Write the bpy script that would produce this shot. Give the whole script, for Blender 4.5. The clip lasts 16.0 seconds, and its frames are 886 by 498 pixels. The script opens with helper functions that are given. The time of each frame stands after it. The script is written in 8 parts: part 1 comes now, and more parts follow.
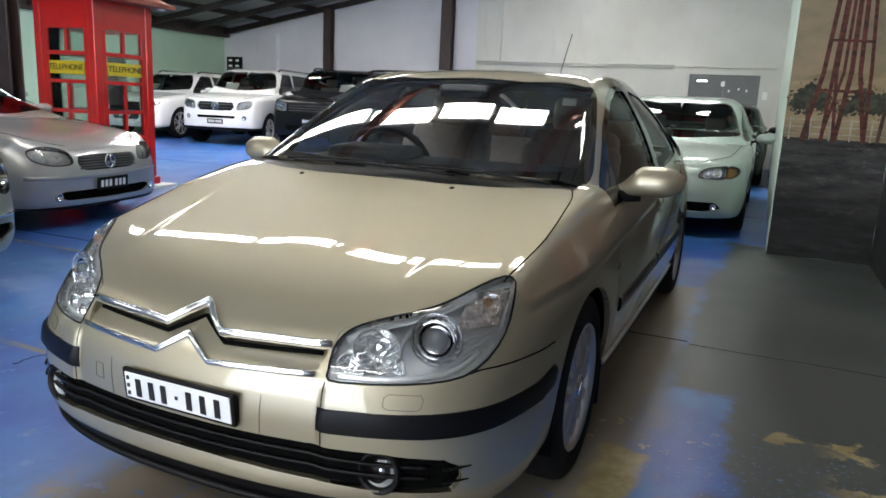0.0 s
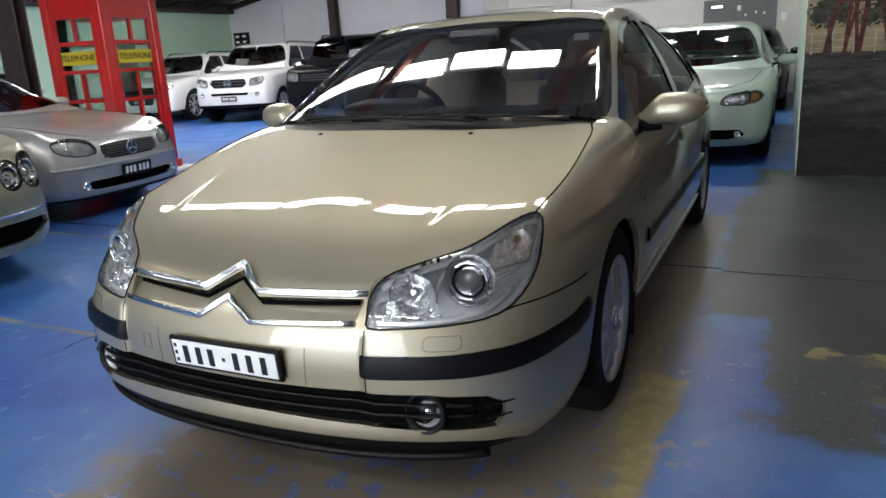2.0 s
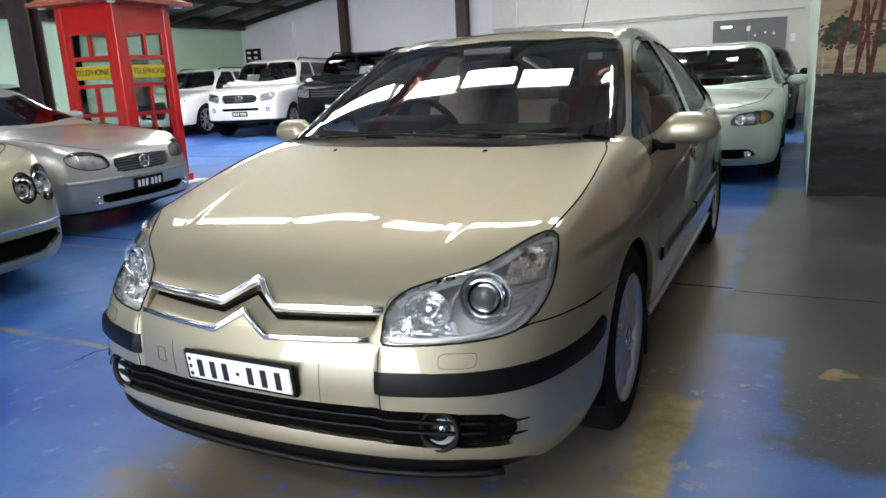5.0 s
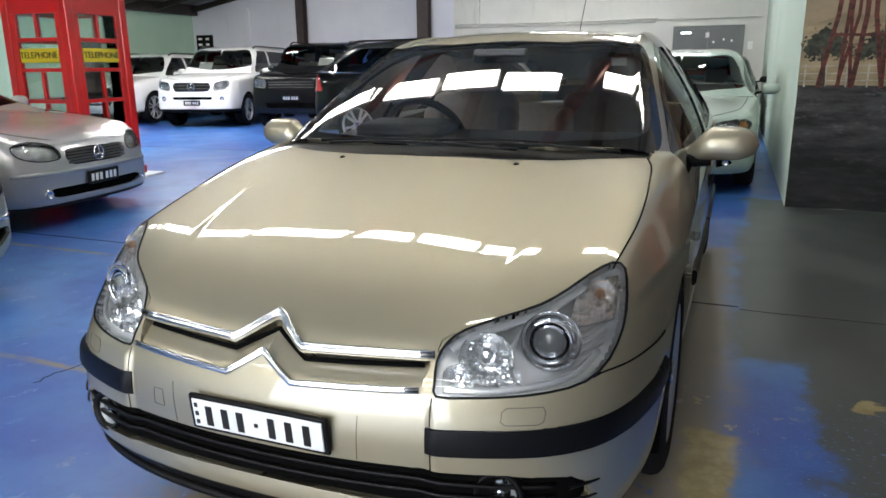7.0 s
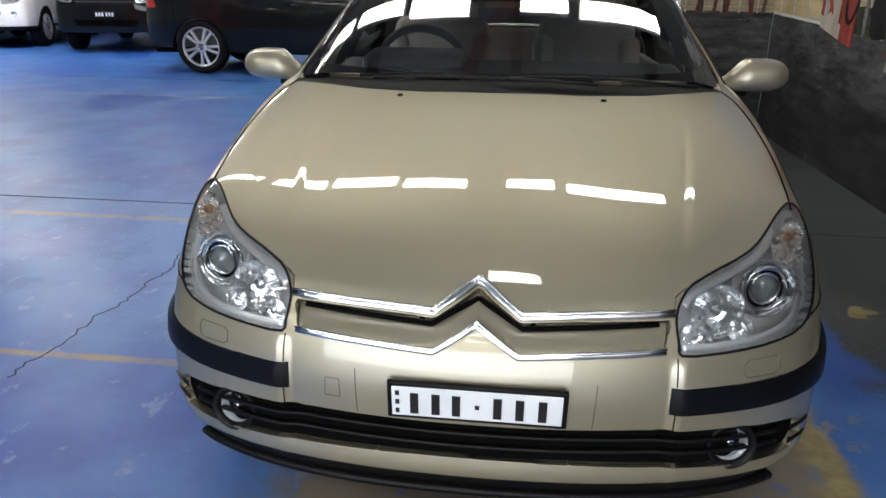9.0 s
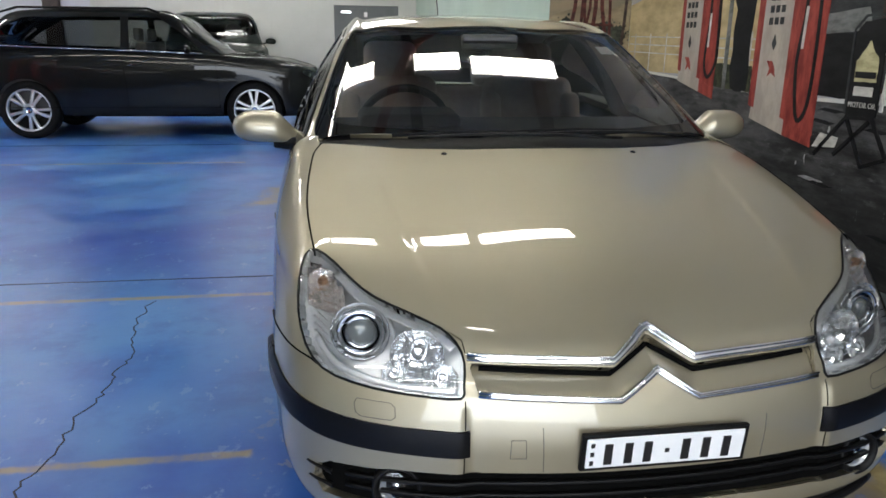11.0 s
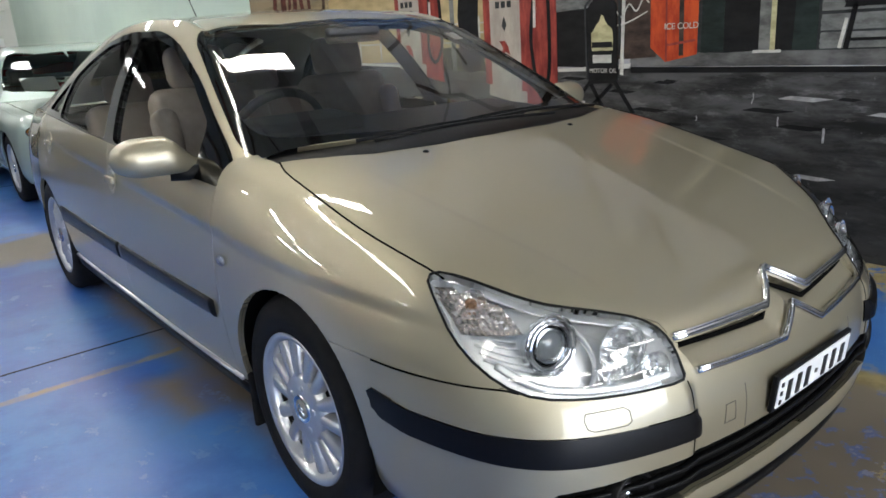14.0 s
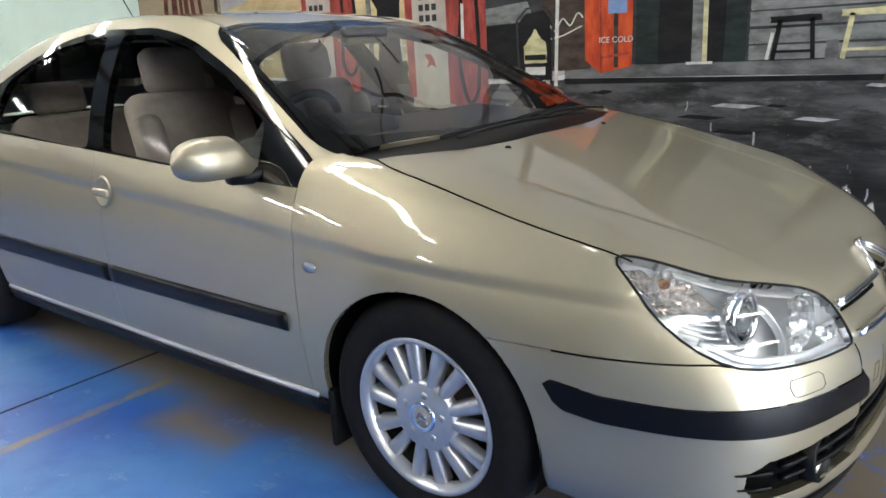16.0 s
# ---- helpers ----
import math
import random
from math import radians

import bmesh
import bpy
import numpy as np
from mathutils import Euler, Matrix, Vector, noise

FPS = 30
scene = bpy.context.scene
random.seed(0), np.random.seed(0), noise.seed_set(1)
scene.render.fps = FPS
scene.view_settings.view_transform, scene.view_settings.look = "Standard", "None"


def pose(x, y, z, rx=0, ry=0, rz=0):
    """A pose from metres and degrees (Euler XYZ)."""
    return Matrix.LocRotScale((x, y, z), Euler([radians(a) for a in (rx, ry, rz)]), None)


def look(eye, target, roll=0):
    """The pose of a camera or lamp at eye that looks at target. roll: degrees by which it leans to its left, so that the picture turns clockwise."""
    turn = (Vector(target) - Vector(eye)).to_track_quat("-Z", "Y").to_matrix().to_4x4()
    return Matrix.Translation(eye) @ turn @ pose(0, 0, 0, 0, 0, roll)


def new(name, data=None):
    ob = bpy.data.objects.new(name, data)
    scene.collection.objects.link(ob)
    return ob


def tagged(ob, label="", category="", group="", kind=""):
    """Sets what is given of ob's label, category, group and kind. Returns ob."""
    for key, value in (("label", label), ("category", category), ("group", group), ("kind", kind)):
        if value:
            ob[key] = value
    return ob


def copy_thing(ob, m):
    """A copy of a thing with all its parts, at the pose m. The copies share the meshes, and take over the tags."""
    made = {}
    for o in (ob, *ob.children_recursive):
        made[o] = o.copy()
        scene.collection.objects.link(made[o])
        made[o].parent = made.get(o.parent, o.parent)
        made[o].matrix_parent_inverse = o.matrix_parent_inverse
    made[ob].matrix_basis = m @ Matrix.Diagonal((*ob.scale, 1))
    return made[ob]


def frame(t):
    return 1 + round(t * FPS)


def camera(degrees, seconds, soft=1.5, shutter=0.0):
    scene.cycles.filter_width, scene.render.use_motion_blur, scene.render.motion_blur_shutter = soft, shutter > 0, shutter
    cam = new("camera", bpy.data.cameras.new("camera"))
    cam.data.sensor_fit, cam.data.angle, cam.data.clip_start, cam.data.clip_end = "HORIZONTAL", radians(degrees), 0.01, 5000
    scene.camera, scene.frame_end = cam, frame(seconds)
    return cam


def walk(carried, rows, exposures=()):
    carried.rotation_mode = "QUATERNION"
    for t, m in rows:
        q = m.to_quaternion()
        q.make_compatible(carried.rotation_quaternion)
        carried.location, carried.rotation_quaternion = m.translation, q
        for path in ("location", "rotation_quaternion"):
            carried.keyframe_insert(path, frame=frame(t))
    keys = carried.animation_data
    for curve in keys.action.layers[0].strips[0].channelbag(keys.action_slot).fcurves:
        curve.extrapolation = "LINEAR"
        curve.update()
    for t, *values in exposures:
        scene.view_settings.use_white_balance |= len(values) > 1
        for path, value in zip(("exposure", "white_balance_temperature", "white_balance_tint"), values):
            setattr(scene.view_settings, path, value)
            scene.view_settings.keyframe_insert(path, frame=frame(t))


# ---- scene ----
cam = camera(63.5, 16.0, soft=1.6)
PATH = [
    (0, (1.3, -2.239, 1.22), (0.512, -0.447, 0.813), 2.7),
    (0.5, (1.31, -2.239, 1.22), (0.559, -0.438, 0.778), 2.1),
    (1, (1.297, -2.242, 1.189), (0.513, -0.474, 0.68), 1.1),
    (1.5, (1.296, -2.266, 1.196), (0.406, -0.544, 0.702), -2.5),
    (2, (1.31, -2.264, 1.184), (0.465, -0.527, 0.666), -3.2),
    (2.5, (1.315, -2.262, 1.196), (0.545, -0.482, 0.707), -2.6),
    (3, (1.319, -2.268, 1.191), (0.586, -0.472, 0.703), -1.9),
    (3.5, (1.317, -2.271, 1.19), (0.561, -0.482, 0.712), -1.7),
    (4, (1.312, -2.27, 1.187), (0.514, -0.5, 0.708), -1.0),
    (4.5, (1.304, -2.271, 1.19), (0.489, -0.506, 0.72), -1.8),
    (5, (1.29, -2.275, 1.187), (0.425, -0.535, 0.714), -2.7),
    (7.5, (0.755, -2.090, 1.224), (0.120, -0.262, 0.716), 0.2),
    (8, (0.522, -2.058, 1.218), (0.053, -0.203, 0.635), -0.9),
    (8.5, (0.312, -2.113, 1.231), (-0.047, -0.242, 0.623), -0.4),
    (9, (0.074, -2.197, 1.254), (-0.131, -0.334, 0.556), 0.7),
    (11.5, (-0.825, -2.171, 1.262), (-0.336, -0.31, 0.717), -1.9),
    (12, (-0.991, -2.052, 1.271), (-0.312, -0.272, 0.662), -3.8),
    (12.5, (-1.155, -1.973, 1.267), (-0.393, -0.213, 0.701), -2.2),
    (13, (-1.352, -1.896, 1.265), (-0.385, -0.272, 0.61), -1.7),
    (13.5, (-1.479, -1.799, 1.255), (-0.44, -0.204, 0.638), 0.6),
    (14, (-1.581, -1.594, 1.243), (-0.391, -0.092, 0.67), -3.7),
    (14.5, (-1.712, -1.455, 1.24), (-0.469, 0.016, 0.699), -1.0),
    (15, (-1.888, -1.326, 1.249), (-0.518, 0.001, 0.65), -2.8),
    (15.5, (-1.995, -1.18, 1.23), (-0.558, 0.105, 0.696), -2.3),
    (16, (-2.068, -1.06, 1.203), (-0.551, 0.127, 0.665), -2.9),
]
walk(cam, [(t, look(eye, target, roll)) for t, eye, target, roll in PATH], [(0.0, 0.12), (2.0, 0.02), (3.5, 0.06), (5.0, 0.34), (7.5, 0.2), (9.0, -0.08), (12.5, 0.1), (14.5, 0.28), (16.0, 0.58)])

# ---- light: fluorescent battens under a closed roof, one row reflected, others added ----
world = bpy.data.worlds.new("daylight")
scene.world = world
world.use_nodes = True
wn = world.node_tree
sky = wn.nodes.new("ShaderNodeTexSky")
sky.sky_type, sky.sun_disc, sky.sun_elevation, sky.sun_rotation = "NISHITA", False, radians(50), radians(200)
wn.links.new(sky.outputs["Color"], wn.nodes["Background"].inputs["Color"])
wn.nodes["Background"].inputs["Strength"].default_value = 0.1
LAMP_Z = 4.5
# each batten: centre x, y, length along x, width, height
ROW = [(-9.6, -8.5), (-8.4, -7.3), (-7.2, -6.1), (-5.95, -5.4), (-5.3, -4.2), (-4.1, -2.85), (-2.78, -1.92), (-1.85, -1.2), (-1.13, -0.5), (0.0, 0.5), (0.6, 1.55)]
BATTENS = [((a + b) / 2, 2.9 + 0.07 * (k % 2), b - a, 0.30, LAMP_Z) for k, (a, b) in enumerate(ROW)] + [(0.10, -0.15, 0.45, 0.16, LAMP_Z)]
# front rows: unseen, added to brighten the bumper and the near floor
BATTENS += [(x, -3.4, 1.3, 0.3, LAMP_Z) for x in (-8.0, -6.4, -4.8)] + [(x, -5.4, 1.3, 0.34, LAMP_Z) for x in (-9.6, -8.0, -6.4, -4.8, -3.2, -1.6, 0.0, 1.4)] + [(x, -7.4, 1.3, 0.34, LAMP_Z) for x in (-8.0, -6.4, -4.8, -3.2, -1.6, 0.0, 1.4)]
# back battens: unseen, added to brighten the far walls and parked cars
BATTENS += [(-10.2, 7.6, 1.3, 0.3, 3.45), (-8.6, 7.6, 1.3, 0.3, 3.75), (-7.0, 7.6, 1.3, 0.3, 4.0), (-9.4, 9.8, 1.3, 0.3, 3.75), (-6.0, 9.8, 1.3, 0.3, 4.2), (-2.6, 13.2, 1.3, 0.3, 4.5), (-0.2, 11.0, 1.3, 0.3, 4.5), (-0.2, 8.0, 1.3, 0.3, 4.5), (-10.2, 4.6, 1.3, 0.3, 3.45)]
GLOW = 27.0
# fill lamp in an unseen, added entrance behind the walk, brightens the bumper
day = bpy.data.lights.new("front_fill_daylight", "AREA")
day.shape, day.size, day.size_y, day.energy, day.color = "RECTANGLE", 7.0, 3.2, 520.0, (0.84, 0.91, 1.0)
new("front_fill_daylight", day).matrix_world = pose(-1.5, -9.1, 1.65, 90, 0, 0)

# ---- materials ----
def material(name, color, rough=0.5, metal=0.0, coat=0.0, scale=0.0, amount=0.0, bump=0.0, spread=0.0, ior=1.5, shine=0.5):
    """A principled material: tint varied by noise at two scales, roughness by the finer one, and relief."""
    m = bpy.data.materials.new(name)
    m.use_nodes = True
    nt = m.node_tree
    b = nt.nodes["Principled BSDF"]
    b.inputs["Base Color"].default_value = (*color, 1)
    b.inputs["Roughness"].default_value, b.inputs["Metallic"].default_value = rough, metal
    b.inputs["Coat Weight"].default_value, b.inputs["Coat Roughness"].default_value = coat, 0.015
    b.inputs["IOR"].default_value, b.inputs["Specular IOR Level"].default_value = ior, shine
    if scale:
        tc = nt.nodes.new("ShaderNodeTexCoord")
        big, fine = nt.nodes.new("ShaderNodeTexNoise"), nt.nodes.new("ShaderNodeTexNoise")
        big.inputs["Scale"].default_value, fine.inputs["Scale"].default_value = scale, scale * 9
        big.inputs["Detail"].default_value, fine.inputs["Detail"].default_value = 5, 4
        mix = nt.nodes.new("ShaderNodeMath")
        mix.operation = "MULTIPLY_ADD"
        mix.inputs[1].default_value = 0.4
        for n in (big, fine):
            nt.links.new(tc.outputs["Object"], n.inputs["Vector"])
        nt.links.new(fine.outputs["Fac"], mix.inputs[0])
        nt.links.new(big.outputs["Fac"], mix.inputs[2])
        ramp = nt.nodes.new("ShaderNodeMapRange")
        ramp.inputs[1].default_value, ramp.inputs[2].default_value = 0.45, 0.95
        ramp.inputs[3].default_value, ramp.inputs[4].default_value = 1 - amount, 1 + amount
        nt.links.new(mix.outputs[0], ramp.inputs[0])
        tint = nt.nodes.new("ShaderNodeVectorMath")
        tint.operation = "SCALE"
        tint.inputs[0].default_value = color
        nt.links.new(ramp.outputs[0], tint.inputs["Scale"])
        nt.links.new(tint.outputs[0], b.inputs["Base Color"])
        if spread:
            rr = nt.nodes.new("ShaderNodeMapRange")
            rr.inputs[1].default_value, rr.inputs[2].default_value = 0.3, 0.7
            rr.inputs[3].default_value, rr.inputs[4].default_value = max(rough - spread, 0.02), rough + spread
            nt.links.new(fine.outputs["Fac"], rr.inputs[0])
            nt.links.new(rr.outputs[0], b.inputs["Roughness"])
        if bump:
            bn = nt.nodes.new("ShaderNodeBump")
            bn.inputs["Strength"].default_value, bn.inputs["Distance"].default_value = bump, 0.01
            nt.links.new(fine.outputs["Fac"], bn.inputs["Height"])
            nt.links.new(bn.outputs[0], b.inputs["Normal"])
    return m


def paint(name, color, metal=0.6, rough=0.32, coat=1.0, shine=0.5):
    """Metallic car paint: a flaky base under a clear coat."""
    m = material(name, color, rough, metal, coat, 900.0, 0.06, shine=shine)
    m.node_tree.nodes["Principled BSDF"].inputs["Coat IOR"].default_value = 1.55
    return m


def glass(name, tint, rough=0.0, ior=1.6):
    m = bpy.data.materials.new(name)
    m.use_nodes = True
    nt = m.node_tree
    nt.nodes.remove(nt.nodes["Principled BSDF"])
    clear, shine, mix, fres = (nt.nodes.new(k) for k in ("ShaderNodeBsdfTransparent", "ShaderNodeBsdfGlossy", "ShaderNodeMixShader", "ShaderNodeFresnel"))
    clear.inputs["Color"].default_value = (*tint, 1)
    shine.inputs["Roughness"].default_value = rough
    fres.inputs["IOR"].default_value = ior
    nt.links.new(fres.outputs[0], mix.inputs[0])
    nt.links.new(clear.outputs[0], mix.inputs[1])
    nt.links.new(shine.outputs[0], mix.inputs[2])
    nt.links.new(mix.outputs[0], nt.nodes["Material Output"].inputs["Surface"])
    return m


CHAMPAGNE = paint("champagne_metallic", (0.355, 0.317, 0.229), 0.72, 0.45)
SILVER = paint("silver_metallic", (0.40, 0.40, 0.40), 0.6, 0.36)
MINT = paint("pale_green_metallic", (0.31, 0.38, 0.34), 0.45, 0.42)
GOLD_GREEN = paint("pale_gold_metallic", (0.33, 0.32, 0.22), 0.7, 0.36)
BLACK_PAINT = paint("black_paint", (0.004, 0.004, 0.005), 0.0, 0.5, 0.5, 0.05)
GREY_PAINT = paint("dark_grey_paint", (0.006, 0.0065, 0.007), 0.0, 0.45, 0.55, 0.05)
WHITE_PAINT = paint("white_paint", (0.80, 0.80, 0.80), 0.0, 0.35)
CHROME = material("chrome", (0.75, 0.76, 0.78), 0.06, 1.0)
ALLOY = material("painted_alloy", (0.44, 0.45, 0.48), 0.32, 0.7, 0.4, 30.0, 0.06)
RUBBER = material("tyre_rubber", (0.008, 0.008, 0.009), 0.75, 0.0, 0.0, 40.0, 0.25, 0.2, shine=0.12)
BLACK_PLASTIC = material("black_plastic", (0.004, 0.004, 0.0045), 0.45, 0.0, 0.0, 120.0, 0.2, 0.1, shine=0.16)
STRIP_BLACK = material("satin_black_moulding", (0.004, 0.004, 0.005), 0.30, 0.0, 0.0, 90.0, 0.2, 0.05, shine=0.2)
# near-black that stands in for the shade inside gaps, intakes and wheel housings
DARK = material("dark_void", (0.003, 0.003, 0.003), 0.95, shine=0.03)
LAMP_BOWL = material("lamp_bowl_silver", (0.88, 0.89, 0.91), 0.17, 0.6, 0.3, 60.0, 0.05, 0.1)
FACET = material("faceted_reflector", (0.90, 0.91, 0.92), 0.12, 0.9, 0.0, 60.0, 0.06)
SEAT_CLOTH = material("beige_grey_leather", (0.36, 0.295, 0.27), 0.55, 0.0, 0.0, 25.0, 0.12, 0.25)
TRIM_DARK = material("dark_grey_trim", (0.05, 0.05, 0.052), 0.6, 0.0, 0.0, 60.0, 0.15, 0.2)
TRIM_GREY = material("grey_trim", (0.22, 0.21, 0.20), 0.65, 0.0, 0.0, 60.0, 0.12, 0.2)
SCREEN = glass("tinted_glass", (0.93, 0.95, 0.93), ior=1.85)
SIDE_GLASS = glass("tinted_side_glass", (0.90, 0.93, 0.90), ior=1.07)
FRIT = material("black_glass_border", (0.003, 0.003, 0.003), 0.06, shine=0.4)
DARK_GLASS = glass("privacy_glass", (0.10, 0.11, 0.11))
LENS = glass("clear_lens", (0.95, 0.96, 0.97))
WHITE_WALL = material("white_painted_wall", (0.72, 0.74, 0.76), 0.7, 0.0, 0.0, 0.8, 0.05, 0.3)
GREEN_WALL = material("pale_green_wall", (0.55, 0.72, 0.60), 0.7, 0.0, 0.0, 0.8, 0.06, 0.3)
MINT_WALL = material("pale_mint_wall", (0.62, 0.74, 0.66), 0.65, 0.0, 0.0, 0.8, 0.06, 0.3)
RED_PAINT = material("red_gloss_paint", (0.55, 0.012, 0.012), 0.3, 0.0, 0.3, 6.0, 0.08, 0.1)
STEEL_RED = material("rusty_red_steel", (0.20, 0.06, 0.045), 0.6, 0.0, 0.0, 8.0, 0.3, 0.3)
STEEL_BROWN = material("dark_brown_steel", (0.045, 0.028, 0.028), 0.55, 0.0, 0.0, 8.0, 0.25, 0.3)
DOOR_GREY = material("grey_door_paint", (0.14, 0.15, 0.155), 0.5, 0.0, 0.0, 5.0, 0.08, 0.15)
PAPER = material("white_paper", (0.85, 0.85, 0.85), 0.8, 0.0, 0.0, 6.0, 0.03)
ROOF_SHEET = material("dark_roof_sheeting", (0.10, 0.10, 0.11), 0.6, 0.0, 0.0, 3.0, 0.3, 0.3)

MIRROR_SILVER = material("mirror_silver", (0.8, 0.8, 0.8), 0.02, 1.0)
INK = material("black_lettering", (0.01, 0.01, 0.012), 0.4)
# ---- mesh tools ----
def mesh_object(name, verts, faces, mat, parent=None, normals=None, smooth=True, mats=None, face_mats=None):
    me = bpy.data.meshes.new(name)
    me.from_pydata([tuple(map(float, v)) for v in verts], [], [tuple(map(int, f)) for f in faces])
    for m in (mats or [mat]):
        me.materials.append(m)
    if face_mats is not None:
        me.polygons.foreach_set("material_index", np.asarray(face_mats, dtype=np.int32))
    me.polygons.foreach_set("use_smooth", np.full(len(me.polygons), smooth))
    me.update()
    if normals is not None:
        me.normals_split_custom_set_from_vertices([tuple(map(float, n)) for n in normals])
    ob = new(name, me)
    if parent:
        ob.parent = parent
    return ob


def part(name, bm, mat, parent=None, label="", smooth=True):
    """Links a bmesh as one mesh object under a thing."""
    me = bpy.data.meshes.new(name)
    bm.to_mesh(me)
    bm.free()
    me.materials.append(mat)
    me.polygons.foreach_set("use_smooth", np.full(len(me.polygons), smooth))
    ob = new(name, me)
    if parent:
        ob.parent = parent
    if label:
        ob["label"] = label
    return ob


def box_bm(lo, hi, bevel=0.0, seg=2):
    bm = bmesh.new()
    bmesh.ops.create_cube(bm, size=1.0)
    size = [hi[i] - lo[i] for i in range(3)]
    for v in bm.verts:
        v.co = Vector([lo[i] + (v.co[i] + 0.5) * size[i] for i in range(3)])
    if bevel:
        bmesh.ops.bevel(bm, geom=bm.edges[:], offset=bevel, segments=seg, affect="EDGES", profile=0.5)
    return bm


def box(name, lo, hi, mat, parent=None, bevel=0.0, label=""):
    return part(name, box_bm(lo, hi, bevel), mat, parent, label, smooth=False)


def lathe_bm(profile, axis="x", seg=48, centre=(0, 0, 0)):
    """Turns a profile of (radius, along) round an axis."""
    bm = bmesh.new()
    rings = []
    for r, a in profile:
        ring = []
        for i in range(seg):
            t = 2 * math.pi * i / seg
            c, s = r * math.cos(t), r * math.sin(t)
            p = {"x": (a, c, s), "y": (c, a, s), "z": (c, s, a)}[axis]
            ring.append(bm.verts.new(Vector(p) + Vector(centre)))
        rings.append(ring)
    for a, b in zip(rings, rings[1:]):
        for i in range(seg):
            bm.faces.new((a[i], a[(i + 1) % seg], b[(i + 1) % seg], b[i]))
    bmesh.ops.recalc_face_normals(bm, faces=bm.faces[:])
    return bm


def sweep(points, width, height, normals=None, round_=0.3, closed=False):
    """A bar of rounded section along points; width lies across, height along the given normals."""
    pts = [Vector(p) for p in points]
    sec = []
    for k in range(12):
        t = 2 * math.pi * k / 12
        c, s = math.cos(t), math.sin(t)
        e = 0.55
        sec.append((math.copysign(abs(c) ** e, c) * width / 2, math.copysign(abs(s) ** e, s) * height / 2))
    verts, faces, n = [], [], len(pts)
    for i, p in enumerate(pts):
        a = pts[(i - 1) % n] if closed or i else p
        b = pts[(i + 1) % n] if closed or i < n - 1 else p
        d = (b - a).normalized()
        up = Vector(normals[i]) if normals is not None else Vector((0, 0, 1))
        side = d.cross(up)
        side = side.normalized() if side.length > 1e-6 else Vector((1, 0, 0))
        up = side.cross(d).normalized()
        # widen at the bends so that the bar keeps its width
        k = 1.0
        if 0 < i < n - 1 or closed:
            cosang = max(-1, min(1, (p - a).normalized().dot((b - p).normalized()))) if (p - a).length > 1e-9 and (b - p).length > 1e-9 else 1
            k = 1 / max(0.5, math.sqrt((1 + cosang) / 2))
        for x, y in sec:
            verts.append(p + side * x * k + up * y)
    m = len(sec)
    for i in range(n if closed else n - 1):
        for k in range(m):
            a, b = i * m + k, i * m + (k + 1) % m
            c, d = ((i + 1) % n) * m + (k + 1) % m, ((i + 1) % n) * m + k
            faces.append((a, b, c, d))
    if not closed:
        faces.append(tuple(range(m))[::-1])
        faces.append(tuple((n - 1) * m + k for k in range(m)))
    return verts, faces


def bar(name, points, width, height, mat, parent=None, normals=None, closed=False, label=""):
    v, f = sweep(points, width, height, normals, closed=closed)
    ob = mesh_object(name, v, f, mat, parent)
    if label:
        ob["label"] = label
    return ob


def curve_pts(pts, n=8, closed=False):
    """Points of a smooth curve through pts."""
    p = np.asarray(pts, float)
    out = []
    m = len(p)
    for i in range(m if closed else m - 1):
        if closed:
            a, b, c, d = p[(i - 1) % m], p[i], p[(i + 1) % m], p[(i + 2) % m]
        else:
            a, b, c, d = p[max(i - 1, 0)], p[i], p[i + 1], p[min(i + 2, m - 1)]
        for k in range(n):
            t = k / n
            out.append(0.5 * (2 * b + (c - a) * t + (2 * a - 5 * b + 4 * c - d) * t * t + (3 * b - a - 3 * c + d) * t ** 3))
    if not closed:
        out.append(p[-1])
    return np.array(out)


def rounded(pts, r, n=5):
    """A polygon with its corners rounded."""
    p = np.asarray(pts, float)
    out = []
    for i in range(len(p)):
        a, b, c = p[i - 1], p[i], p[(i + 1) % len(p)]
        u, v = a - b, c - b
        lu, lv = np.linalg.norm(u), np.linalg.norm(v)
        q = min(r, lu * 0.45, lv * 0.45)
        s, e = b + u / lu * q, b + v / lv * q
        for k in range(n + 1):
            t = k / n
            out.append((1 - t) ** 2 * s + 2 * t * (1 - t) * b + t * t * e)
    return np.array(out)


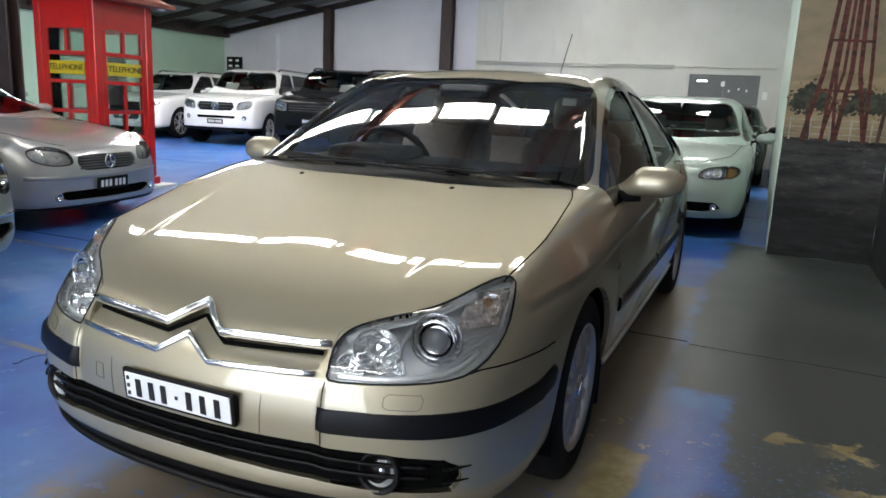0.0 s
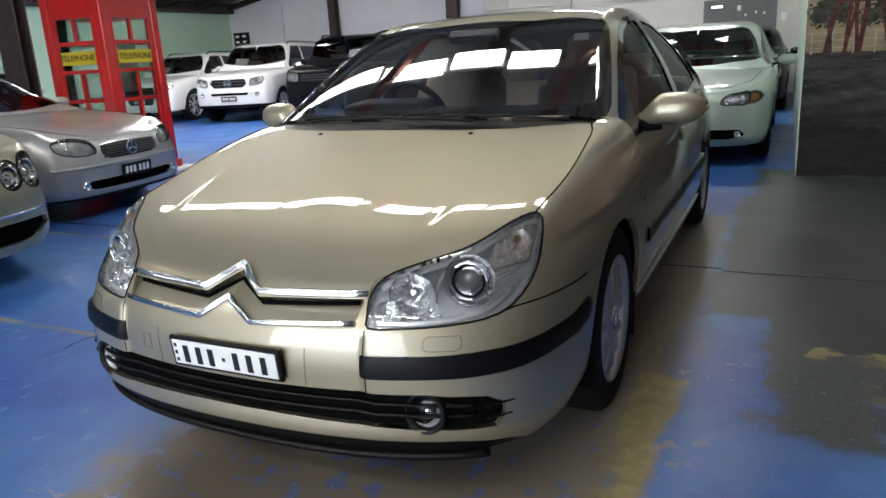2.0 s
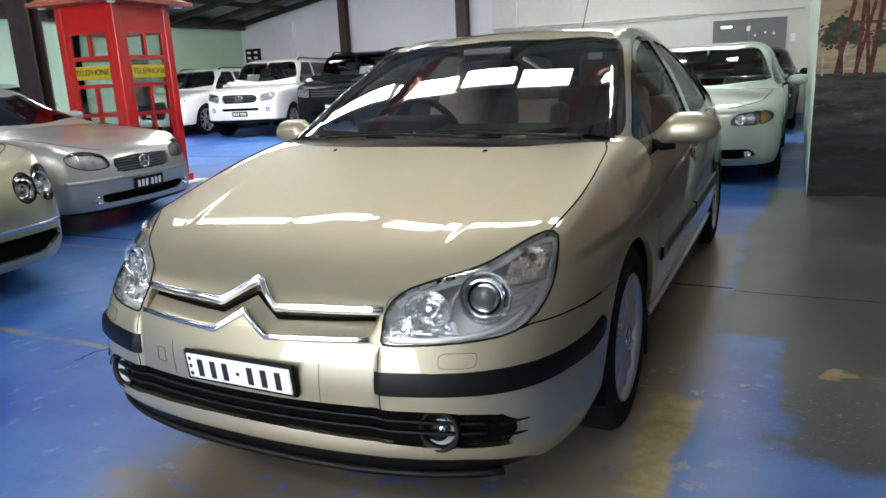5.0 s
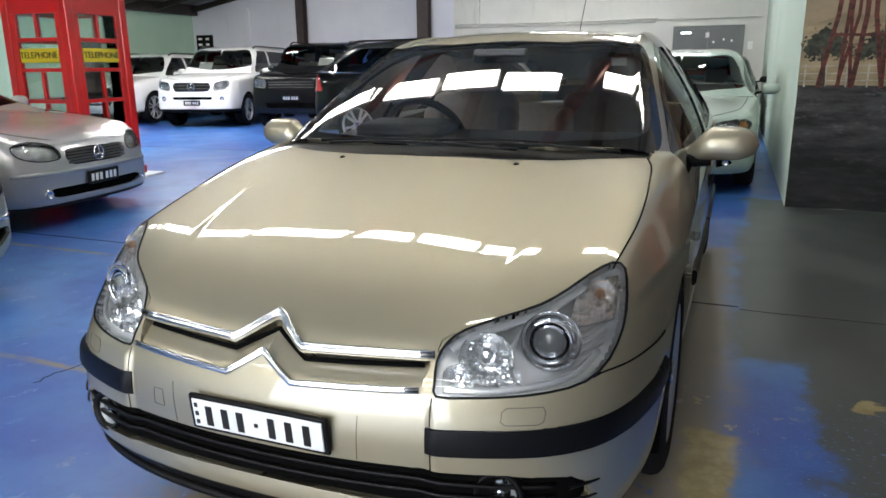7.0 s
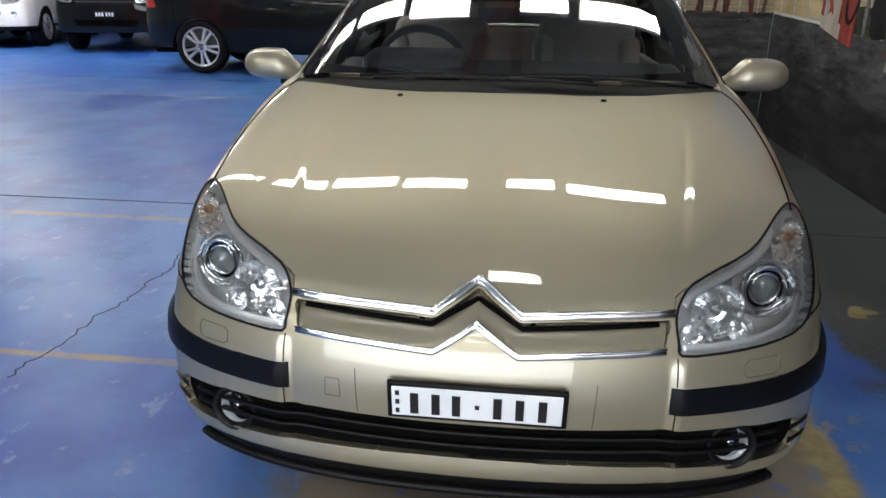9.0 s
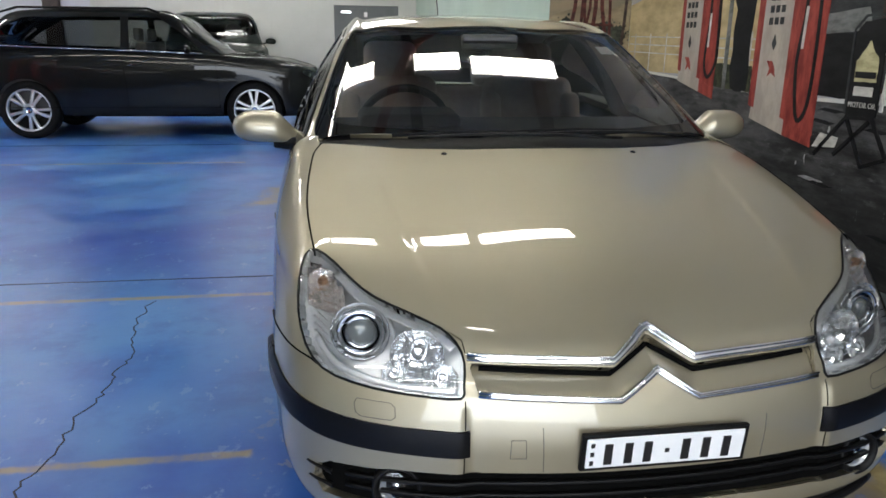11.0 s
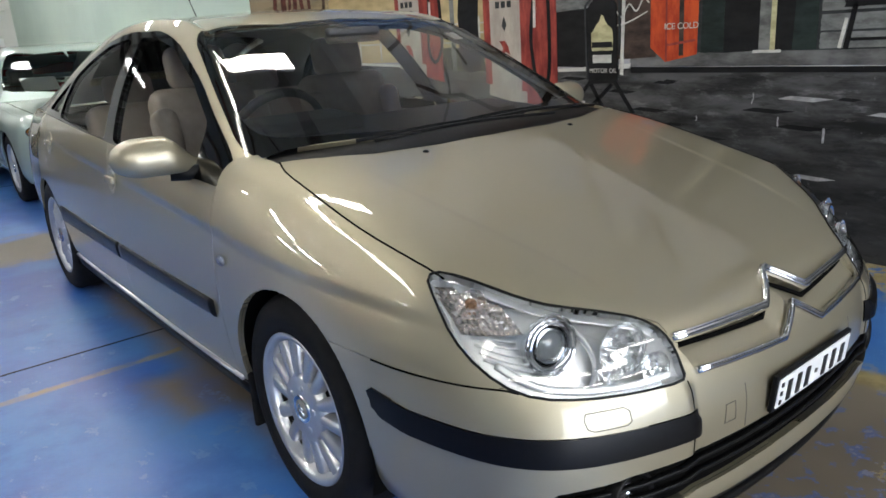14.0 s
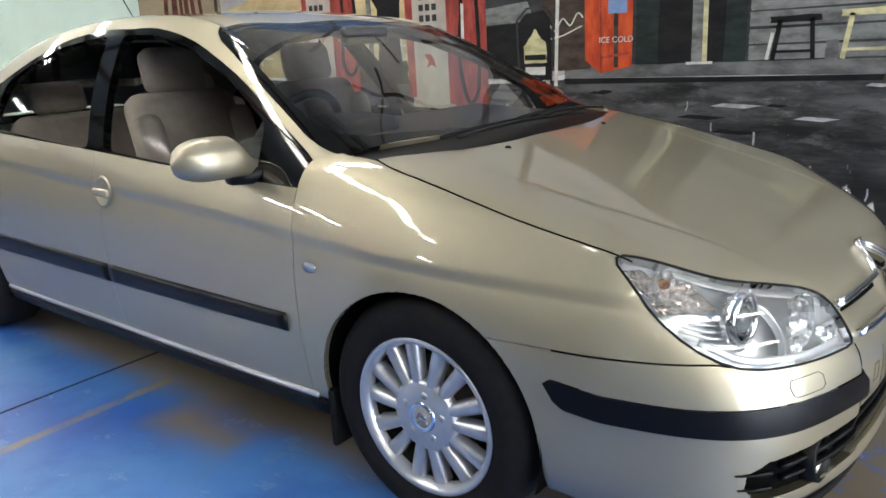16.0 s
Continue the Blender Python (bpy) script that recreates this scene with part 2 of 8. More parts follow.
class Loft:
    """A smooth surface over a net of control curves: rows run along the car from nose to tail, columns from sill to centre line."""

    def __init__(self, net, mirror_first=True, mirror_last=True, mirror_top=True, pull=0.85):
        self.target = np.asarray(net, float)
        self.flags = (mirror_first, mirror_last, mirror_top)
        c = self.target.copy()
        n, m = c.shape[:2]
        uu, vv = np.meshgrid(np.arange(n), np.arange(m), indexing="ij")
        for _ in range(4):
            self.ctrl = self.extended(c)
            c = c + pull * (self.target - self.at(uu.ravel(), vv.ravel()).reshape(n, m, 3))
        self.ctrl = self.extended(c)
        self.n, self.m = n, m

    def extended(self, c):
        flip = np.array([-1.0, 1, 1])
        first, last, top = self.flags
        a = c[1] * flip if first else 2 * c[0] - c[1]
        b = c[-2] * flip if last else 2 * c[-1] - c[-2]
        e = np.concatenate([a[None], c, b[None]], 0)
        lo = 2 * e[:, 0] - e[:, 1]
        hi = e[:, -2] * flip if top else 2 * e[:, -1] - e[:, -2]
        return np.concatenate([lo[:, None], e, hi[:, None]], 1)

    @staticmethod
    def basis(t, top):
        i = np.clip(np.floor(t), 0, top - 1).astype(int)
        f = t - i
        return i, np.stack([(1 - f) ** 3 / 6, (3 * f ** 3 - 6 * f ** 2 + 4) / 6, (-3 * f ** 3 + 3 * f ** 2 + 3 * f + 1) / 6, f ** 3 / 6], -1)

    def at(self, u, v):
        u, v = np.asarray(u, float), np.asarray(v, float)
        n, m = self.ctrl.shape[0] - 2, self.ctrl.shape[1] - 2
        i, a = self.basis(u, n - 1)
        j, b = self.basis(v, m - 1)
        out = np.zeros((len(u), 3))
        for k in range(4):
            for l in range(4):
                out += (a[:, k] * b[:, l])[:, None] * self.ctrl[i + k, j + l]
        return out

    def normal(self, u, v, h=1e-3):
        du = self.at(u + h, v) - self.at(u - h, v)
        dv = self.at(u, v + h) - self.at(u, v - h)
        n = np.cross(du, dv)
        return n / np.maximum(np.linalg.norm(n, axis=1), 1e-12)[:, None]


def spaced(loft, axis, lo, hi, step, at=None):
    """Parameters along one axis of a loft, about step metres apart."""
    t = np.linspace(lo, hi, 400)
    best = np.zeros(len(t))
    others = at if at is not None else np.linspace(0, (loft.m if axis == 0 else loft.n) - 1, 7)
    for o in others:
        p = loft.at(t, np.full(len(t), o)) if axis == 0 else loft.at(np.full(len(t), o), t)
        d = np.concatenate([[0], np.cumsum(np.linalg.norm(np.diff(p, axis=0), axis=1))])
        best = np.maximum(best, d)
    k = max(2, int(best[-1] / step) + 1)
    return np.interp(np.linspace(0, best[-1], k), best, t)


def inside(poly, q):
    """Which of the points q lie in the closed polygon."""
    x, y = q[:, 0], q[:, 1]
    r = np.zeros(len(q), bool)
    a = poly
    b = np.roll(poly, -1, axis=0)
    for (x0, y0), (x1, y1) in zip(a, b):
        if y0 == y1:
            continue
        r ^= ((y0 > y) != (y1 > y)) & (x < (x1 - x0) * (y - y0) / (y1 - y0) + x0)
    return r


def nearest(poly, q):
    """The nearest point of the closed polygon's outline to each of q."""
    best, out = np.full(len(q), 1e9), np.zeros((len(q), 2))
    for a, b in zip(poly, np.roll(poly, -1, axis=0)):
        d = b - a
        t = np.clip(((q - a) @ d) / max(d @ d, 1e-12), 0, 1)
        p = a + t[:, None] * d
        e = ((p - q) ** 2).sum(1)
        k = e < best
        best[k], out[k] = e[k], p[k]
    return out, np.sqrt(best)


AXES = {"yz": (1, 2), "xz": (0, 2), "xy": (0, 1)}


class Skin:
    """A dense sheet over a loft, cut along outlines into regions that become panels, lenses, holes."""

    def __init__(self, loft, us, vs, plan=0.15):
        self.loft, self.plan = loft, plan
        u, v = np.meshgrid(us, vs, indexing="ij")
        self.nu, self.nv = u.shape
        self.u, self.v = u.ravel().copy(), v.ravel().copy()
        self.urange, self.vrange = (us[0], us[-1]), (vs[0], vs[-1])
        i, j = np.meshgrid(np.arange(self.nu - 1), np.arange(self.nv - 1), indexing="ij")
        a = (i * self.nv + j).ravel()
        self.quads = np.stack([a, a + self.nv, a + self.nv + 1, a + 1], 1)
        self.tag = np.zeros(len(self.u), int)
        self.regions = []

    def flat(self, kind, u, v):
        if kind == "uz":
            return np.stack([u * self.plan, self.loft.at(u, v)[:, 2]], 1)
        if kind == "uv":
            return np.stack([u, v], 1)
        p = self.loft.at(u, v)
        return p[:, AXES[kind]]

    def region(self, name, kind, poly, where=None):
        """where(points, u, v): limits a projected outline to one part of the skin."""
        self.regions.append((name, kind, np.asarray(poly, float), where))

    def cut(self):
        self.p = self.loft.at(self.u, self.v)
        p = self.p.reshape(self.nu, self.nv, 3)
        cell = np.zeros((self.nu, self.nv))
        cell[:-1] = np.linalg.norm(np.diff(p, axis=0), axis=2)
        cell[-1] = cell[-2]
        c2 = np.zeros((self.nu, self.nv))
        c2[:, :-1] = np.linalg.norm(np.diff(p, axis=1), axis=2)
        c2[:, -1] = c2[:, -2]
        cell = np.maximum(cell, c2).ravel()
        inner = (self.u > self.urange[0] + 1e-9) & (self.u < self.urange[1] - 1e-9)
        for k, (name, kind, poly, where) in enumerate(self.regions, 1):
            ok = self.tag == 0
            if where is not None:
                ok &= where(self.p, self.u, self.v)
            lo, hi = poly.min(0) - 0.05, poly.max(0) + 0.05
            q = self.flat(kind, self.u, self.v)
            ok &= ((q > lo) & (q < hi)).all(1)
            idx = np.where(ok)[0]
            if not len(idx):
                continue
            u, v = self.u[idx].copy(), self.v[idx].copy()
            u0, v0 = u.copy(), v.copy()
            for _ in range(3):
                q = self.flat(kind, u, v)
                t, _d = nearest(poly, q)
                h = 1e-3
                ju = (self.flat(kind, u + h, v) - q) / h
                jv = (self.flat(kind, u, v + h) - q) / h
                det = ju[:, 0] * jv[:, 1] - ju[:, 1] * jv[:, 0]
                det = np.where(np.abs(det) < 1e-7, 1e-7, det)
                d = t - q
                u = u + np.clip((d[:, 0] * jv[:, 1] - d[:, 1] * jv[:, 0]) / det, -0.5, 0.5)
                v = v + np.clip((ju[:, 0] * d[:, 1] - ju[:, 1] * d[:, 0]) / det, -0.5, 0.5)
                u, v = np.clip(u, *self.urange), np.clip(v, *self.vrange)
            edge_u = ~inner[idx]
            u[edge_u] = u0[edge_u]
            top = (v0 >= self.vrange[1] - 1e-9) | (v0 <= self.vrange[0] + 1e-9)
            v[top] = v0[top]
            moved = np.linalg.norm(self.loft.at(u, v) - self.p[idx], axis=1)
            _t, left = nearest(poly, self.flat(kind, u, v))
            take = (moved < 0.74 * cell[idx]) & (left < 0.005)
            self.u[idx[take]], self.v[idx[take]] = u[take], v[take]
            self.tag[idx[take]] = k
        self.p = self.loft.at(self.u, self.v)
        self.n = self.loft.normal(np.clip(self.u, self.urange[0] + 1e-4, self.urange[1] - 1e-4), np.clip(self.v, self.vrange[0] + 1e-4, self.vrange[1] - 1e-4))
        if self.n[len(self.n) // 2] @ (self.p[len(self.p) // 2] - np.array([0, 1.3, 0.6])) < 0:
            self.flip = True
            self.n = -self.n
        else:
            self.flip = False
        t = self.tag[self.quads] > 0
        other = t[:, 1] & t[:, 3] & ~(t[:, 0] & t[:, 2])
        q = self.quads
        one = np.where(other[:, None], q[:, [0, 1, 3]], q[:, [0, 1, 2]])
        two = np.where(other[:, None], q[:, [1, 2, 3]], q[:, [0, 2, 3]])
        self.tris = np.concatenate([one, two])
        if self.flip:
            self.tris = self.tris[:, ::-1]
        cu, cv = self.u[self.tris].mean(1), self.v[self.tris].mean(1)
        cp = self.loft.at(cu, cv)
        self.owner = np.zeros(len(self.tris), int)
        for k, (name, kind, poly, where) in enumerate(self.regions, 1):
            hit = inside(poly, self.flat(kind, cu, cv)) & (self.owner == 0)
            if where is not None:
                hit &= where(cp, cu, cv)
            self.owner[hit] = k

    def piece(self, *names, gap=0.0, lift=0.0, skirt=0.012, both=False, side=1, rest=False, bevel=0.0):
        """Vertices, faces and normals of the named regions: edges drawn in by gap, raised by lift, turned in by skirt."""
        ids = [k for k, r in enumerate(self.regions, 1) if r[0] in names] + ([0] if rest else [])
        tri = self.tris[np.isin(self.owner, ids)]
        used, inv = np.unique(tri, return_inverse=True)
        f = inv.reshape(-1, 3)
        p, n = self.p[used].copy(), self.n[used].copy()
        edge = np.concatenate([f[:, [0, 1]], f[:, [1, 2]], f[:, [2, 0]]])
        key = np.sort(edge, 1)
        _, first, count = np.unique(key, axis=0, return_index=True, return_counts=True)
        rim = edge[first[count == 1]]
        mid = np.abs(p[:, 0]) < 1e-5
        rim = rim[~(mid[rim].all(1))]
        rv = np.unique(rim)
        if gap:
            pull, cnt = np.zeros_like(p), np.zeros(len(p))
            cent = p[f].mean(1)
            for c in range(3):
                np.add.at(pull, f[:, c], cent)
                np.add.at(cnt, f[:, c], 1)
            d = pull / np.maximum(cnt, 1)[:, None] - p
            d[mid, 0] = 0
            l = np.linalg.norm(d, axis=1)
            d = d / np.maximum(l, 1e-9)[:, None]
            p[rv] += d[rv] * gap
        if lift:
            k = np.ones(len(p))
            if bevel:
                for a in range(0, len(p), 1500):
                    d = np.sqrt(((p[a:a + 1500, None] - p[None, rv]) ** 2).sum(2).min(1)) / bevel
                    k[a:a + 1500] = 0.25 + 0.75 * np.sin(np.clip(d, 0, 1) * math.pi / 2)
            p += n * (lift * k)[:, None]
        if skirt and len(rv):
            base = len(p)
            remap = np.full(len(p), -1)
            remap[rv] = np.arange(len(rv))
            top, low = p[rv], p[rv] - n[rv] * skirt
            out = np.zeros_like(top)
            cent = p[f].mean(1)
            pull, cnt = np.zeros_like(p), np.zeros(len(p))
            for c in range(3):
                np.add.at(pull, f[:, c], cent)
                np.add.at(cnt, f[:, c], 1)
            out = p[rv] - pull[rv] / cnt[rv][:, None]
            out /= np.maximum(np.linalg.norm(out, axis=1), 1e-9)[:, None]
            a, b = remap[rim[:, 0]], remap[rim[:, 1]]
            k = len(rv)
            s = np.concatenate([np.stack([base + b, base + a, base + k + a], 1), np.stack([base + b, base + k + a, base + k + b], 1)])
            p, n, f = np.concatenate([p, top, low]), np.concatenate([n, out, out]), np.concatenate([f, s])
        if side < 0 or both:
            mp, mn, mf = p * [-1, 1, 1], n * [-1, 1, 1], f[:, ::-1]
            if both:
                p, n, f = np.concatenate([p, mp]), np.concatenate([n, mn]), np.concatenate([f, mf + len(p)])
            else:
                p, n, f = mp, mn, mf
        return p, f, n

    def make(self, name, mat, parent, names, label="", **kw):
        p, f, n = self.piece(*names, **kw)
        if not len(f):
            return None
        ob = mesh_object(name, p, f, mat, parent, n)
        if label:
            ob["label"] = label
        return ob

# ---- the shed: floor, walls, roof ----
def structure(name, label, category, lo, hi, mat, bevel=0.0):
    return tagged(box(name, lo, hi, mat, None, bevel), label, category, kind="structure")


class Nodes:
    """Small shorthand for node trees."""

    def __init__(self, name):
        self.m = bpy.data.materials.new(name)
        self.m.use_nodes = True
        self.t = self.m.node_tree
        self.b = self.t.nodes["Principled BSDF"]
        self.xyz = self.t.nodes.new("ShaderNodeTexCoord").outputs["Object"]
        sep = self.t.nodes.new("ShaderNodeSeparateXYZ")
        self.t.links.new(self.xyz, sep.inputs[0])
        self.x, self.y, self.z = sep.outputs

    def put(self, sock, v):
        if isinstance(v, (int, float)):
            sock.default_value = v
        elif isinstance(v, tuple):
            sock.default_value = (*v, 1)[:len(sock.default_value)]
        else:
            self.t.links.new(v, sock)

    def math(self, op, a, b=0.0, c=0.0):
        n = self.t.nodes.new("ShaderNodeMath")
        n.operation = op
        for s, v in zip(n.inputs, (a, b, c)):
            self.put(s, v)
        return n.outputs[0]

    def noise(self, scale, detail=4.0, rough=0.55, stretch=None):
        n = self.t.nodes.new("ShaderNodeTexNoise")
        n.inputs["Scale"].default_value, n.inputs["Detail"].default_value, n.inputs["Roughness"].default_value = scale, detail, rough
        src = self.xyz
        if stretch:
            mp = self.t.nodes.new("ShaderNodeMapping")
            mp.inputs["Scale"].default_value = stretch
            self.t.links.new(src, mp.inputs[0])
            src = mp.outputs[0]
        self.t.links.new(src, n.inputs["Vector"])
        return n.outputs["Fac"]

    def step(self, v, lo, hi, a=0.0, b=1.0):
        n = self.t.nodes.new("ShaderNodeMapRange")
        n.interpolation_type = "SMOOTHSTEP"
        for s, w in zip(n.inputs[:5], (v, lo, hi, a, b)):
            self.put(s, w)
        return n.outputs[0]

    def mix(self, f, a, b):
        n = self.t.nodes.new("ShaderNodeMix")
        n.data_type = "RGBA"
        self.put(n.inputs[0], f)
        self.put(n.inputs[6], a)
        self.put(n.inputs[7], b)
        return n.outputs[2]

    def within(self, x0, x1, y0, y1, ragged, amount=0.3, edge=0.12):
        """1 inside a rectangle of the plan, with a ragged border."""
        dx = self.math("SUBTRACT", self.math("ABSOLUTE", self.math("SUBTRACT", self.x, (x0 + x1) / 2)), (x1 - x0) / 2)
        dy = self.math("SUBTRACT", self.math("ABSOLUTE", self.math("SUBTRACT", self.y, (y0 + y1) / 2)), (y1 - y0) / 2)
        d = self.math("MAXIMUM", dx, dy)
        d = self.math("MULTIPLY_ADD", self.math("SUBTRACT", ragged, 0.5), amount * 4, d)
        return self.step(d, -edge, edge, 1.0, 0.0)


def floor_material():
    n = Nodes("worn_floor_paint")
    big, mid, fine = n.noise(0.55, 3, 0.5), n.noise(2.6, 6, 0.62), n.noise(14.0, 5, 0.6)
    soft = n.noise(1.7, 2, 0.4)
    blue = n.mix(n.step(big, 0.32, 0.68), (0.008, 0.046, 0.28), (0.035, 0.145, 0.42))
    blue = n.mix(n.step(soft, 0.40, 0.70, 0.0, 0.55), blue, (0.075, 0.21, 0.45))
    blue = n.mix(n.step(n.noise(1.1, 4, 0.6), 0.56, 0.74, 0.0, 0.3), blue, (0.10, 0.11, 0.15))
    blue = n.mix(n.step(mid, 0.45, 0.8, 0.0, 0.25), blue, (0.10, 0.25, 0.48))
    blue = n.mix(n.step(mid, 0.54, 0.34, 0.0, 0.45), blue, (0.010, 0.044, 0.24))
    bare = n.mix(n.step(soft, 0.3, 0.7), (0.13, 0.108, 0.082), (0.20, 0.172, 0.135))
    ochre = n.mix(n.step(fine, 0.35, 0.7), (0.22, 0.17, 0.07), (0.33, 0.27, 0.13))
    grey = n.mix(n.step(soft, 0.3, 0.72), (0.042, 0.052, 0.052), (0.058, 0.069, 0.068))
    col = blue
    # bare concrete under and before the saloon, and worn tracks
    for x0, x1, y0, y1, k in ((-0.55, 1.00, -2.6, 0.2, 0.16), (-0.74, 1.01, 0.2, 3.0, 0.06), (-1.2, -0.3, 3.6, 4.4, 0.22), (-0.93, -0.80, 0.75, 1.15, 0.07)):
        col = n.mix(n.within(x0, x1, y0, y1, mid, k, 0.10), col, bare)
    flakes = n.step(n.math("ADD", n.math("MULTIPLY", fine, 0.6), n.math("MULTIPLY", mid, 0.5)), 0.635, 0.66)
    near = n.within(-0.80, 1.05, -2.8, 0.5, big, 0.25, 0.3)
    col = n.mix(n.math("MULTIPLY", flakes, near), col, ochre)
    bluefleck = n.step(n.math("ADD", n.math("MULTIPLY", fine, 0.7), n.math("MULTIPLY", big, 0.3)), 0.57, 0.61)
    col = n.mix(n.math("MULTIPLY", bluefleck, n.math("MULTIPLY", near, 0.55)), col, (0.04, 0.12, 0.40))
    # grey walkway along the mural, the blue worn across it at its near end
    col = n.mix(n.within(1.03, 2.6, 0.98, 3.7, mid, 0.05, 0.05), col, grey)
    col = n.mix(n.within(1.10, 2.6, 3.5, 5.1, mid, 0.06, 0.05), col, grey)
    col = n.mix(n.within(1.28, 2.6, 0.24, 1.1, mid, 0.10, 0.035), col, grey)
    col = n.mix(n.within(1.30, 1.66, -0.10, 0.4, mid, 0.16, 0.06), col, grey)
    col = n.mix(n.within(1.75, 2.6, -9.0, -0.75, mid, 0.25, 0.12), col, grey)
    col = n.mix(n.within(0.90, 1.035, -2.0, 0.25, mid, 0.06, 0.03), col, ochre)
    patch = n.step(n.math("ADD", n.math("MULTIPLY", mid, 0.75), n.math("MULTIPLY", fine, 0.25)), 0.50, 0.515)
    col = n.mix(n.math("MULTIPLY", patch, n.within(1.68, 2.3, -0.5, 0.6, soft, 0.1, 0.1)), col, ochre)
    col = n.mix(n.within(1.45, 1.74, 0.62, 0.71, mid, 0.12, 0.012), col, ochre)
    # pale scuffs in the blue beside the walkway
    scuff = n.step(n.noise(34.0, 3, 0.6, (1.0, 2.6, 1.0)), 0.63, 0.68)
    col = n.mix(n.math("MULTIPLY", scuff, n.within(1.06, 2.2, -2.6, 0.7, soft, 0.1, 0.2)), col, (0.11, 0.20, 0.42))
    scuff = n.step(n.noise(7.0, 5, 0.65, (1.6, 1.0, 1.0)), 0.60, 0.66, 0.0, 0.6)
    col = n.mix(n.math("MULTIPLY", scuff, n.within(-4.5, -0.6, -3.0, 3.0, big, 0.3, 0.5)), col, (0.13, 0.22, 0.42))
    # faded yellow bay lines
    for x0, x1, y0, y1 in ((-4.5, -0.7, 1.385, 1.43), (-4.5, -0.95, -0.135, -0.095), (-5.5, -1.6, 5.66, 5.72)):
        col = n.mix(n.math("MULTIPLY", n.within(x0, x1, y0, y1, fine, 0.008, 0.012), n.step(mid, 0.36, 0.56, 0.15, 0.8)), col, (0.26, 0.19, 0.05))
    n.put(n.b.inputs["Base Color"], col)
    n.put(n.b.inputs["Roughness"], n.step(soft, 0.3, 0.75, 0.34, 0.44))
    bump = n.t.nodes.new("ShaderNodeBump")
    bump.inputs["Strength"].default_value, bump.inputs["Distance"].default_value = 0.12, 0.002
    n.put(bump.inputs["Height"], fine)
    n.t.links.new(bump.outputs[0], n.b.inputs["Normal"])
    return n.m


def wall_paint(name, light, dark, stain=(0.45, 0.45, 0.42)):
    """Old paint on masonry, with drips and grime streaks."""
    n = Nodes(name)
    big, streak, fine = n.noise(0.7, 5), n.noise(1.6, 5, 0.6, (3.0, 3.0, 0.35)), n.noise(30.0, 4)
    col = n.mix(n.step(big, 0.3, 0.7), dark, light)
    col = n.mix(n.step(streak, 0.58, 0.80, 0.0, 0.30), col, stain)
    n.put(n.b.inputs["Base Color"], col)
    n.b.inputs["Roughness"].default_value = 0.62
    bump = n.t.nodes.new("ShaderNodeBump")
    bump.inputs["Strength"].default_value, bump.inputs["Distance"].default_value = 0.3, 0.004
    n.put(bump.inputs["Height"], fine)
    n.t.links.new(bump.outputs[0], n.b.inputs["Normal"])
    return n.m


WALL_WHITE = wall_paint("white_wall_paint", (0.70, 0.70, 0.67), (0.60, 0.60, 0.57))
# bluish and a little lighter than the rest of the back wall
WALL_COOL = wall_paint("cool_white_wall", (0.74, 0.75, 0.82), (0.66, 0.67, 0.75), (0.5, 0.5, 0.55))
WALL_GREEN = wall_paint("green_wall_paint", (0.48, 0.66, 0.52), (0.42, 0.60, 0.47), (0.35, 0.45, 0.38))
WALL_MINT = wall_paint("mint_wall_paint", (0.58, 0.70, 0.62), (0.50, 0.62, 0.55), (0.40, 0.45, 0.42))
X_MURAL, Y_STUB, X_SIDE, Y_BACK, X_WEST = 2.23, 4.75, 1.41, 15.8, -14.3
floor = structure("floor", "worn blue painted concrete floor with bare patches", "floor", (X_WEST - 0.25, -9.25, -0.2), (X_MURAL + 0.25, Y_BACK + 0.25, 0.0), floor_material())
GROOVE = material("floor_joint_dirt", (0.012, 0.016, 0.03), 0.8, 0.0, 0.0, 20.0, 0.4)
for k, (x0, x1, y) in enumerate(((-14.2, 1.04, 1.70), (-14.2, 1.3, 7.1), (-14.2, 2.2, -3.9), (1.05, 2.2, 1.66))):
    pts = [(x0 + (x1 - x0) * f, y + 0.004 * math.sin(9 * f + k), 0.0005) for f in np.linspace(0, 1, 40)]
    tagged(bar("floor_joint", pts, 0.005 if k == 3 else 0.013, 0.003, GROOVE), "dark saw-cut joint in the floor", "floor joint", kind="structure")
crack, cy = [], 1.36
random.seed(4)
cx = -1.56
while cy > -0.3:
    crack.append((cx, cy, 0.0005))
    cx += random.uniform(-0.022, 0.020)
    cy -= random.uniform(0.02, 0.045)
tagged(bar("floor_crack", crack, 0.006, 0.002, GROOVE), "thin wandering crack in the floor", "floor crack", kind="structure")
MURAL_BASE = material("mural_road_paint", (0.060, 0.060, 0.063), 0.6, 0.0, 0.0, 2.2, 0.5, 0.2)
structure("wall_east", "painted mural wall of an old petrol station", "wall", (X_MURAL, -9, 0), (X_MURAL + 0.25, Y_STUB + 0.25, 5.4), WALL_WHITE)
structure("wall_stub", "mural wall end with a painted windmill", "wall", (X_SIDE, Y_STUB, 0), (X_MURAL, Y_STUB + 0.25, 5.4), WALL_MINT)
structure("wall_side", "pale mint painted side wall", "wall", (X_SIDE, Y_STUB + 0.25, 0), (X_SIDE + 0.25, Y_BACK, 5.4), WALL_MINT)
structure("wall_north", "white painted back wall", "wall", (-5.96, Y_BACK, 0), (X_SIDE + 0.25, Y_BACK + 0.25, 5.4), WALL_WHITE)
structure("wall_north_west", "cool white back wall", "wall", (X_WEST, Y_BACK, 0), (-5.96, Y_BACK + 0.25, 5.4), WALL_COOL)
structure("wall_west", "pale green painted wall", "wall", (X_WEST - 0.25, -9, 0), (X_WEST, Y_BACK + 0.25, 3.05), WALL_GREEN)
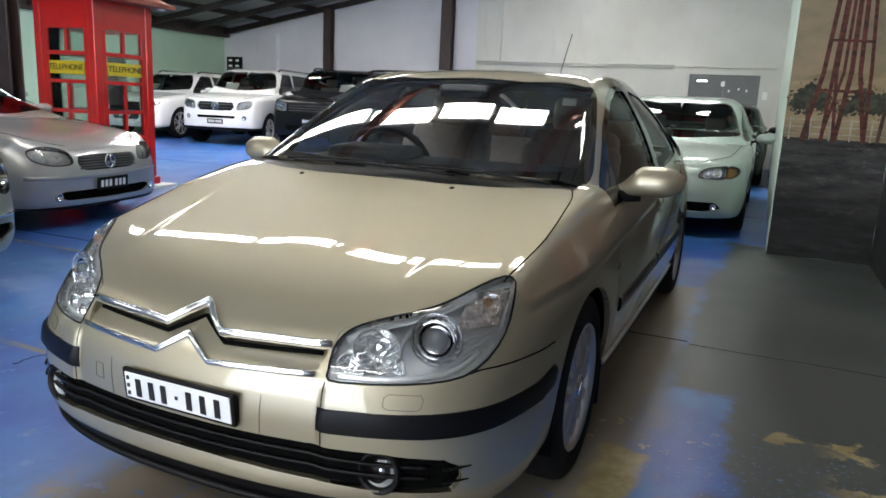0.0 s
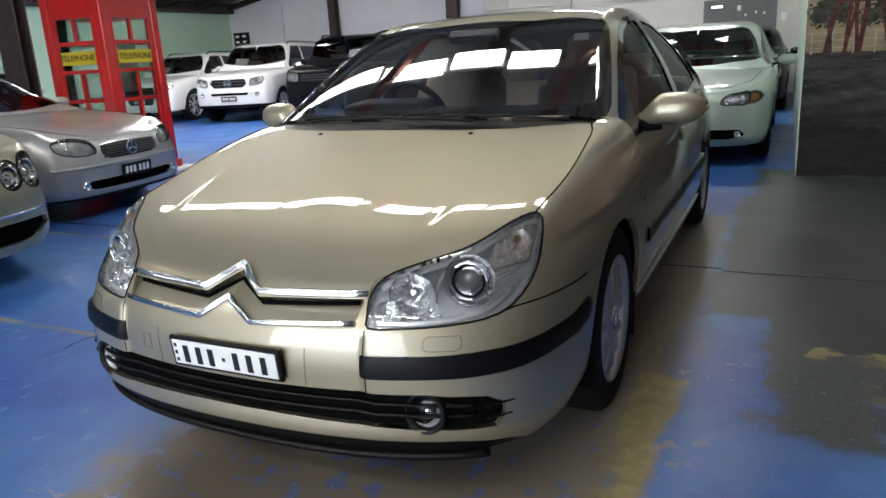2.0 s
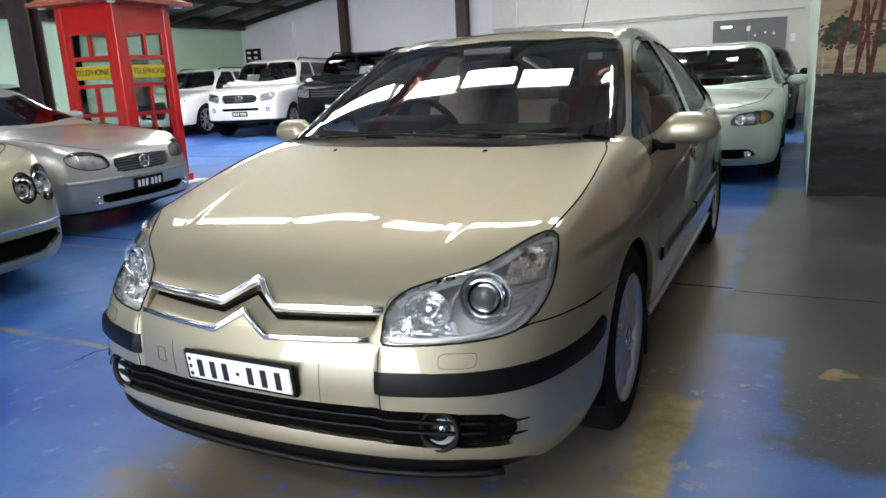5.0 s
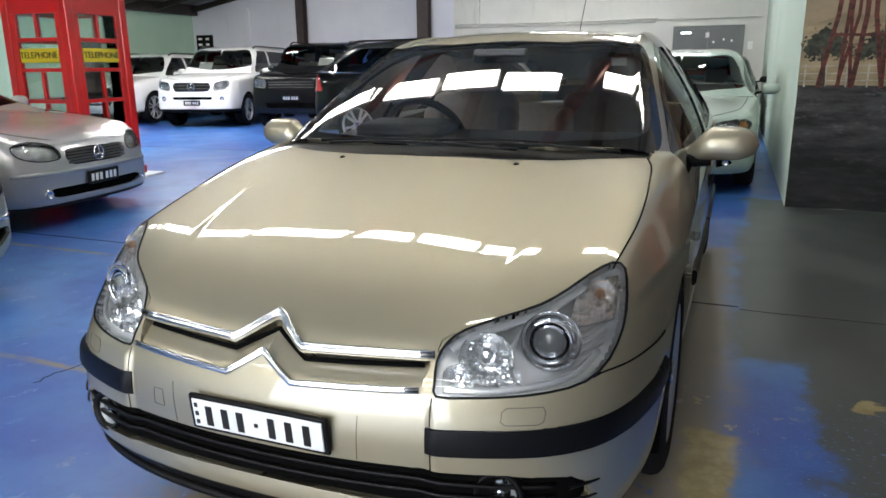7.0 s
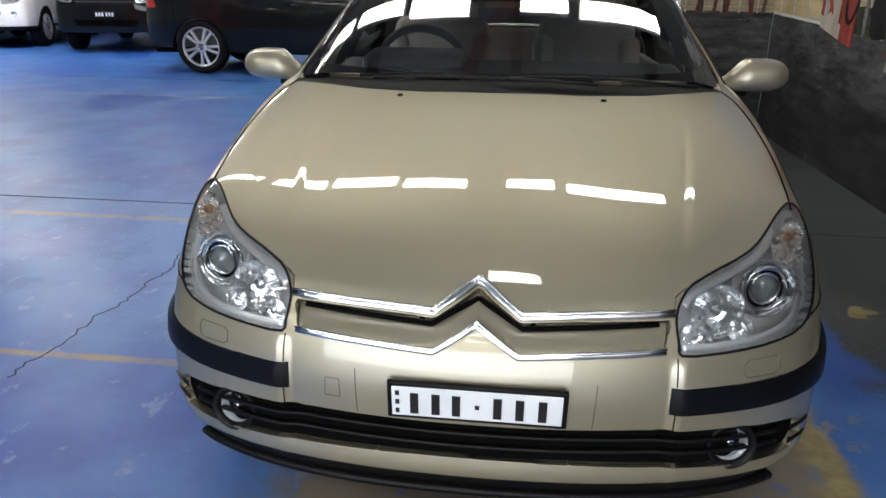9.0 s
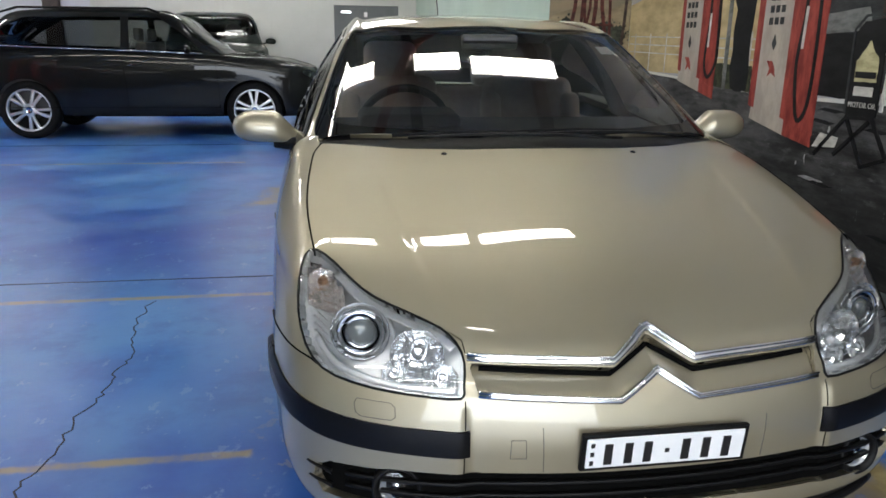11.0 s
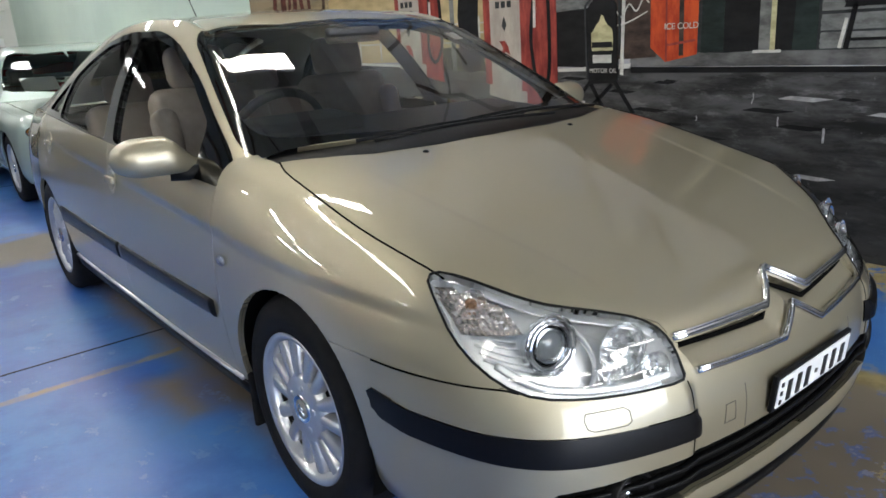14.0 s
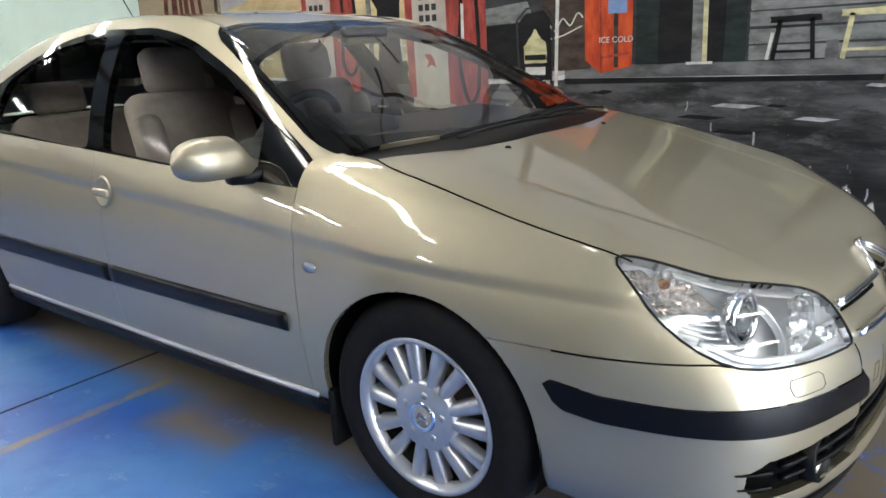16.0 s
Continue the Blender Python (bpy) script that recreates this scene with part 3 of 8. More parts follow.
# unseen front wall, with an opening added for the fill lamp
structure("wall_south", "white painted front wall", "wall", (X_WEST, -9.25, 0), (-5.0, -9, 5.4), WALL_WHITE)
structure("wall_south_east", "white painted front wall", "wall", (2.0, -9.25, 0), (X_MURAL + 0.25, -9, 5.4), WALL_WHITE)
structure("wall_south_lintel", "white painted wall over an unseen, added opening", "wall", (-5.0, -9.25, 3.3), (2.0, -9, 5.4), WALL_WHITE)
structure("ground", "pale concrete apron outside the unseen, added opening", "ground", (-40, -60, -0.2), (40, -9.25, -0.01), material("apron_concrete", (0.30, 0.29, 0.27), 0.8, 0.0, 0.0, 1.5, 0.2, 0.3))
# roof: one slope rising from the west eaves to a ridge, one falling to the mural wall
ROOF = material("grey_roof_sheeting", (0.40, 0.43, 0.40), 0.5, 0.0, 0.0, 1.5, 0.2, 0.25)
RX, RZ = -3.0, 5.15
roof_mesh = bmesh.new()
prof = [(X_WEST - 0.3, 3.05), (RX, RZ), (X_MURAL + 0.3, 4.75)]
rows = []
for x, z in prof + [(x, z + 0.08) for x, z in prof[::-1]]:
    rows.append([roof_mesh.verts.new((x, y, z)) for y in (-9.3, Y_BACK + 0.3)])
for a, b in zip(rows, rows[1:] + rows[:1]):
    roof_mesh.faces.new((a[0], a[1], b[1], b[0]))
roof_mesh.faces.new([r[0] for r in rows][::-1])
roof_mesh.faces.new([r[1] for r in rows])
bmesh.ops.recalc_face_normals(roof_mesh, faces=roof_mesh.faces[:])
tagged(part("ceiling", roof_mesh, ROOF, None, "", False), "grey sheeted shed roof with dark purlins", "ceiling", kind="structure")


def roof_z(x):
    return 3.05 + (x - X_WEST) * (RZ - 3.05) / (RX - X_WEST) if x < RX else RZ - (x - RX) * (RZ - 4.75) / (X_MURAL - RX)


TIMBER = material("dark_timber", (0.040, 0.030, 0.026), 0.7, 0.0, 0.0, 5.0, 0.35, 0.3)
for x in (-14.15, -12.6, -11.0, -9.4, -7.8, -6.2, -4.6, -1.6, 0.0, 1.4):
    z = roof_z(x)
    big = 0.30 if x < -14 else 0.13
    tagged(box("purlin", (x - 0.06, -8.9, z - big), (x + 0.06, Y_BACK, z - 0.005), TIMBER), "dark timber roof purlin", "roof beam", "roof purlins", "structure")
for y in (-6.0, 0.9, 5.6, 7.4, 9.2, 11.2, 12.8, 14.2, 15.6):
    tagged(bar("rafter", [(X_WEST, y, 3.05 - 0.16), (RX, y, RZ - 0.20)], 0.12, 0.16, TIMBER), "dark timber roof rafter", "roof beam", "roof rafters", "structure")
    tagged(bar("rafter", [(RX, y, RZ - 0.20), (X_MURAL, y, 4.75 - 0.20)], 0.12, 0.16, TIMBER), "dark timber roof rafter", "roof beam", "roof rafters", "structure")
# steel braces that cross under the light row
for x in (-2.45, -0.03):
    tagged(bar("steel_brace", [(x - 0.45, 1.9, 4.35), (x + 0.35, 4.1, 4.40)], 0.12, 0.14, STEEL_RED), "rust red steel roof brace", "roof beam", "steel braces", "structure")
# posts
for x, y, w in ((-10.4, 15.62, 0.24), (-6.71, 15.6, 0.32), (-8.20, 4.42, 0.42)):
    post = new("post")
    tagged(post, "dark brown painted steel column", "column", "columns", "structure")
    z1 = roof_z(x) - 0.2
    part("flange", box_bm((x - w / 2, y - 0.10, 0), (x + w / 2, y - 0.075, z1), 0.004), STEEL_BROWN, post, smooth=False)
    part("flange", box_bm((x - w / 2, y + 0.075, 0), (x + w / 2, y + 0.10, z1), 0.004), STEEL_BROWN, post, smooth=False)
    part("web", box_bm((x - 0.015, y - 0.075, 0), (x + 0.015, y + 0.075, z1)), STEEL_BROWN, post, smooth=False)
    part("base_plate", box_bm((x - w * 0.7, y - 0.16, 0), (x + w * 0.7, y + 0.16, 0.02)), STEEL_BROWN, post, smooth=False)
# double door, conduit and switch on the back wall
door = new("door_1")
tagged(door, "closed grey double door in the white wall", "door", kind="structure")
y = Y_BACK
part("door_frame", box_bm((-0.545, y - 0.05, 0), (-0.475, y - 0.003, 2.08)), DOOR_GREY, door, smooth=False)
part("door_frame", box_bm((0.905, y - 0.05, 0), (0.975, y - 0.003, 2.08)), DOOR_GREY, door, smooth=False)
part("door_frame", box_bm((-0.475, y - 0.05, 2.01), (0.905, y - 0.003, 2.08)), DOOR_GREY, door, smooth=False)
for a, b in ((-0.475, 0.213), (0.217, 0.905)):
    part("door_leaf", box_bm((a, y - 0.04, 0.01), (b, y - 0.004, 2.01), 0.004), DOOR_GREY, door, smooth=False)
part("door_closer", box_bm((-0.38, y - 0.09, 1.90), (-0.14, y - 0.04, 1.955), 0.008), CHROME, door, smooth=False)
part("door_handle", box_bm((0.15, y - 0.10, 1.0), (0.17, y - 0.04, 1.2), 0.006), CHROME, door, smooth=False)
part("sign", box_bm((0.16, y - 0.045, 1.82), (0.24, y - 0.040, 1.93)), PAPER, door, "small white notice", False)
for x, z in ((0.34, 1.72), (0.55, 1.77), (0.72, 1.74)):
    part("sign", box_bm((x - 0.02, y - 0.045, z - 0.025), (x + 0.02, y - 0.040, z + 0.025)), PAPER, door, "small white notice", False)
for z, x0, x1 in ((2.26, -5.9, -0.9), (2.20, -5.9, -0.95), (2.24, -0.9, 1.3)):
    tagged(bar("conduit", [(x0, y - 0.03, z), (x1, y - 0.03, z)], 0.035, 0.035, WALL_WHITE), "white painted conduit on the back wall", "conduit", "conduits", "structure")
tagged(box("wall_switch", (1.06, y - 0.04, 1.55), (1.16, y - 0.003, 1.72), PAPER, None, 0.005), "white switch box on the wall beside the door", "switch")
tagged(box("wall_duct", (-5.35, y - 0.09, 2.26), (-5.25, y - 0.003, 5.0), WALL_WHITE, None, 0.01), "white boxed duct on the back wall", "duct")
tagged(box("wall_pier", (-12.45, y - 0.12, 0.0), (-12.25, y - 0.003, 2.9), WALL_COOL, None, 0.01), "white painted wall pier", "pier", kind="structure")
rack = new("key_rack")
tagged(rack, "small dark rack hung on the wall in the corner", "rack")
box("back", (-14.16, y - 0.06, 1.50), (-13.60, y - 0.003, 2.22), BLACK_PLASTIC, rack)
for z in (1.64, 1.80, 1.96, 2.12):
    for x in (-14.02, -13.76):
        box("hook_plate", (x - 0.06, y - 0.075, z - 0.04), (x + 0.06, y - 0.058, z + 0.02), PAPER, rack)

# fluorescent battens, most of them added out of view
TUBE = bpy.data.materials.new("lit_diffuser")
TUBE.use_nodes = True
TUBE.node_tree.nodes["Principled BSDF"].inputs["Emission Color"].default_value = (1.0, 0.965, 0.86, 1)
TUBE.node_tree.nodes["Principled BSDF"].inputs["Emission Strength"].default_value = GLOW
# glow of the added back battens, raised to lift the far bays
TUBE_BACK = TUBE.copy()
TUBE_BACK.name = "lit_diffuser_boosted_back"
TUBE_BACK.node_tree.nodes["Principled BSDF"].inputs["Emission Color"].default_value = (1.0, 0.98, 0.94, 1)
TUBE_BACK.node_tree.nodes["Principled BSDF"].inputs["Emission Strength"].default_value = GLOW * 1.9
TUBE_FAR = TUBE_BACK.copy()
TUBE_FAR.name = "lit_diffuser_boosted_far"
TUBE_FAR.node_tree.nodes["Principled BSDF"].inputs["Emission Strength"].default_value = GLOW * 2.7
for k, (x, y, l, w, z) in enumerate(BATTENS):
    b = new("ceiling_light_out_of_view")
    tagged(b, "lit white fluorescent light out of view, some known from reflections, others added", "ceiling light", "fluorescent lights")
    box("housing", (x - l / 2, y - w / 2, z), (x + l / 2, y + w / 2, z + 0.07), WHITE_WALL, b, 0.006)
    box("diffuser", (x - l / 2 + 0.01, y - w / 2 + 0.01, z - 0.04), (x + l / 2 - 0.01, y + w / 2 - 0.01, z - 0.002), TUBE if y < 4 else TUBE_FAR if x < -5.5 else TUBE_BACK, b, 0.01)
    for d in (-0.35, 0.35):
        bar("hanger", [(x + d * l, y, z + 0.06), (x + d * l, y, roof_z(x) - 0.02)], 0.015, 0.015, STEEL_BROWN, b)

# ---- red telephone kiosk ----
kiosk = new("telephone_box")
tagged(kiosk, "red telephone kiosk with glazed doors", "telephone box")
KIOSK_GLASS = glass("kiosk_glass", (0.95, 0.98, 0.965), ior=1.35)
YELLOW = material("yellow_sign", (0.62, 0.48, 0.02), 0.45, 0.0, 0.0, 12.0, 0.08)
K = 0.4415
TILE = material("weathered_red_roof", (0.30, 0.085, 0.05), 0.6, 0.0, 0.0, 9.0, 0.35, 0.3)
part("plinth", box_bm((-K - 0.03, -K - 0.03, 0.03), (K + 0.03, K + 0.03, 0.12), 0.01), RED_PAINT, kiosk, smooth=False)
part("step", box_bm((-K - 0.25, -K - 0.25, 0.0), (K + 0.18, K + 0.15, 0.03), 0.005), WHITE_WALL, kiosk, "pale concrete slab", False)
for sx in (-1, 1):
    for sy in (-1, 1):
        part("corner_post", box_bm((sx * (K - 0.05) - 0.05, sy * (K - 0.05) - 0.05, 0.12), (sx * (K - 0.05) + 0.05, sy * (K - 0.05) + 0.05, 2.13), 0.012), RED_PAINT, kiosk, smooth=False)
# flat eaves that overhang all round, with a low hipped roof and small soffit lamps
part("roof_overhang", box_bm((-K - 0.20, -K - 0.20, 2.13), (K + 0.20, K + 0.20, 2.18), 0.008), TILE, kiosk, "red-brown overhanging eaves", False)
hip = bmesh.new()
low = [hip.verts.new((x * (K + 0.17), y * (K + 0.17), 2.18)) for x, y in ((-1, -1), (1, -1), (1, 1), (-1, 1))]
top = [hip.verts.new((x * 0.12, y * 0.12, 2.46)) for x, y in ((-1, -1), (1, -1), (1, 1), (-1, 1))]
for k in range(4):
    hip.faces.new((low[k], low[(k + 1) % 4], top[(k + 1) % 4], top[k]))
hip.faces.new(top)
hip.faces.new(low[::-1])
part("hipped_roof", hip, TILE, kiosk, "low red-brown hipped roof", False)
for sx, sy in ((1, -1), (1, 1), (-1, -1), (-1, 1)):
    part("soffit_lamp", lathe_bm([(0.045, 2.13), (0.045, 2.118), (0.030, 2.112), (0.001, 2.110)], "z", 20, (sx * (K + 0.08), sy * (K + 0.08), 0)), PAPER, kiosk, "small white soffit lamp")
for k in range(4):
    m = pose(0, 0, 0, 0, 0, 90 * k)
    side = new("glazed_side")
    side.parent = kiosk
    w = K - 0.10

    def piece(name, lo, hi, mat, label="", bev=0.004):
        part(name, box_bm(lo, hi, bev), mat, side, label, False)

    y0, y1, g = -K + 0.012, -K + 0.055, w - 0.070
    piece("bottom_rail", (-w, y0, 0.12), (w, y1, 0.36), RED_PAINT)
    piece("top_rail", (-w, y0, 1.815), (w, y1, 2.13), RED_PAINT)
    piece("stile", (-w, y0, 0.36), (-g, y1, 1.815), RED_PAINT)
    piece("stile", (g, y0, 0.36), (w, y1, 1.815), RED_PAINT)
    for z0, z1 in ((0.60, 0.635), (0.885, 0.925), (1.215, 1.255), (1.525, 1.570)):
        piece("glazing_bar", (-g, -K + 0.014, z0), (g, -K + 0.053, z1), RED_PAINT)
    for z0, z1 in ((0.36, 0.60), (0.635, 0.885), (0.925, 1.215), (1.570, 1.815)):
        piece("glazing_bar", (-0.018, -K + 0.016, z0), (0.018, -K + 0.050, z1), RED_PAINT)
    for z0, z1 in ((0.36, 0.60), (0.635, 0.885), (0.925, 1.215), (1.570, 1.815)):
        for a, b in ((-g, -0.018), (0.018, g)):
            piece("pane", (a - 0.004, -K + 0.030, z0 - 0.004), (b + 0.004, -K + 0.034, z1 + 0.004), KIOSK_GLASS, "slightly green glass", 0.0)
    piece("pane", (-g - 0.004, -K + 0.030, 1.251), (g + 0.004, -K + 0.034, 1.529), KIOSK_GLASS, "slightly green glass", 0.0)
    piece("sign_board", (-g + 0.018, -K + 0.010, 1.315), (g - 0.018, -K + 0.028, 1.460), YELLOW, "yellow lettered sign")
    text = bpy.data.curves.new("sign_lettering", "FONT")
    text.body, text.size, text.align_x, text.align_y, text.extrude = "TELEPHONE", 0.094, "CENTER", "CENTER", 0.002
    lettering = new("sign_lettering", text)
    text.materials.append(INK)
    lettering.parent = side
    lettering.matrix_world = pose(0, -K + 0.007, 1.3875, 90, 0, 0)
    side.matrix_world = m
KIOSK_Y, KIOSK_X, KIOSK_TURN = 4.022, -6.034, 4
phone = new("pay_phone")
phone.parent = kiosk
part("back_board", box_bm((-0.13, 0.30, 0.92), (0.13, 0.34, 1.55), 0.01), TRIM_DARK, phone, smooth=False)
part("handset_box", box_bm((-0.16, 0.14, 0.98), (0.16, 0.30, 1.45), 0.02), TRIM_GREY, phone, smooth=False)
part("shelf", box_bm((-0.28, 0.05, 0.90), (0.28, 0.36, 0.93), 0.005), TRIM_DARK, phone, smooth=False)
kiosk.matrix_world = pose(KIOSK_X, KIOSK_Y, 0, 0, 0, KIOSK_TURN)

# ---- the champagne saloon: one lofted half body, cut into panels ----
# cross stations: 0 to 4 run round the nose, 5 to 16 along the side, 17 to 19 round the tail
SIDE_Y = [-0.50, -0.36, 0.0, 0.36, 0.60, 1.0, 1.35, 1.9, 2.39, 2.75, 3.12, 3.5]


def line(nose, xs, zs, tail, dy=None):
    """One control curve: nose points, then x and z along the side stations, then tail points."""
    ys = SIDE_Y if dy is None else [y + d for y, d in zip(SIDE_Y, dy)]
    return [*nose, *zip(xs, ys, zs), *tail]


C5_LINES = [
    # lower edge
    line([(0, -0.885, 0.195), (0.22, -0.878, 0.195), (0.42, -0.85, 0.195), (0.61, -0.785, 0.20), (0.738, -0.662, 0.205)],
         [0.787, 0.80, 0.80, 0.805, 0.81, 0.815, 0.815, 0.815, 0.81, 0.80, 0.78, 0.73], [0.21, 0.215, 0.22, 0.22, 0.22, 0.22, 0.22, 0.22, 0.22, 0.23, 0.25, 0.27],
         [(0.60, 3.66, 0.28), (0.30, 3.74, 0.28), (0, 3.76, 0.28)]),
    # lip and sill
    line([(0, -0.935, 0.265), (0.22, -0.926, 0.265), (0.42, -0.895, 0.265), (0.62, -0.822, 0.265), (0.758, -0.692, 0.27)],
         [0.812, 0.825, 0.828, 0.832, 0.836, 0.838, 0.838, 0.838, 0.835, 0.83, 0.81, 0.76], [0.275, 0.28, 0.285, 0.285, 0.285, 0.285, 0.285, 0.285, 0.285, 0.29, 0.30, 0.32],
         [(0.62, 3.70, 0.33), (0.31, 3.77, 0.33), (0, 3.79, 0.33)]),
    # intake
    line([(0, -0.925, 0.36), (0.22, -0.917, 0.36), (0.42, -0.888, 0.36), (0.62, -0.822, 0.36), (0.758, -0.70, 0.36)],
         [0.817, 0.835, 0.845, 0.848, 0.85, 0.853, 0.855, 0.853, 0.85, 0.845, 0.825, 0.77], [0.365, 0.37, 0.375, 0.375, 0.375, 0.375, 0.375, 0.375, 0.375, 0.38, 0.39, 0.40],
         [(0.63, 3.71, 0.41), (0.31, 3.78, 0.41), (0, 3.80, 0.41)]),
    # bumper strip
    line([(0, -0.930, 0.46), (0.22, -0.921, 0.46), (0.42, -0.890, 0.46), (0.62, -0.820, 0.46), (0.757, -0.695, 0.46)],
         [0.818, 0.838, 0.855, 0.858, 0.86, 0.863, 0.865, 0.863, 0.86, 0.855, 0.835, 0.78], [0.465, 0.47, 0.475, 0.475, 0.475, 0.475, 0.48, 0.485, 0.49, 0.49, 0.50, 0.51],
         [(0.635, 3.71, 0.52), (0.31, 3.78, 0.52), (0, 3.80, 0.52)]),
    # under the lamps, through the side
    line([(0, -0.905, 0.555), (0.22, -0.897, 0.555), (0.42, -0.868, 0.555), (0.607, -0.79, 0.56), (0.744, -0.662, 0.57)],
         [0.806, 0.830, 0.858, 0.862, 0.865, 0.868, 0.868, 0.866, 0.862, 0.856, 0.83, 0.775], [0.585, 0.595, 0.605, 0.61, 0.61, 0.615, 0.62, 0.625, 0.63, 0.63, 0.64, 0.65],
         [(0.62, 3.69, 0.66), (0.30, 3.76, 0.66), (0, 3.78, 0.66)]),
    # shoulder
    line([(0, -0.872, 0.605), (0.22, -0.862, 0.603), (0.42, -0.838, 0.603), (0.585, -0.755, 0.62), (0.715, -0.635, 0.65)],
         [0.778, 0.804, 0.844, 0.853, 0.856, 0.858, 0.858, 0.855, 0.85, 0.84, 0.805, 0.75], [0.675, 0.692, 0.73, 0.75, 0.756, 0.765, 0.775, 0.79, 0.805, 0.815, 0.82, 0.82],
         [(0.60, 3.67, 0.82), (0.30, 3.74, 0.82), (0, 3.76, 0.82)]),
    # belt
    line([(0, -0.835, 0.645), (0.21, -0.825, 0.643), (0.40, -0.80, 0.645), (0.555, -0.715, 0.675), (0.675, -0.595, 0.715)],
         [0.735, 0.756, 0.795, 0.815, 0.820, 0.825, 0.826, 0.820, 0.80, 0.775, 0.73, 0.68], [0.745, 0.773, 0.830, 0.862, 0.874, 0.896, 0.917, 0.945, 0.965, 0.972, 0.97, 0.96],
         [(0.56, 3.66, 0.95), (0.29, 3.72, 0.95), (0, 3.74, 0.95)]),
]
DECK_LINES = [
    # bonnet edge, bonnet middle and centre line; behind the scuttle they run on level
    line([(0, -0.785, 0.680), (0.18, -0.775, 0.678), (0.345, -0.735, 0.684), (0.47, -0.645, 0.718), (0.57, -0.53, 0.758)],
         [0.645, 0.672, 0.705, 0.720, 0.730, 0.735, 0.735, 0.73, 0.71, 0.68, 0.64, 0.58], [0.793, 0.828, 0.892, 0.940, 0.952, 0.962, 0.97, 0.98, 0.99, 0.99, 0.98, 0.97],
         [(0.48, 3.6, 0.96), (0.25, 3.66, 0.96), (0, 3.68, 0.96)], dy=[0.06, 0.05, 0.0, -0.02] + [0] * 8),
    line([(0, -0.70, 0.722), (0.11, -0.685, 0.722), (0.215, -0.635, 0.735), (0.295, -0.545, 0.765), (0.345, -0.42, 0.803)],
         [0.38, 0.395, 0.41, 0.42, 0.42, 0.42, 0.42, 0.42, 0.41, 0.39, 0.37, 0.33], [0.840, 0.872, 0.918, 0.958, 0.968, 0.976, 0.98, 0.99, 1.0, 1.0, 0.99, 0.98],
         [(0.28, 3.5, 0.965), (0.15, 3.55, 0.965), (0, 3.57, 0.965)], dy=[0.21, 0.19, 0.05, -0.08] + [0] * 8),
    line([(0, -0.60, 0.756), (0, -0.56, 0.768), (0, -0.48, 0.790), (0, -0.385, 0.814), (0, -0.28, 0.838)],
         [0] * 12, [0.860, 0.885, 0.925, 0.966, 0.978, 0.985, 0.99, 1.0, 1.01, 1.01, 1.0, 0.99],
         [(0, 3.4, 0.97), (0, 3.43, 0.97), (0, 3.45, 0.97)], dy=[0.32, 0.27, 0.06, -0.12] + [0] * 8),
]
GLASS_Y = [0.30, 0.50, 0.78, 1.03, 1.40, 1.9, 2.39, 2.80, 3.15, 3.45, 3.62]
GLASS_LINES = [
    # belt, lower pane, cantrail, its inner edge, two roof bows, centre line
    list(zip([0.806, 0.818, 0.822, 0.825, 0.826, 0.820, 0.80, 0.772, 0.728, 0.69, 0.66], [0.28, 0.50, 0.78, 1.03, 1.40, 1.9, 2.39, 2.80, 3.15, 3.45, 3.62], [0.860, 0.866, 0.882, 0.897, 0.919, 0.945, 0.965, 0.972, 0.97, 0.962, 0.955])),
    list(zip([0.745, 0.742, 0.735, 0.728, 0.72, 0.715, 0.70, 0.68, 0.655, 0.62, 0.60], [0.29, 0.51, 0.79, 1.04, 1.40, 1.9, 2.39, 2.79, 3.12, 3.40, 3.58], [0.910, 0.985, 1.06, 1.105, 1.13, 1.135, 1.12, 1.09, 1.04, 0.995, 0.965])),
    list(zip([0.700, 0.672, 0.622, 0.575, 0.560, 0.555, 0.54, 0.52, 0.51, 0.51, 0.50], [0.30, 0.52, 0.81, 1.06, 1.42, 1.9, 2.38, 2.77, 3.10, 3.40, 3.58], [0.938, 1.055, 1.205, 1.306, 1.350, 1.346, 1.300, 1.232, 1.13, 1.03, 0.975])),
    list(zip([0.655, 0.627, 0.577, 0.53, 0.515, 0.51, 0.495, 0.475, 0.465, 0.465, 0.455], [0.2932, 0.5155, 0.8072, 1.0592, 1.416, 1.9, 2.38, 2.77, 3.1, 3.4, 3.58], [0.9395, 1.0582, 1.2099, 1.3125, 1.360, 1.357, 1.312, 1.242, 1.140, 1.038, 0.9827])),
    list(zip([0.56, 0.53, 0.49, 0.455, 0.45, 0.445, 0.43, 0.415, 0.41, 0.405, 0.4], [0.2802, 0.5068, 0.8024, 1.0581, 1.41, 1.9, 2.38, 2.77, 3.1, 3.4, 3.58], [0.9423, 1.0644, 1.2175, 1.322, 1.368, 1.366, 1.326, 1.253, 1.146, 1.040, 0.981])),
    list(zip([0.36, 0.345, 0.325, 0.305, 0.3, 0.295, 0.285, 0.28, 0.275, 0.27, 0.265], [0.2595, 0.4942, 0.7955, 1.0564, 1.4, 1.9, 2.38, 2.77, 3.1, 3.4, 3.58], [0.9468, 1.0734, 1.228, 1.336, 1.381, 1.380, 1.342, 1.268, 1.162, 1.048, 0.986])),
    list(zip([0.0, 0.0, 0.0, 0.0, 0.0, 0.0, 0.0, 0.0, 0.0, 0.0, 0.0], [0.245, 0.485, 0.79, 1.055, 1.4, 1.9, 2.38, 2.77, 3.1, 3.4, 3.58], [0.95, 1.08, 1.237, 1.346, 1.390, 1.390, 1.352, 1.278, 1.172, 1.055, 0.99])),
]

car = new("saloon_car")
tagged(car, "champagne gold metallic saloon car parked on blue floor", "car")


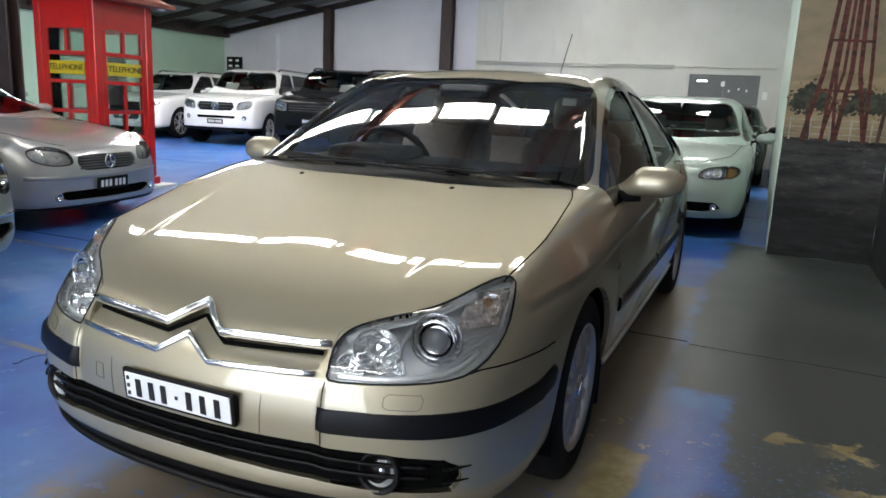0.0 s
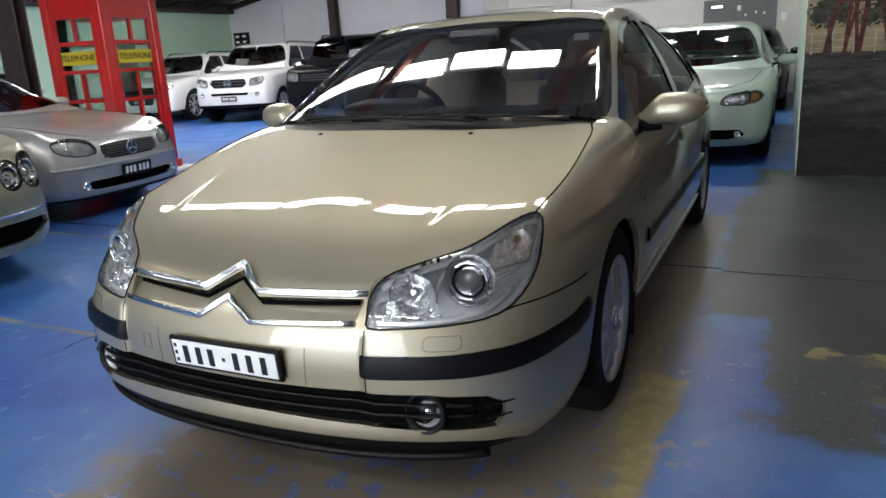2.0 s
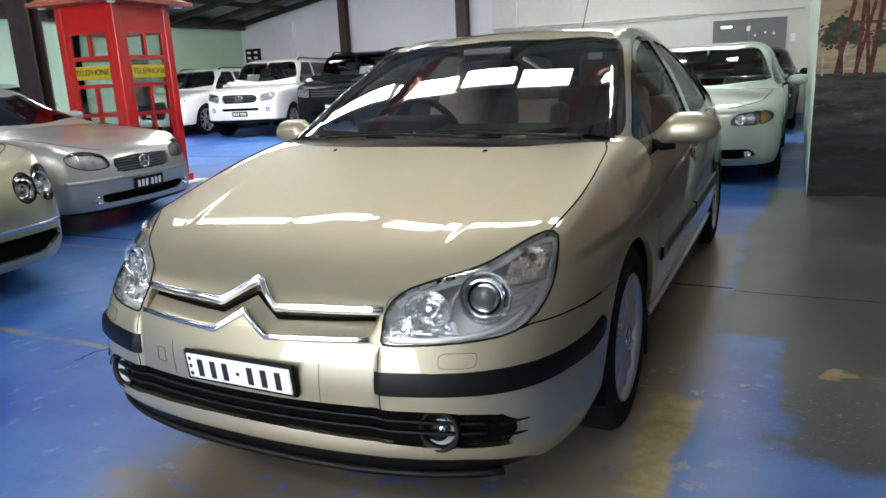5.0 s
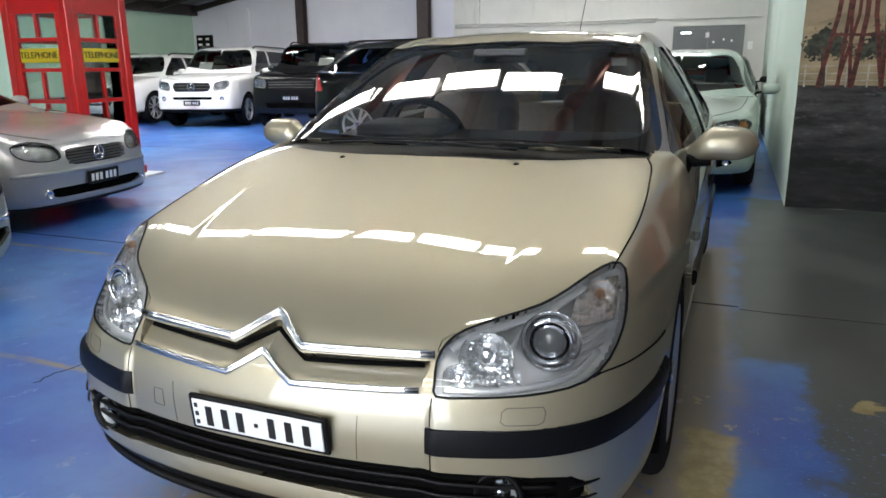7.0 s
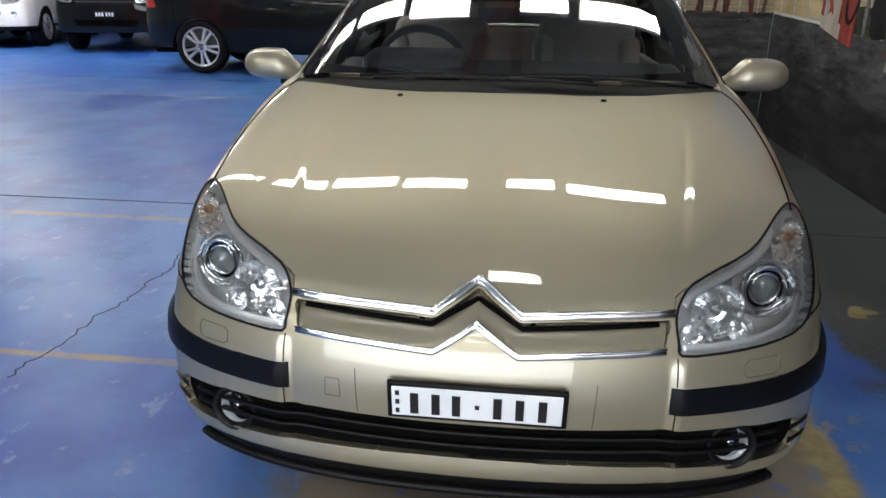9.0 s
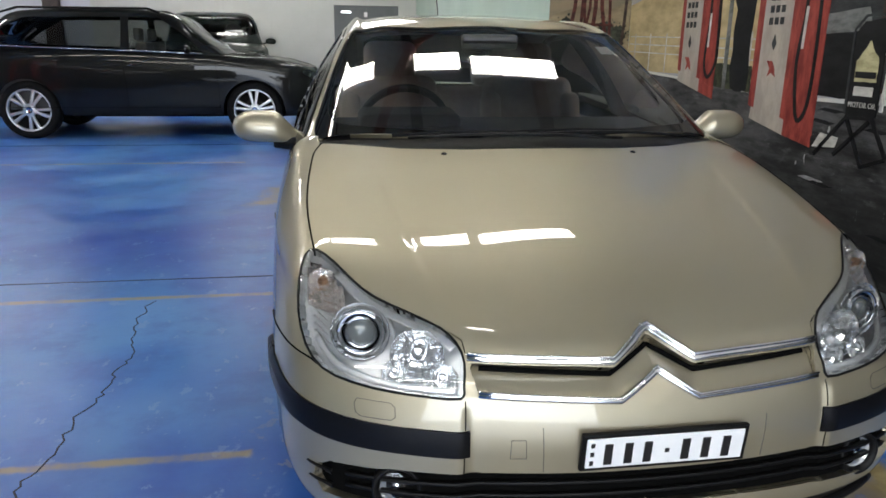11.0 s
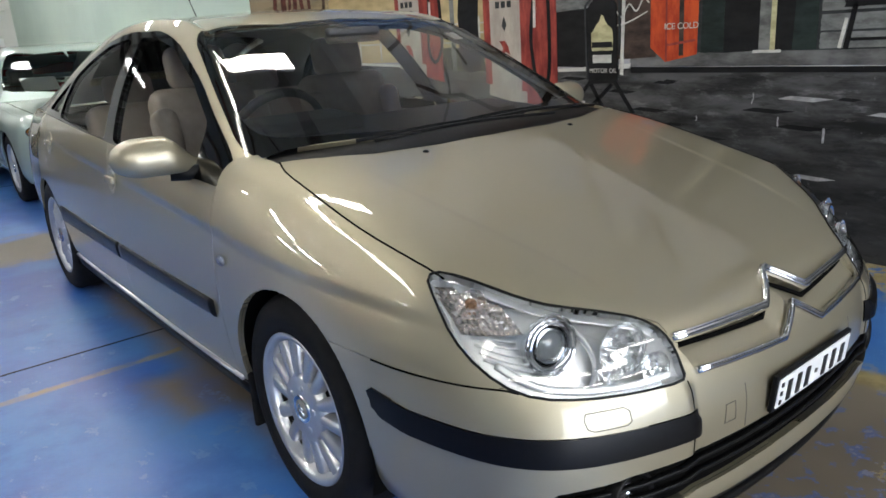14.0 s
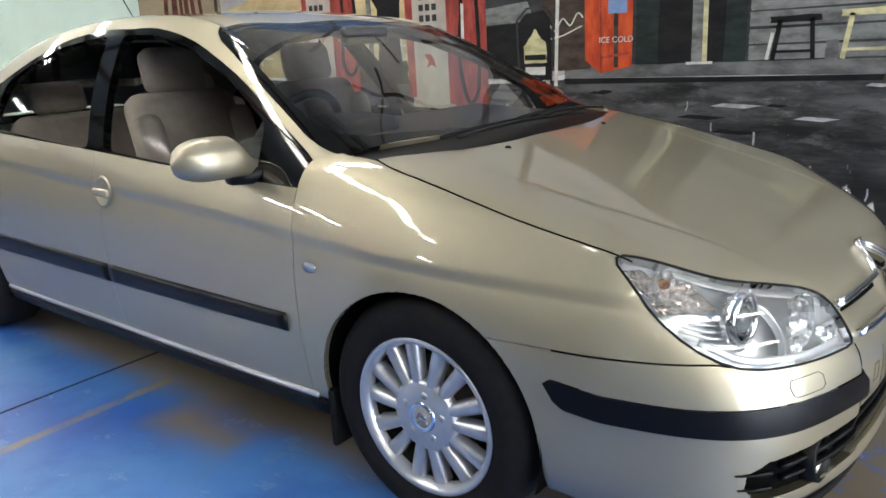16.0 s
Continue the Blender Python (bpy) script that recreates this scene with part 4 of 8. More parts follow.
def faired(net):
    """The bonnet's control heights drawn onto one even surface in x and y."""
    out = net.copy()
    pick = [(k, i) for k in (7, 8, 9) for i in range(9)] + [(6, i) for i in range(3)]
    x, y, z = (np.array([net[k, i, c] for k, i in pick]) for c in range(3))
    form = lambda x, y: np.stack([np.ones_like(x), y, y ** 2, y ** 3, y ** 4, x ** 2, x ** 2 * y, x ** 4], -1)
    fit = np.linalg.lstsq(form(x, y), z, rcond=None)[0]
    for k, i in pick:
        out[k, i, 2] = form(net[k, i, 0], net[k, i, 1]) @ fit
    return out


body_loft = Loft(faired(np.array(C5_LINES + DECK_LINES)).transpose(1, 0, 2))


def calmed(net, keep=(0.62, 0.5, 0.45)):
    """The windscreen's inner bows drawn towards its middle plane: a flatter pane with tighter edges."""
    out = net.copy()
    mid = net[6]
    for i in range(4):
        rise = (mid[i + 1, 2] - mid[max(i - 1, 0), 2]) / (mid[i + 1, 1] - mid[max(i - 1, 0), 1])
        for k, f in zip((3, 4, 5), keep):
            f = f if i < 3 else 0.5 + 0.5 * f
            sag = net[k, i, 2] - mid[i, 2] - rise * (net[k, i, 1] - mid[i, 1])
            out[k, i, 2] = net[k, i, 2] - sag * (1 - f)
    return out


top_loft = Loft(calmed(np.array(GLASS_LINES)).transpose(1, 0, 2), mirror_first=False, mirror_last=False)

U_DOOR = 8.17
STEP = 0.0105
us_f = spaced(body_loft, 0, 0, U_DOOR, STEP, [1, 3, 5])
us_r = spaced(body_loft, 0, U_DOOR, 19, 0.02, [1, 3, 5])
vs_low = spaced(body_loft, 1, 0, 6, STEP)
vs_deck = spaced(body_loft, 1, 6, 9, STEP, [0, 3, 6, 8])
front = Skin(body_loft, us_f, np.unique(np.concatenate([vs_low, vs_deck])))
rear = Skin(body_loft, us_r, vs_low)
roof_skin = Skin(top_loft, spaced(top_loft, 0, 0, 10, 0.016), spaced(top_loft, 1, 0, 6, 0.014, [0, 3, 5, 8]))
PLAN = 0.15


def arch(y, z, r):
    t = np.linspace(0, math.pi, 40)
    return np.array([(y + r * math.cos(a), z + r * math.sin(a)) for a in t] + [(y - r - 0.012, 0.0), (y + r + 0.012, 0.0)])


def along(pts):
    return np.array([(u * PLAN, z) for u, z in pts])


def around(pts):
    """A closed half outline that also covers the far side of the centre line a little."""
    return np.asarray(pts, float)


LAMP = curve_pts([(0.409, 0.575), (0.404, 0.615), (0.416, 0.647), (0.445, 0.668), (0.51, 0.687), (0.582, 0.706), (0.628, 0.728), (0.668, 0.753), (0.709, 0.769), (0.738, 0.756),
                  (0.752, 0.708), (0.754, 0.650), (0.737, 0.598), (0.700, 0.567), (0.635, 0.556), (0.55, 0.552), (0.48, 0.551), (0.416, 0.552)], 4, True)
BONNET = np.array([(-0.05, -0.808), (0.0, -0.808), (0.088, -0.862), (0.25, -0.853), (0.40, -0.826), (0.405, -0.80), (0.437, -0.772), (0.507, -0.725), (0.582, -0.672), (0.632, -0.612), (0.674, -0.548), (0.713, -0.495),
                   (0.724, -0.40), (0.736, -0.26), (0.738, -0.12), (0.732, 0.02), (0.722, 0.14), (0.700, 0.215), (0.60, 0.165), (0.45, 0.115), (0.25, 0.085), (0.0, 0.075), (-0.05, 0.075)])
SCUTTLE = np.array([(-0.05, 0.0), (0.25, 0.0), (0.60, 0.10), (0.705, 0.20), (0.712, 0.30), (0.69, 0.5), (-0.05, 0.5)])
GRILLE = np.array([(-0.05, 0.655), (0.0, 0.655), (0.088, 0.604), (0.395, 0.614), (0.380, 0.566), (0.085, 0.551), (0.0, 0.598), (-0.05, 0.598)])
INTAKE = np.array([(-0.05, 0.388), (0.126, 0.388), (0.384, 0.392), (0.56, 0.388), (0.69, 0.374), (0.722, 0.350), (0.725, 0.318), (0.708, 0.288), (0.569, 0.292), (0.409, 0.304), (0.21, 0.309), (-0.05, 0.310)])
LIP = along([(-0.5, 0.1), (-0.5, 0.262), (1.5, 0.262), (3.0, 0.256), (3.7, 0.236), (4.2, 0.19), (4.4, 0.1)])
STRIP = along([(1.90, 0.489), (3.2, 0.488), (4.3, 0.490), (5.2, 0.494), (5.95, 0.510), (6.03, 0.500), (5.92, 0.462), (5.80, 0.447), (5.2, 0.436), (4.3, 0.433), (3.1, 0.430), (1.90, 0.432)])
ahead = lambda p, u, v: (p[:, 1] < -0.3)
front.region("arch", "yz", arch(0, 0.31, 0.337), lambda p, u, v: (u > 5) & (v < 6))
front.region("lamp", "xz", LAMP, ahead)
front.region("strip", "uz", STRIP, lambda p, u, v: v < 5)
front.region("grille", "xz", GRILLE, lambda p, u, v: (u < 2.6) & (p[:, 1] < -0.74))
front.region("intake", "xz", INTAKE, lambda p, u, v: (u < 4.6) & (v < 3.2))
front.region("spoiler", "uz", LIP, lambda p, u, v: v < 2)
front.region("bonnet", "xy", BONNET, lambda p, u, v: v > 5.0)
front.region("scuttle", "xy", SCUTTLE, lambda p, u, v: v > 6.3)
front.region("sill", "yz", [(0.30, 0.1), (0.30, 0.262), (0.7, 0.262), (0.7, 0.1)], lambda p, u, v: v < 3)
front.region("bumper", "uz", along([(-0.5, 0.1), (7.0, 0.1), (7.0, 0.577), (3.95, 0.577), (3.5, 0.60), (3.0, 0.66), (-0.5, 0.70)]), lambda p, u, v: (v < 6.6) & (p[:, 1] < 0.2))

rear.region("arch", "yz", arch(2.75, 0.30, 0.332), lambda p, u, v: v < 5)
rear.region("sill", "yz", [(0.2, 0.1), (0.2, 0.262), (2.46, 0.262), (2.46, 0.1)])
rear.region("front_door", "yz", [(0.2, 0.262), (1.40, 0.262), (1.385, 0.60), (1.43, 0.95), (1.5, 1.2), (0.2, 1.2)])
rear.region("rear_door", "yz", curve_pts([(1.40, 0.262), (2.33, 0.262), (2.40, 0.40), (2.47, 0.56), (2.56, 0.70), (2.62, 0.85), (2.66, 1.2), (1.5, 1.2), (1.43, 0.95), (1.385, 0.60)], 1, True))

DLO = curve_pts([(0.330, 0.875), (0.42, 0.948), (0.60, 1.047), (0.81, 1.162), (1.07, 1.266), (1.31, 1.318), (1.49, 1.325), (1.70, 1.330), (1.99, 1.302), (2.26, 1.232), (2.50, 1.13), (2.72, 0.995), (2.69, 0.975), (2.2, 0.952), (1.55, 0.915), (1.33, 0.903), (0.96, 0.880), (0.48, 0.853), (0.36, 0.850)], 3, True)
PANE_F = [(0.60, 1.020), (0.82, 1.145), (1.07, 1.246), (1.31, 1.297), (1.52, 1.306), (1.375, 0.925), (0.96, 0.898), (0.57, 0.876)]
PANE_R = [(1.625, 1.310), (1.97, 1.285), (2.24, 1.215), (2.375, 1.155), (2.32, 0.975), (1.80, 0.942), (1.475, 0.925)]
PANE_Q = [(2.41, 1.135), (2.53, 1.075), (2.65, 1.000), (2.36, 0.988)]
SCREEN_EDGE = curve_pts([(-0.08, 0.246), (0.25, 0.254), (0.45, 0.274), (0.62, 0.288), (0.695, 0.298), (0.722, 0.35), (0.722, 0.437), (0.700, 0.540), (0.66, 0.714), (0.61, 0.907), (0.592, 0.960), (0.560, 1.000), (0.45, 1.030), (0.25, 0.985), (-0.08, 0.948)], 3, True)
SCREEN_PANE = curve_pts([(-0.08, 0.266), (0.25, 0.277), (0.45, 0.306), (0.58, 0.330), (0.645, 0.358), (0.676, 0.42), (0.670, 0.54), (0.631, 0.728), (0.585, 0.905), (0.565, 0.953), (0.535, 0.984), (0.44, 1.003), (0.25, 0.962), (-0.08, 0.926)], 3, True)
front_glass = lambda p, u, v: (v > 1.25) & (p[:, 1] < 1.1)
side_glass = lambda p, u, v: v < 2.4
for nm, poly in (("pane_f", PANE_F), ("pane_r", PANE_R), ("pane_q", PANE_Q)):
    roof_skin.region(nm, "yz", rounded(poly, 0.035), side_glass)
roof_skin.region("dlo", "yz", DLO, side_glass)
roof_skin.region("screen", "xy", SCREEN_PANE, front_glass)
roof_skin.region("frit", "xy", SCREEN_EDGE, front_glass)
roof_skin.region("rear_screen", "xy", rounded([(-0.08, 2.50), (0.40, 2.50), (0.455, 2.58), (0.43, 3.25), (-0.08, 3.28)], 0.06), lambda p, u, v: (v > 1.6) & (p[:, 1] > 2))
for sk in (front, rear, roof_skin):
    sk.cut()
# the bonnet's pressed creases: its middle lies a few millimetres lower than its flanks
d_x, d_y = np.abs(front.p[:, 0]), front.p[:, 1]
path_x = np.interp(d_y, [-0.80, -0.63, -0.45, -0.1, 0.1], [0.425, 0.452, 0.487, 0.535, 0.555])
fade = np.interp(d_y, [-0.74, -0.60, -0.2, 0.08], [0.0, 1.0, 0.8, 0.0]) * (front.v > 5.2)
CREASE, SPAN = -0.0026, 0.027
t = np.clip((path_x + SPAN / 2 - d_x) / SPAN, 0, 1)
front.p[:, 2] += CREASE * fade * t * t * (3 - 2 * t)
front.n[:, 0] += np.sign(front.p[:, 0] + 1e-9) * CREASE * fade * 6 * t * (1 - t) / SPAN
front.n /= np.linalg.norm(front.n, axis=1)[:, None]


def proud(x, z):
    """How far the lamp corners of the bumper stand ahead of its middle, and the slope of that step across x."""
    x, z = np.abs(np.asarray(x, float)), np.asarray(z, float)
    t = np.clip((x - 0.392) / 0.034, 0, 1)
    k = np.interp(z, [0.27, 0.33, 0.53, 0.552], [0, 1, 1, 0]) * np.interp(x, [0.44, 0.74], [1, 0])
    return 0.011 * k * t * t * (3 - 2 * t), 0.011 * k * 6 * t * (1 - t) / 0.034


def flank_crease(sk):
    """The fold along the flank: it runs from the lamp over the arch to the rear door, the skin below it set in."""
    y, z = sk.p[:, 1], sk.p[:, 2]
    line_z = np.interp(y, [-0.60, -0.45, -0.2, 0.1, 0.4, 0.62, 1.4, 2.4, 3.4], [0.686, 0.694, 0.704, 0.716, 0.742, 0.758, 0.80, 0.85, 0.88])
    k = np.interp(y, [-0.58, -0.40, 2.4, 3.3], [0, 1, 1, 0]) * (sk.v < 6)
    up = z - line_z

    def inset(h):
        f = np.clip((0.018 - h) / 0.036, 0, 1)
        return 0.006 * f * f * (3 - 2 * f) * np.exp(-np.clip(-h - 0.018, 0, 1) / 0.11)

    sk.p[:, 0] -= np.sign(sk.p[:, 0]) * k * inset(up)
    sk.n[:, 2] += k * (inset(up + 0.002) - inset(up - 0.002)) / 0.004
    sk.n /= np.linalg.norm(sk.n, axis=1)[:, None]


step_out, slope = proud(front.p[:, 0], front.p[:, 2])
ahead_of = (front.v < 4.6) & (front.p[:, 1] < -0.55)
front.p[:, 1] -= step_out * ahead_of
front.n[:, 0] -= np.sign(front.p[:, 0] + 1e-9) * slope * ahead_of * np.abs(front.n[:, 1])
front.n /= np.linalg.norm(front.n, axis=1)[:, None]
flank_crease(front)
flank_crease(rear)

GAP = 0.0014
# black sheet added behind the panels so that the joints read dark
front.make("joint_backing", DARK, car, ["bonnet", "bumper", "strip"], rest=True, both=True, lift=-0.010, skirt=0.0, label="black sheet added behind the panel joints to darken the gaps")
rear.make("joint_backing", DARK, car, ["front_door", "rear_door"], rest=True, both=True, lift=-0.010, skirt=0.0, label="black sheet added behind the panel joints to darken the gaps")
front.make("bonnet", CHAMPAGNE, car, ["bonnet"], both=True, gap=GAP, skirt=0.02)
bumper = front.make("front_bumper", CHAMPAGNE, car, ["bumper"], both=True, gap=GAP, skirt=0.022)
panel = front.make("grille_back", CHAMPAGNE, bumper, ["grille"], both=True, lift=-0.006, skirt=0.0, label="recessed champagne grille panel")
for v in panel.data.vertices:
    x = abs(v.co.x)
    z_low, z_top = np.interp(x, [0, 0.085, 0.38], [0.598, 0.551, 0.566]), np.interp(x, [0, 0.088, 0.395], [0.655, 0.604, 0.614])
    v.co.y += 0.038 * min(1.0, max(0.0, (v.co.z - z_low) / (z_top - z_low)))
panel.data.normals_split_custom_set([(0, 0, 0)] * len(panel.data.loops))
front.make("intake_back", DARK, bumper, ["intake"], both=True, lift=-0.020, skirt=0.0, label="near-black sheet in place of the intake's shaded depth")
front.make("front_spoiler", BLACK_PLASTIC, bumper, ["spoiler"], both=True, lift=-0.006, skirt=0.01, label="black plastic lip")
front.make("scuttle", BLACK_PLASTIC, car, ["scuttle"], both=True, skirt=0.0, lift=-0.012, label="black plastic scuttle panel")
for s in (1, -1):
    front.make("front_wing", CHAMPAGNE, car, [], rest=True, side=s, gap=GAP, skirt=0.018)
    front.make("bumper_strip", STRIP_BLACK, bumper, ["strip"], side=s, lift=0.014, skirt=0.02, bevel=0.012, label="black rubbing strip")
    rear.make("front_door", CHAMPAGNE, car, ["front_door"], side=s, gap=GAP, skirt=0.018)
    rear.make("rear_door", CHAMPAGNE, car, ["rear_door"], side=s, gap=GAP, skirt=0.018)
    rear.make("rear_wing", CHAMPAGNE, car, [], rest=True, side=s, gap=GAP, skirt=0.018)
    rear.make("sill", BLACK_PLASTIC, car, ["sill"], side=s, skirt=0.0, lift=0.004, label="black plastic sill")
    front.make("sill", BLACK_PLASTIC, car, ["sill"], side=s, skirt=0.0, lift=0.004, label="black plastic sill")
    roof_skin.make("window_frame", FRIT, car, ["dlo"], side=s, lift=0.003, skirt=0.03, label="black window surround")
    for nm in ("pane_f", "pane_r", "pane_q"):
        roof_skin.make("side_window", SIDE_GLASS, car, [nm], side=s, lift=-0.004, skirt=0.0, label="clear tinted side glass")
roof_skin.make("roof", CHAMPAGNE, car, [], rest=True, both=True, gap=GAP, skirt=0.02)
roof_skin.make("headlining", TRIM_GREY, car, [], rest=True, both=True, lift=-0.025, skirt=0.0, label="grey cloth roof lining")
roof_skin.make("screen_border", FRIT, car, ["frit"], both=True, skirt=0.004, lift=-0.002, label="black windscreen border")
roof_skin.make("windscreen", SCREEN, car, ["screen"], both=True, skirt=0.0, lift=-0.002, label="tinted windscreen reflecting the roof")
roof_skin.make("rear_screen", DARK_GLASS, car, ["rear_screen"], both=True, skirt=0.0, label="dark rear window")


class Finder:
    """Looks up places on a stretch of the body."""

    def __init__(self, u0, u1, v0, v1, nu=420, nv=300):
        uu, vv = np.meshgrid(np.linspace(u0, u1, nu), np.linspace(v0, v1, nv), indexing="ij")
        self.u, self.v = uu.ravel(), vv.ravel()
        self.p = body_loft.at(self.u, self.v)

    def find(self, i, j, a, b):
        k = np.argmin((self.p[:, i] - a) ** 2 + (self.p[:, j] - b) ** 2)
        return self.p[k].copy(), body_loft.normal(self.u[k:k + 1], self.v[k:k + 1])[0]


NOSE, FLANK = Finder(0, 5.6, 0, 6.6), Finder(4.5, 16.5, 0, 6, 600, 200)


def on_body(x, z):
    """The place and normal of the nose skin at x, z."""
    q, n = NOSE.find(0, 2, abs(x), z)
    n = n if n[1] < 0 else -n
    sx = -1 if x < 0 else 1
    return np.array([x, q[1] - (float(proud(x, z)[0]) if q[1] < -0.55 else 0.0), z]), np.array([n[0] * sx, n[1], n[2]])


def nose_line(pts, n=10, lift=0.0, smooth=False):
    """Points and normals along a polyline of x, z laid on the nose."""
    q = curve_pts(pts, n) if smooth else np.concatenate([np.linspace(a, b, n, endpoint=False) for a, b in zip(np.array(pts, float), np.array(pts, float)[1:])] + [np.array(pts, float)[-1:]])
    out = [on_body(x, z) for x, z in q]
    return [p + m * lift for p, m in out], [m for p, m in out]


# chrome double chevron across the nose
for top, w in (([(-0.398, 0.624), (-0.091, 0.612), (0, 0.664), (0.091, 0.612), (0.398, 0.624)], 0.017), ([(-0.380, 0.561), (-0.086, 0.546), (0, 0.596), (0.086, 0.546), (0.380, 0.561)], 0.015)):
    p, m = nose_line(top, 8, 0.004)
    bar("chrome_chevron", p, w, 0.016, CHROME, bumper, m, label="polished chrome chevron bar")
    p, m = nose_line([(x, z + 0.004) for x, z in top], 8, 0.010)
    bar("chrome_chevron_ridge", p, w * 0.4, 0.012, CHROME, bumper, m, label="polished chrome chevron bar")

# dark bar draws the shade in the grille recess under the upper chevron
for z_off, dep in ((-0.010, -0.018),):
    for sx in (1, -1):
        p, m = nose_line([(sx * 0.375, 0.620 + z_off), (sx * 0.095, 0.608 + z_off), (0, 0.656 + z_off)], 8, dep)
        bar("grille_shade_bar", p, 0.011, 0.008, DARK, bumper, m, label="dark bar standing in for shade under the chrome bar")
# black lip under the bumper
lip = body_loft.at(np.linspace(0, 3.3, 26), np.full(26, 0.75))
lip = np.concatenate([(lip * [-1, 1, 1])[:0:-1], lip])
bar("under_lip", [(x, y + 0.045, 0.200) for x, y, z in lip], 0.05, 0.02, BLACK_PLASTIC, bumper, label="black lip under the bumper")

# intake slats
for z in (0.330, 0.357):
    p, m = nose_line([(-0.66, z - 0.005), (-0.56, z), (-0.38, z + 0.006), (0, z + 0.004), (0.38, z + 0.006), (0.56, z), (0.66, z - 0.005)], 5, -0.010, True)
    bar("intake_slat", p, 0.009, 0.014, BLACK_PLASTIC, bumper, m, label="black grille slat")
for s in (1, -1):
    # fog lamp in its black bezel
    p, m = on_body(s * 0.553, 0.337)
    fog = new("fog_lamp")
    fog.parent = car
    fog.matrix_world = Matrix.Translation(Vector(p) - Vector(m) * 0.015) @ Vector((m[0] * 0.35, m[1], m[2])).normalized().to_track_quat("Z", "Y").to_matrix().to_4x4()
    part("bezel", lathe_bm([(0.056, -0.02), (0.054, 0.010), (0.049, 0.013), (0.041, 0.002), (0.037, -0.012)], "z", 32), BLACK_PLASTIC, fog, "black round bezel")
    part("reflector", lathe_bm([(0.038, 0.0), (0.034, -0.008), (0.020, -0.014), (0.001, -0.016)], "z", 32), LAMP_BOWL, fog, "bright reflector")
    part("lens", lathe_bm([(0.037, -0.006), (0.028, -0.002), (0.015, 0.001), (0.001, 0.002)], "z", 32), LENS, fog, "clear glass lens")
    part("bulb_shield", lathe_bm([(0.010, -0.016), (0.010, -0.008), (0.007, -0.005), (0.001, -0.004)], "z", 20), CHROME, fog, "small bright bulb shield")
    # pointed fins at the outer end of the intake
    for z, x1 in ((0.352, 0.738), (0.318, 0.734)):
        p, m = nose_line([(s * 0.685, z - 0.002), (s * x1, z)], 8, 0.001)
        v, f = [], []
        for i, (q, nn) in enumerate(zip(p, m)):
            h = 0.0075 * (1 - i / (len(p) - 1)) + 0.0006
            v += [q + np.array((0, 0, h)), q + nn * 0.006, q - np.array((0, 0, h))]
        f = [(3 * i + a, 3 * i + b, 3 * i + 3 + b, 3 * i + 3 + a) for i in range(len(p) - 1) for a, b in ((0, 1), (1, 2), (2, 0))]
        mesh_object("intake_fin", v, f, BLACK_PLASTIC, bumper)["label"] = "black pointed intake fin"

# number plate on its plinth: black frame, white plate, plain bars for its characters
p0, m0 = on_body(0, 0.447)
plate = new("number_plate")
plate.parent = car
plate.matrix_world = pose(0.008, p0[1] - 0.014, 0.448, 6, 0, 0)
part("frame", box_bm((-0.184, 0.0, -0.045), (0.184, 0.012, 0.045), 0.003), BLACK_PLASTIC, plate, "black plate frame", False)
part("plate", box_bm((-0.174, -0.003, -0.036), (0.174, 0.002, 0.036), 0.002), material("plate_white", (0.75, 0.76, 0.78), 0.35, 0.0, 0.0, 15.0, 0.05), plate, "white plate face", False)
for x, w, h in ((-0.127, 0.017, 0.050), (-0.083, 0.017, 0.050), (-0.041, 0.017, 0.050), (0.002, 0.009, 0.009), (0.043, 0.017, 0.050), (0.088, 0.017, 0.050), (0.134, 0.017, 0.050)):
    box("plate_bar", (x - w / 2, -0.0055, -h / 2 - 0.002), (x + w / 2, -0.0028, h / 2 - 0.002), INK, plate)
for z in (-0.022, 0.0, 0.022):
    box("plate_bar", (-0.166, -0.0055, z - 0.005), (-0.158, -0.0028, z + 0.005), INK, plate)


def seam(name, pts, width=0.003, mat=DARK, parent=car, closed=False, lift=0.0003, smooth=False):
    p, m = nose_line(pts + ([pts[0]] if closed else []), 6, lift, smooth)
    return bar(name, p, width, 0.002, mat, parent, m)


# dark joint lines: round the bonnet, and between wing and bumper
DECK = Finder(0, 9.2, 4.8, 9, 460, 300)
edge_xy = curve_pts(BONNET[11:18], 5)
for s in (1, -1):
    found = [DECK.find(0, 1, x, y) for x, y in edge_xy]
    found = [(q, n if n[2] > 0 else -n) for q, n in found]
    bar("bonnet_joint", [(s * x, y, q[2] + 0.0002) for (x, y), (q, n) in zip(edge_xy, found)], 0.0046, 0.003, DARK, car, [(s * n[0], n[1], n[2]) for q, n in found])
    found = []
    for u in np.linspace(3.72, 5.95, 40):
        z = float(np.interp(u, [3.72, 3.85, 3.98, 6.0], [0.571, 0.576, 0.577, 0.577]))
        vs = np.linspace(3.2, 5.4, 240)
        q = body_loft.at(np.full(240, u), vs)
        v = vs[np.argmin(np.abs(q[:, 2] - z))]
        q, n = body_loft.at(np.array([u]), np.array([v]))[0], body_loft.normal(np.array([u]), np.array([v]))[0]
        found.append((np.array([q[0], q[1], z]), n if n[0] > 0 else -n))
    bar("bumper_joint", [(s * q[0], q[1], q[2]) for q, n in found], 0.0042, 0.003, DARK, car, [(s * n[0], n[1], n[2]) for q, n in found])
# dark lines draw the shade of the folds where the bumper's lamp corners stand proud
for s in (1, -1):
    seam("fold_shade_line", [(s * 0.408, 0.548), (s * 0.410, 0.492)], 0.0025, parent=bumper)
    seam("fold_shade_line", [(s * 0.412, 0.430), (s * 0.412, 0.394)], 0.0025, parent=bumper)
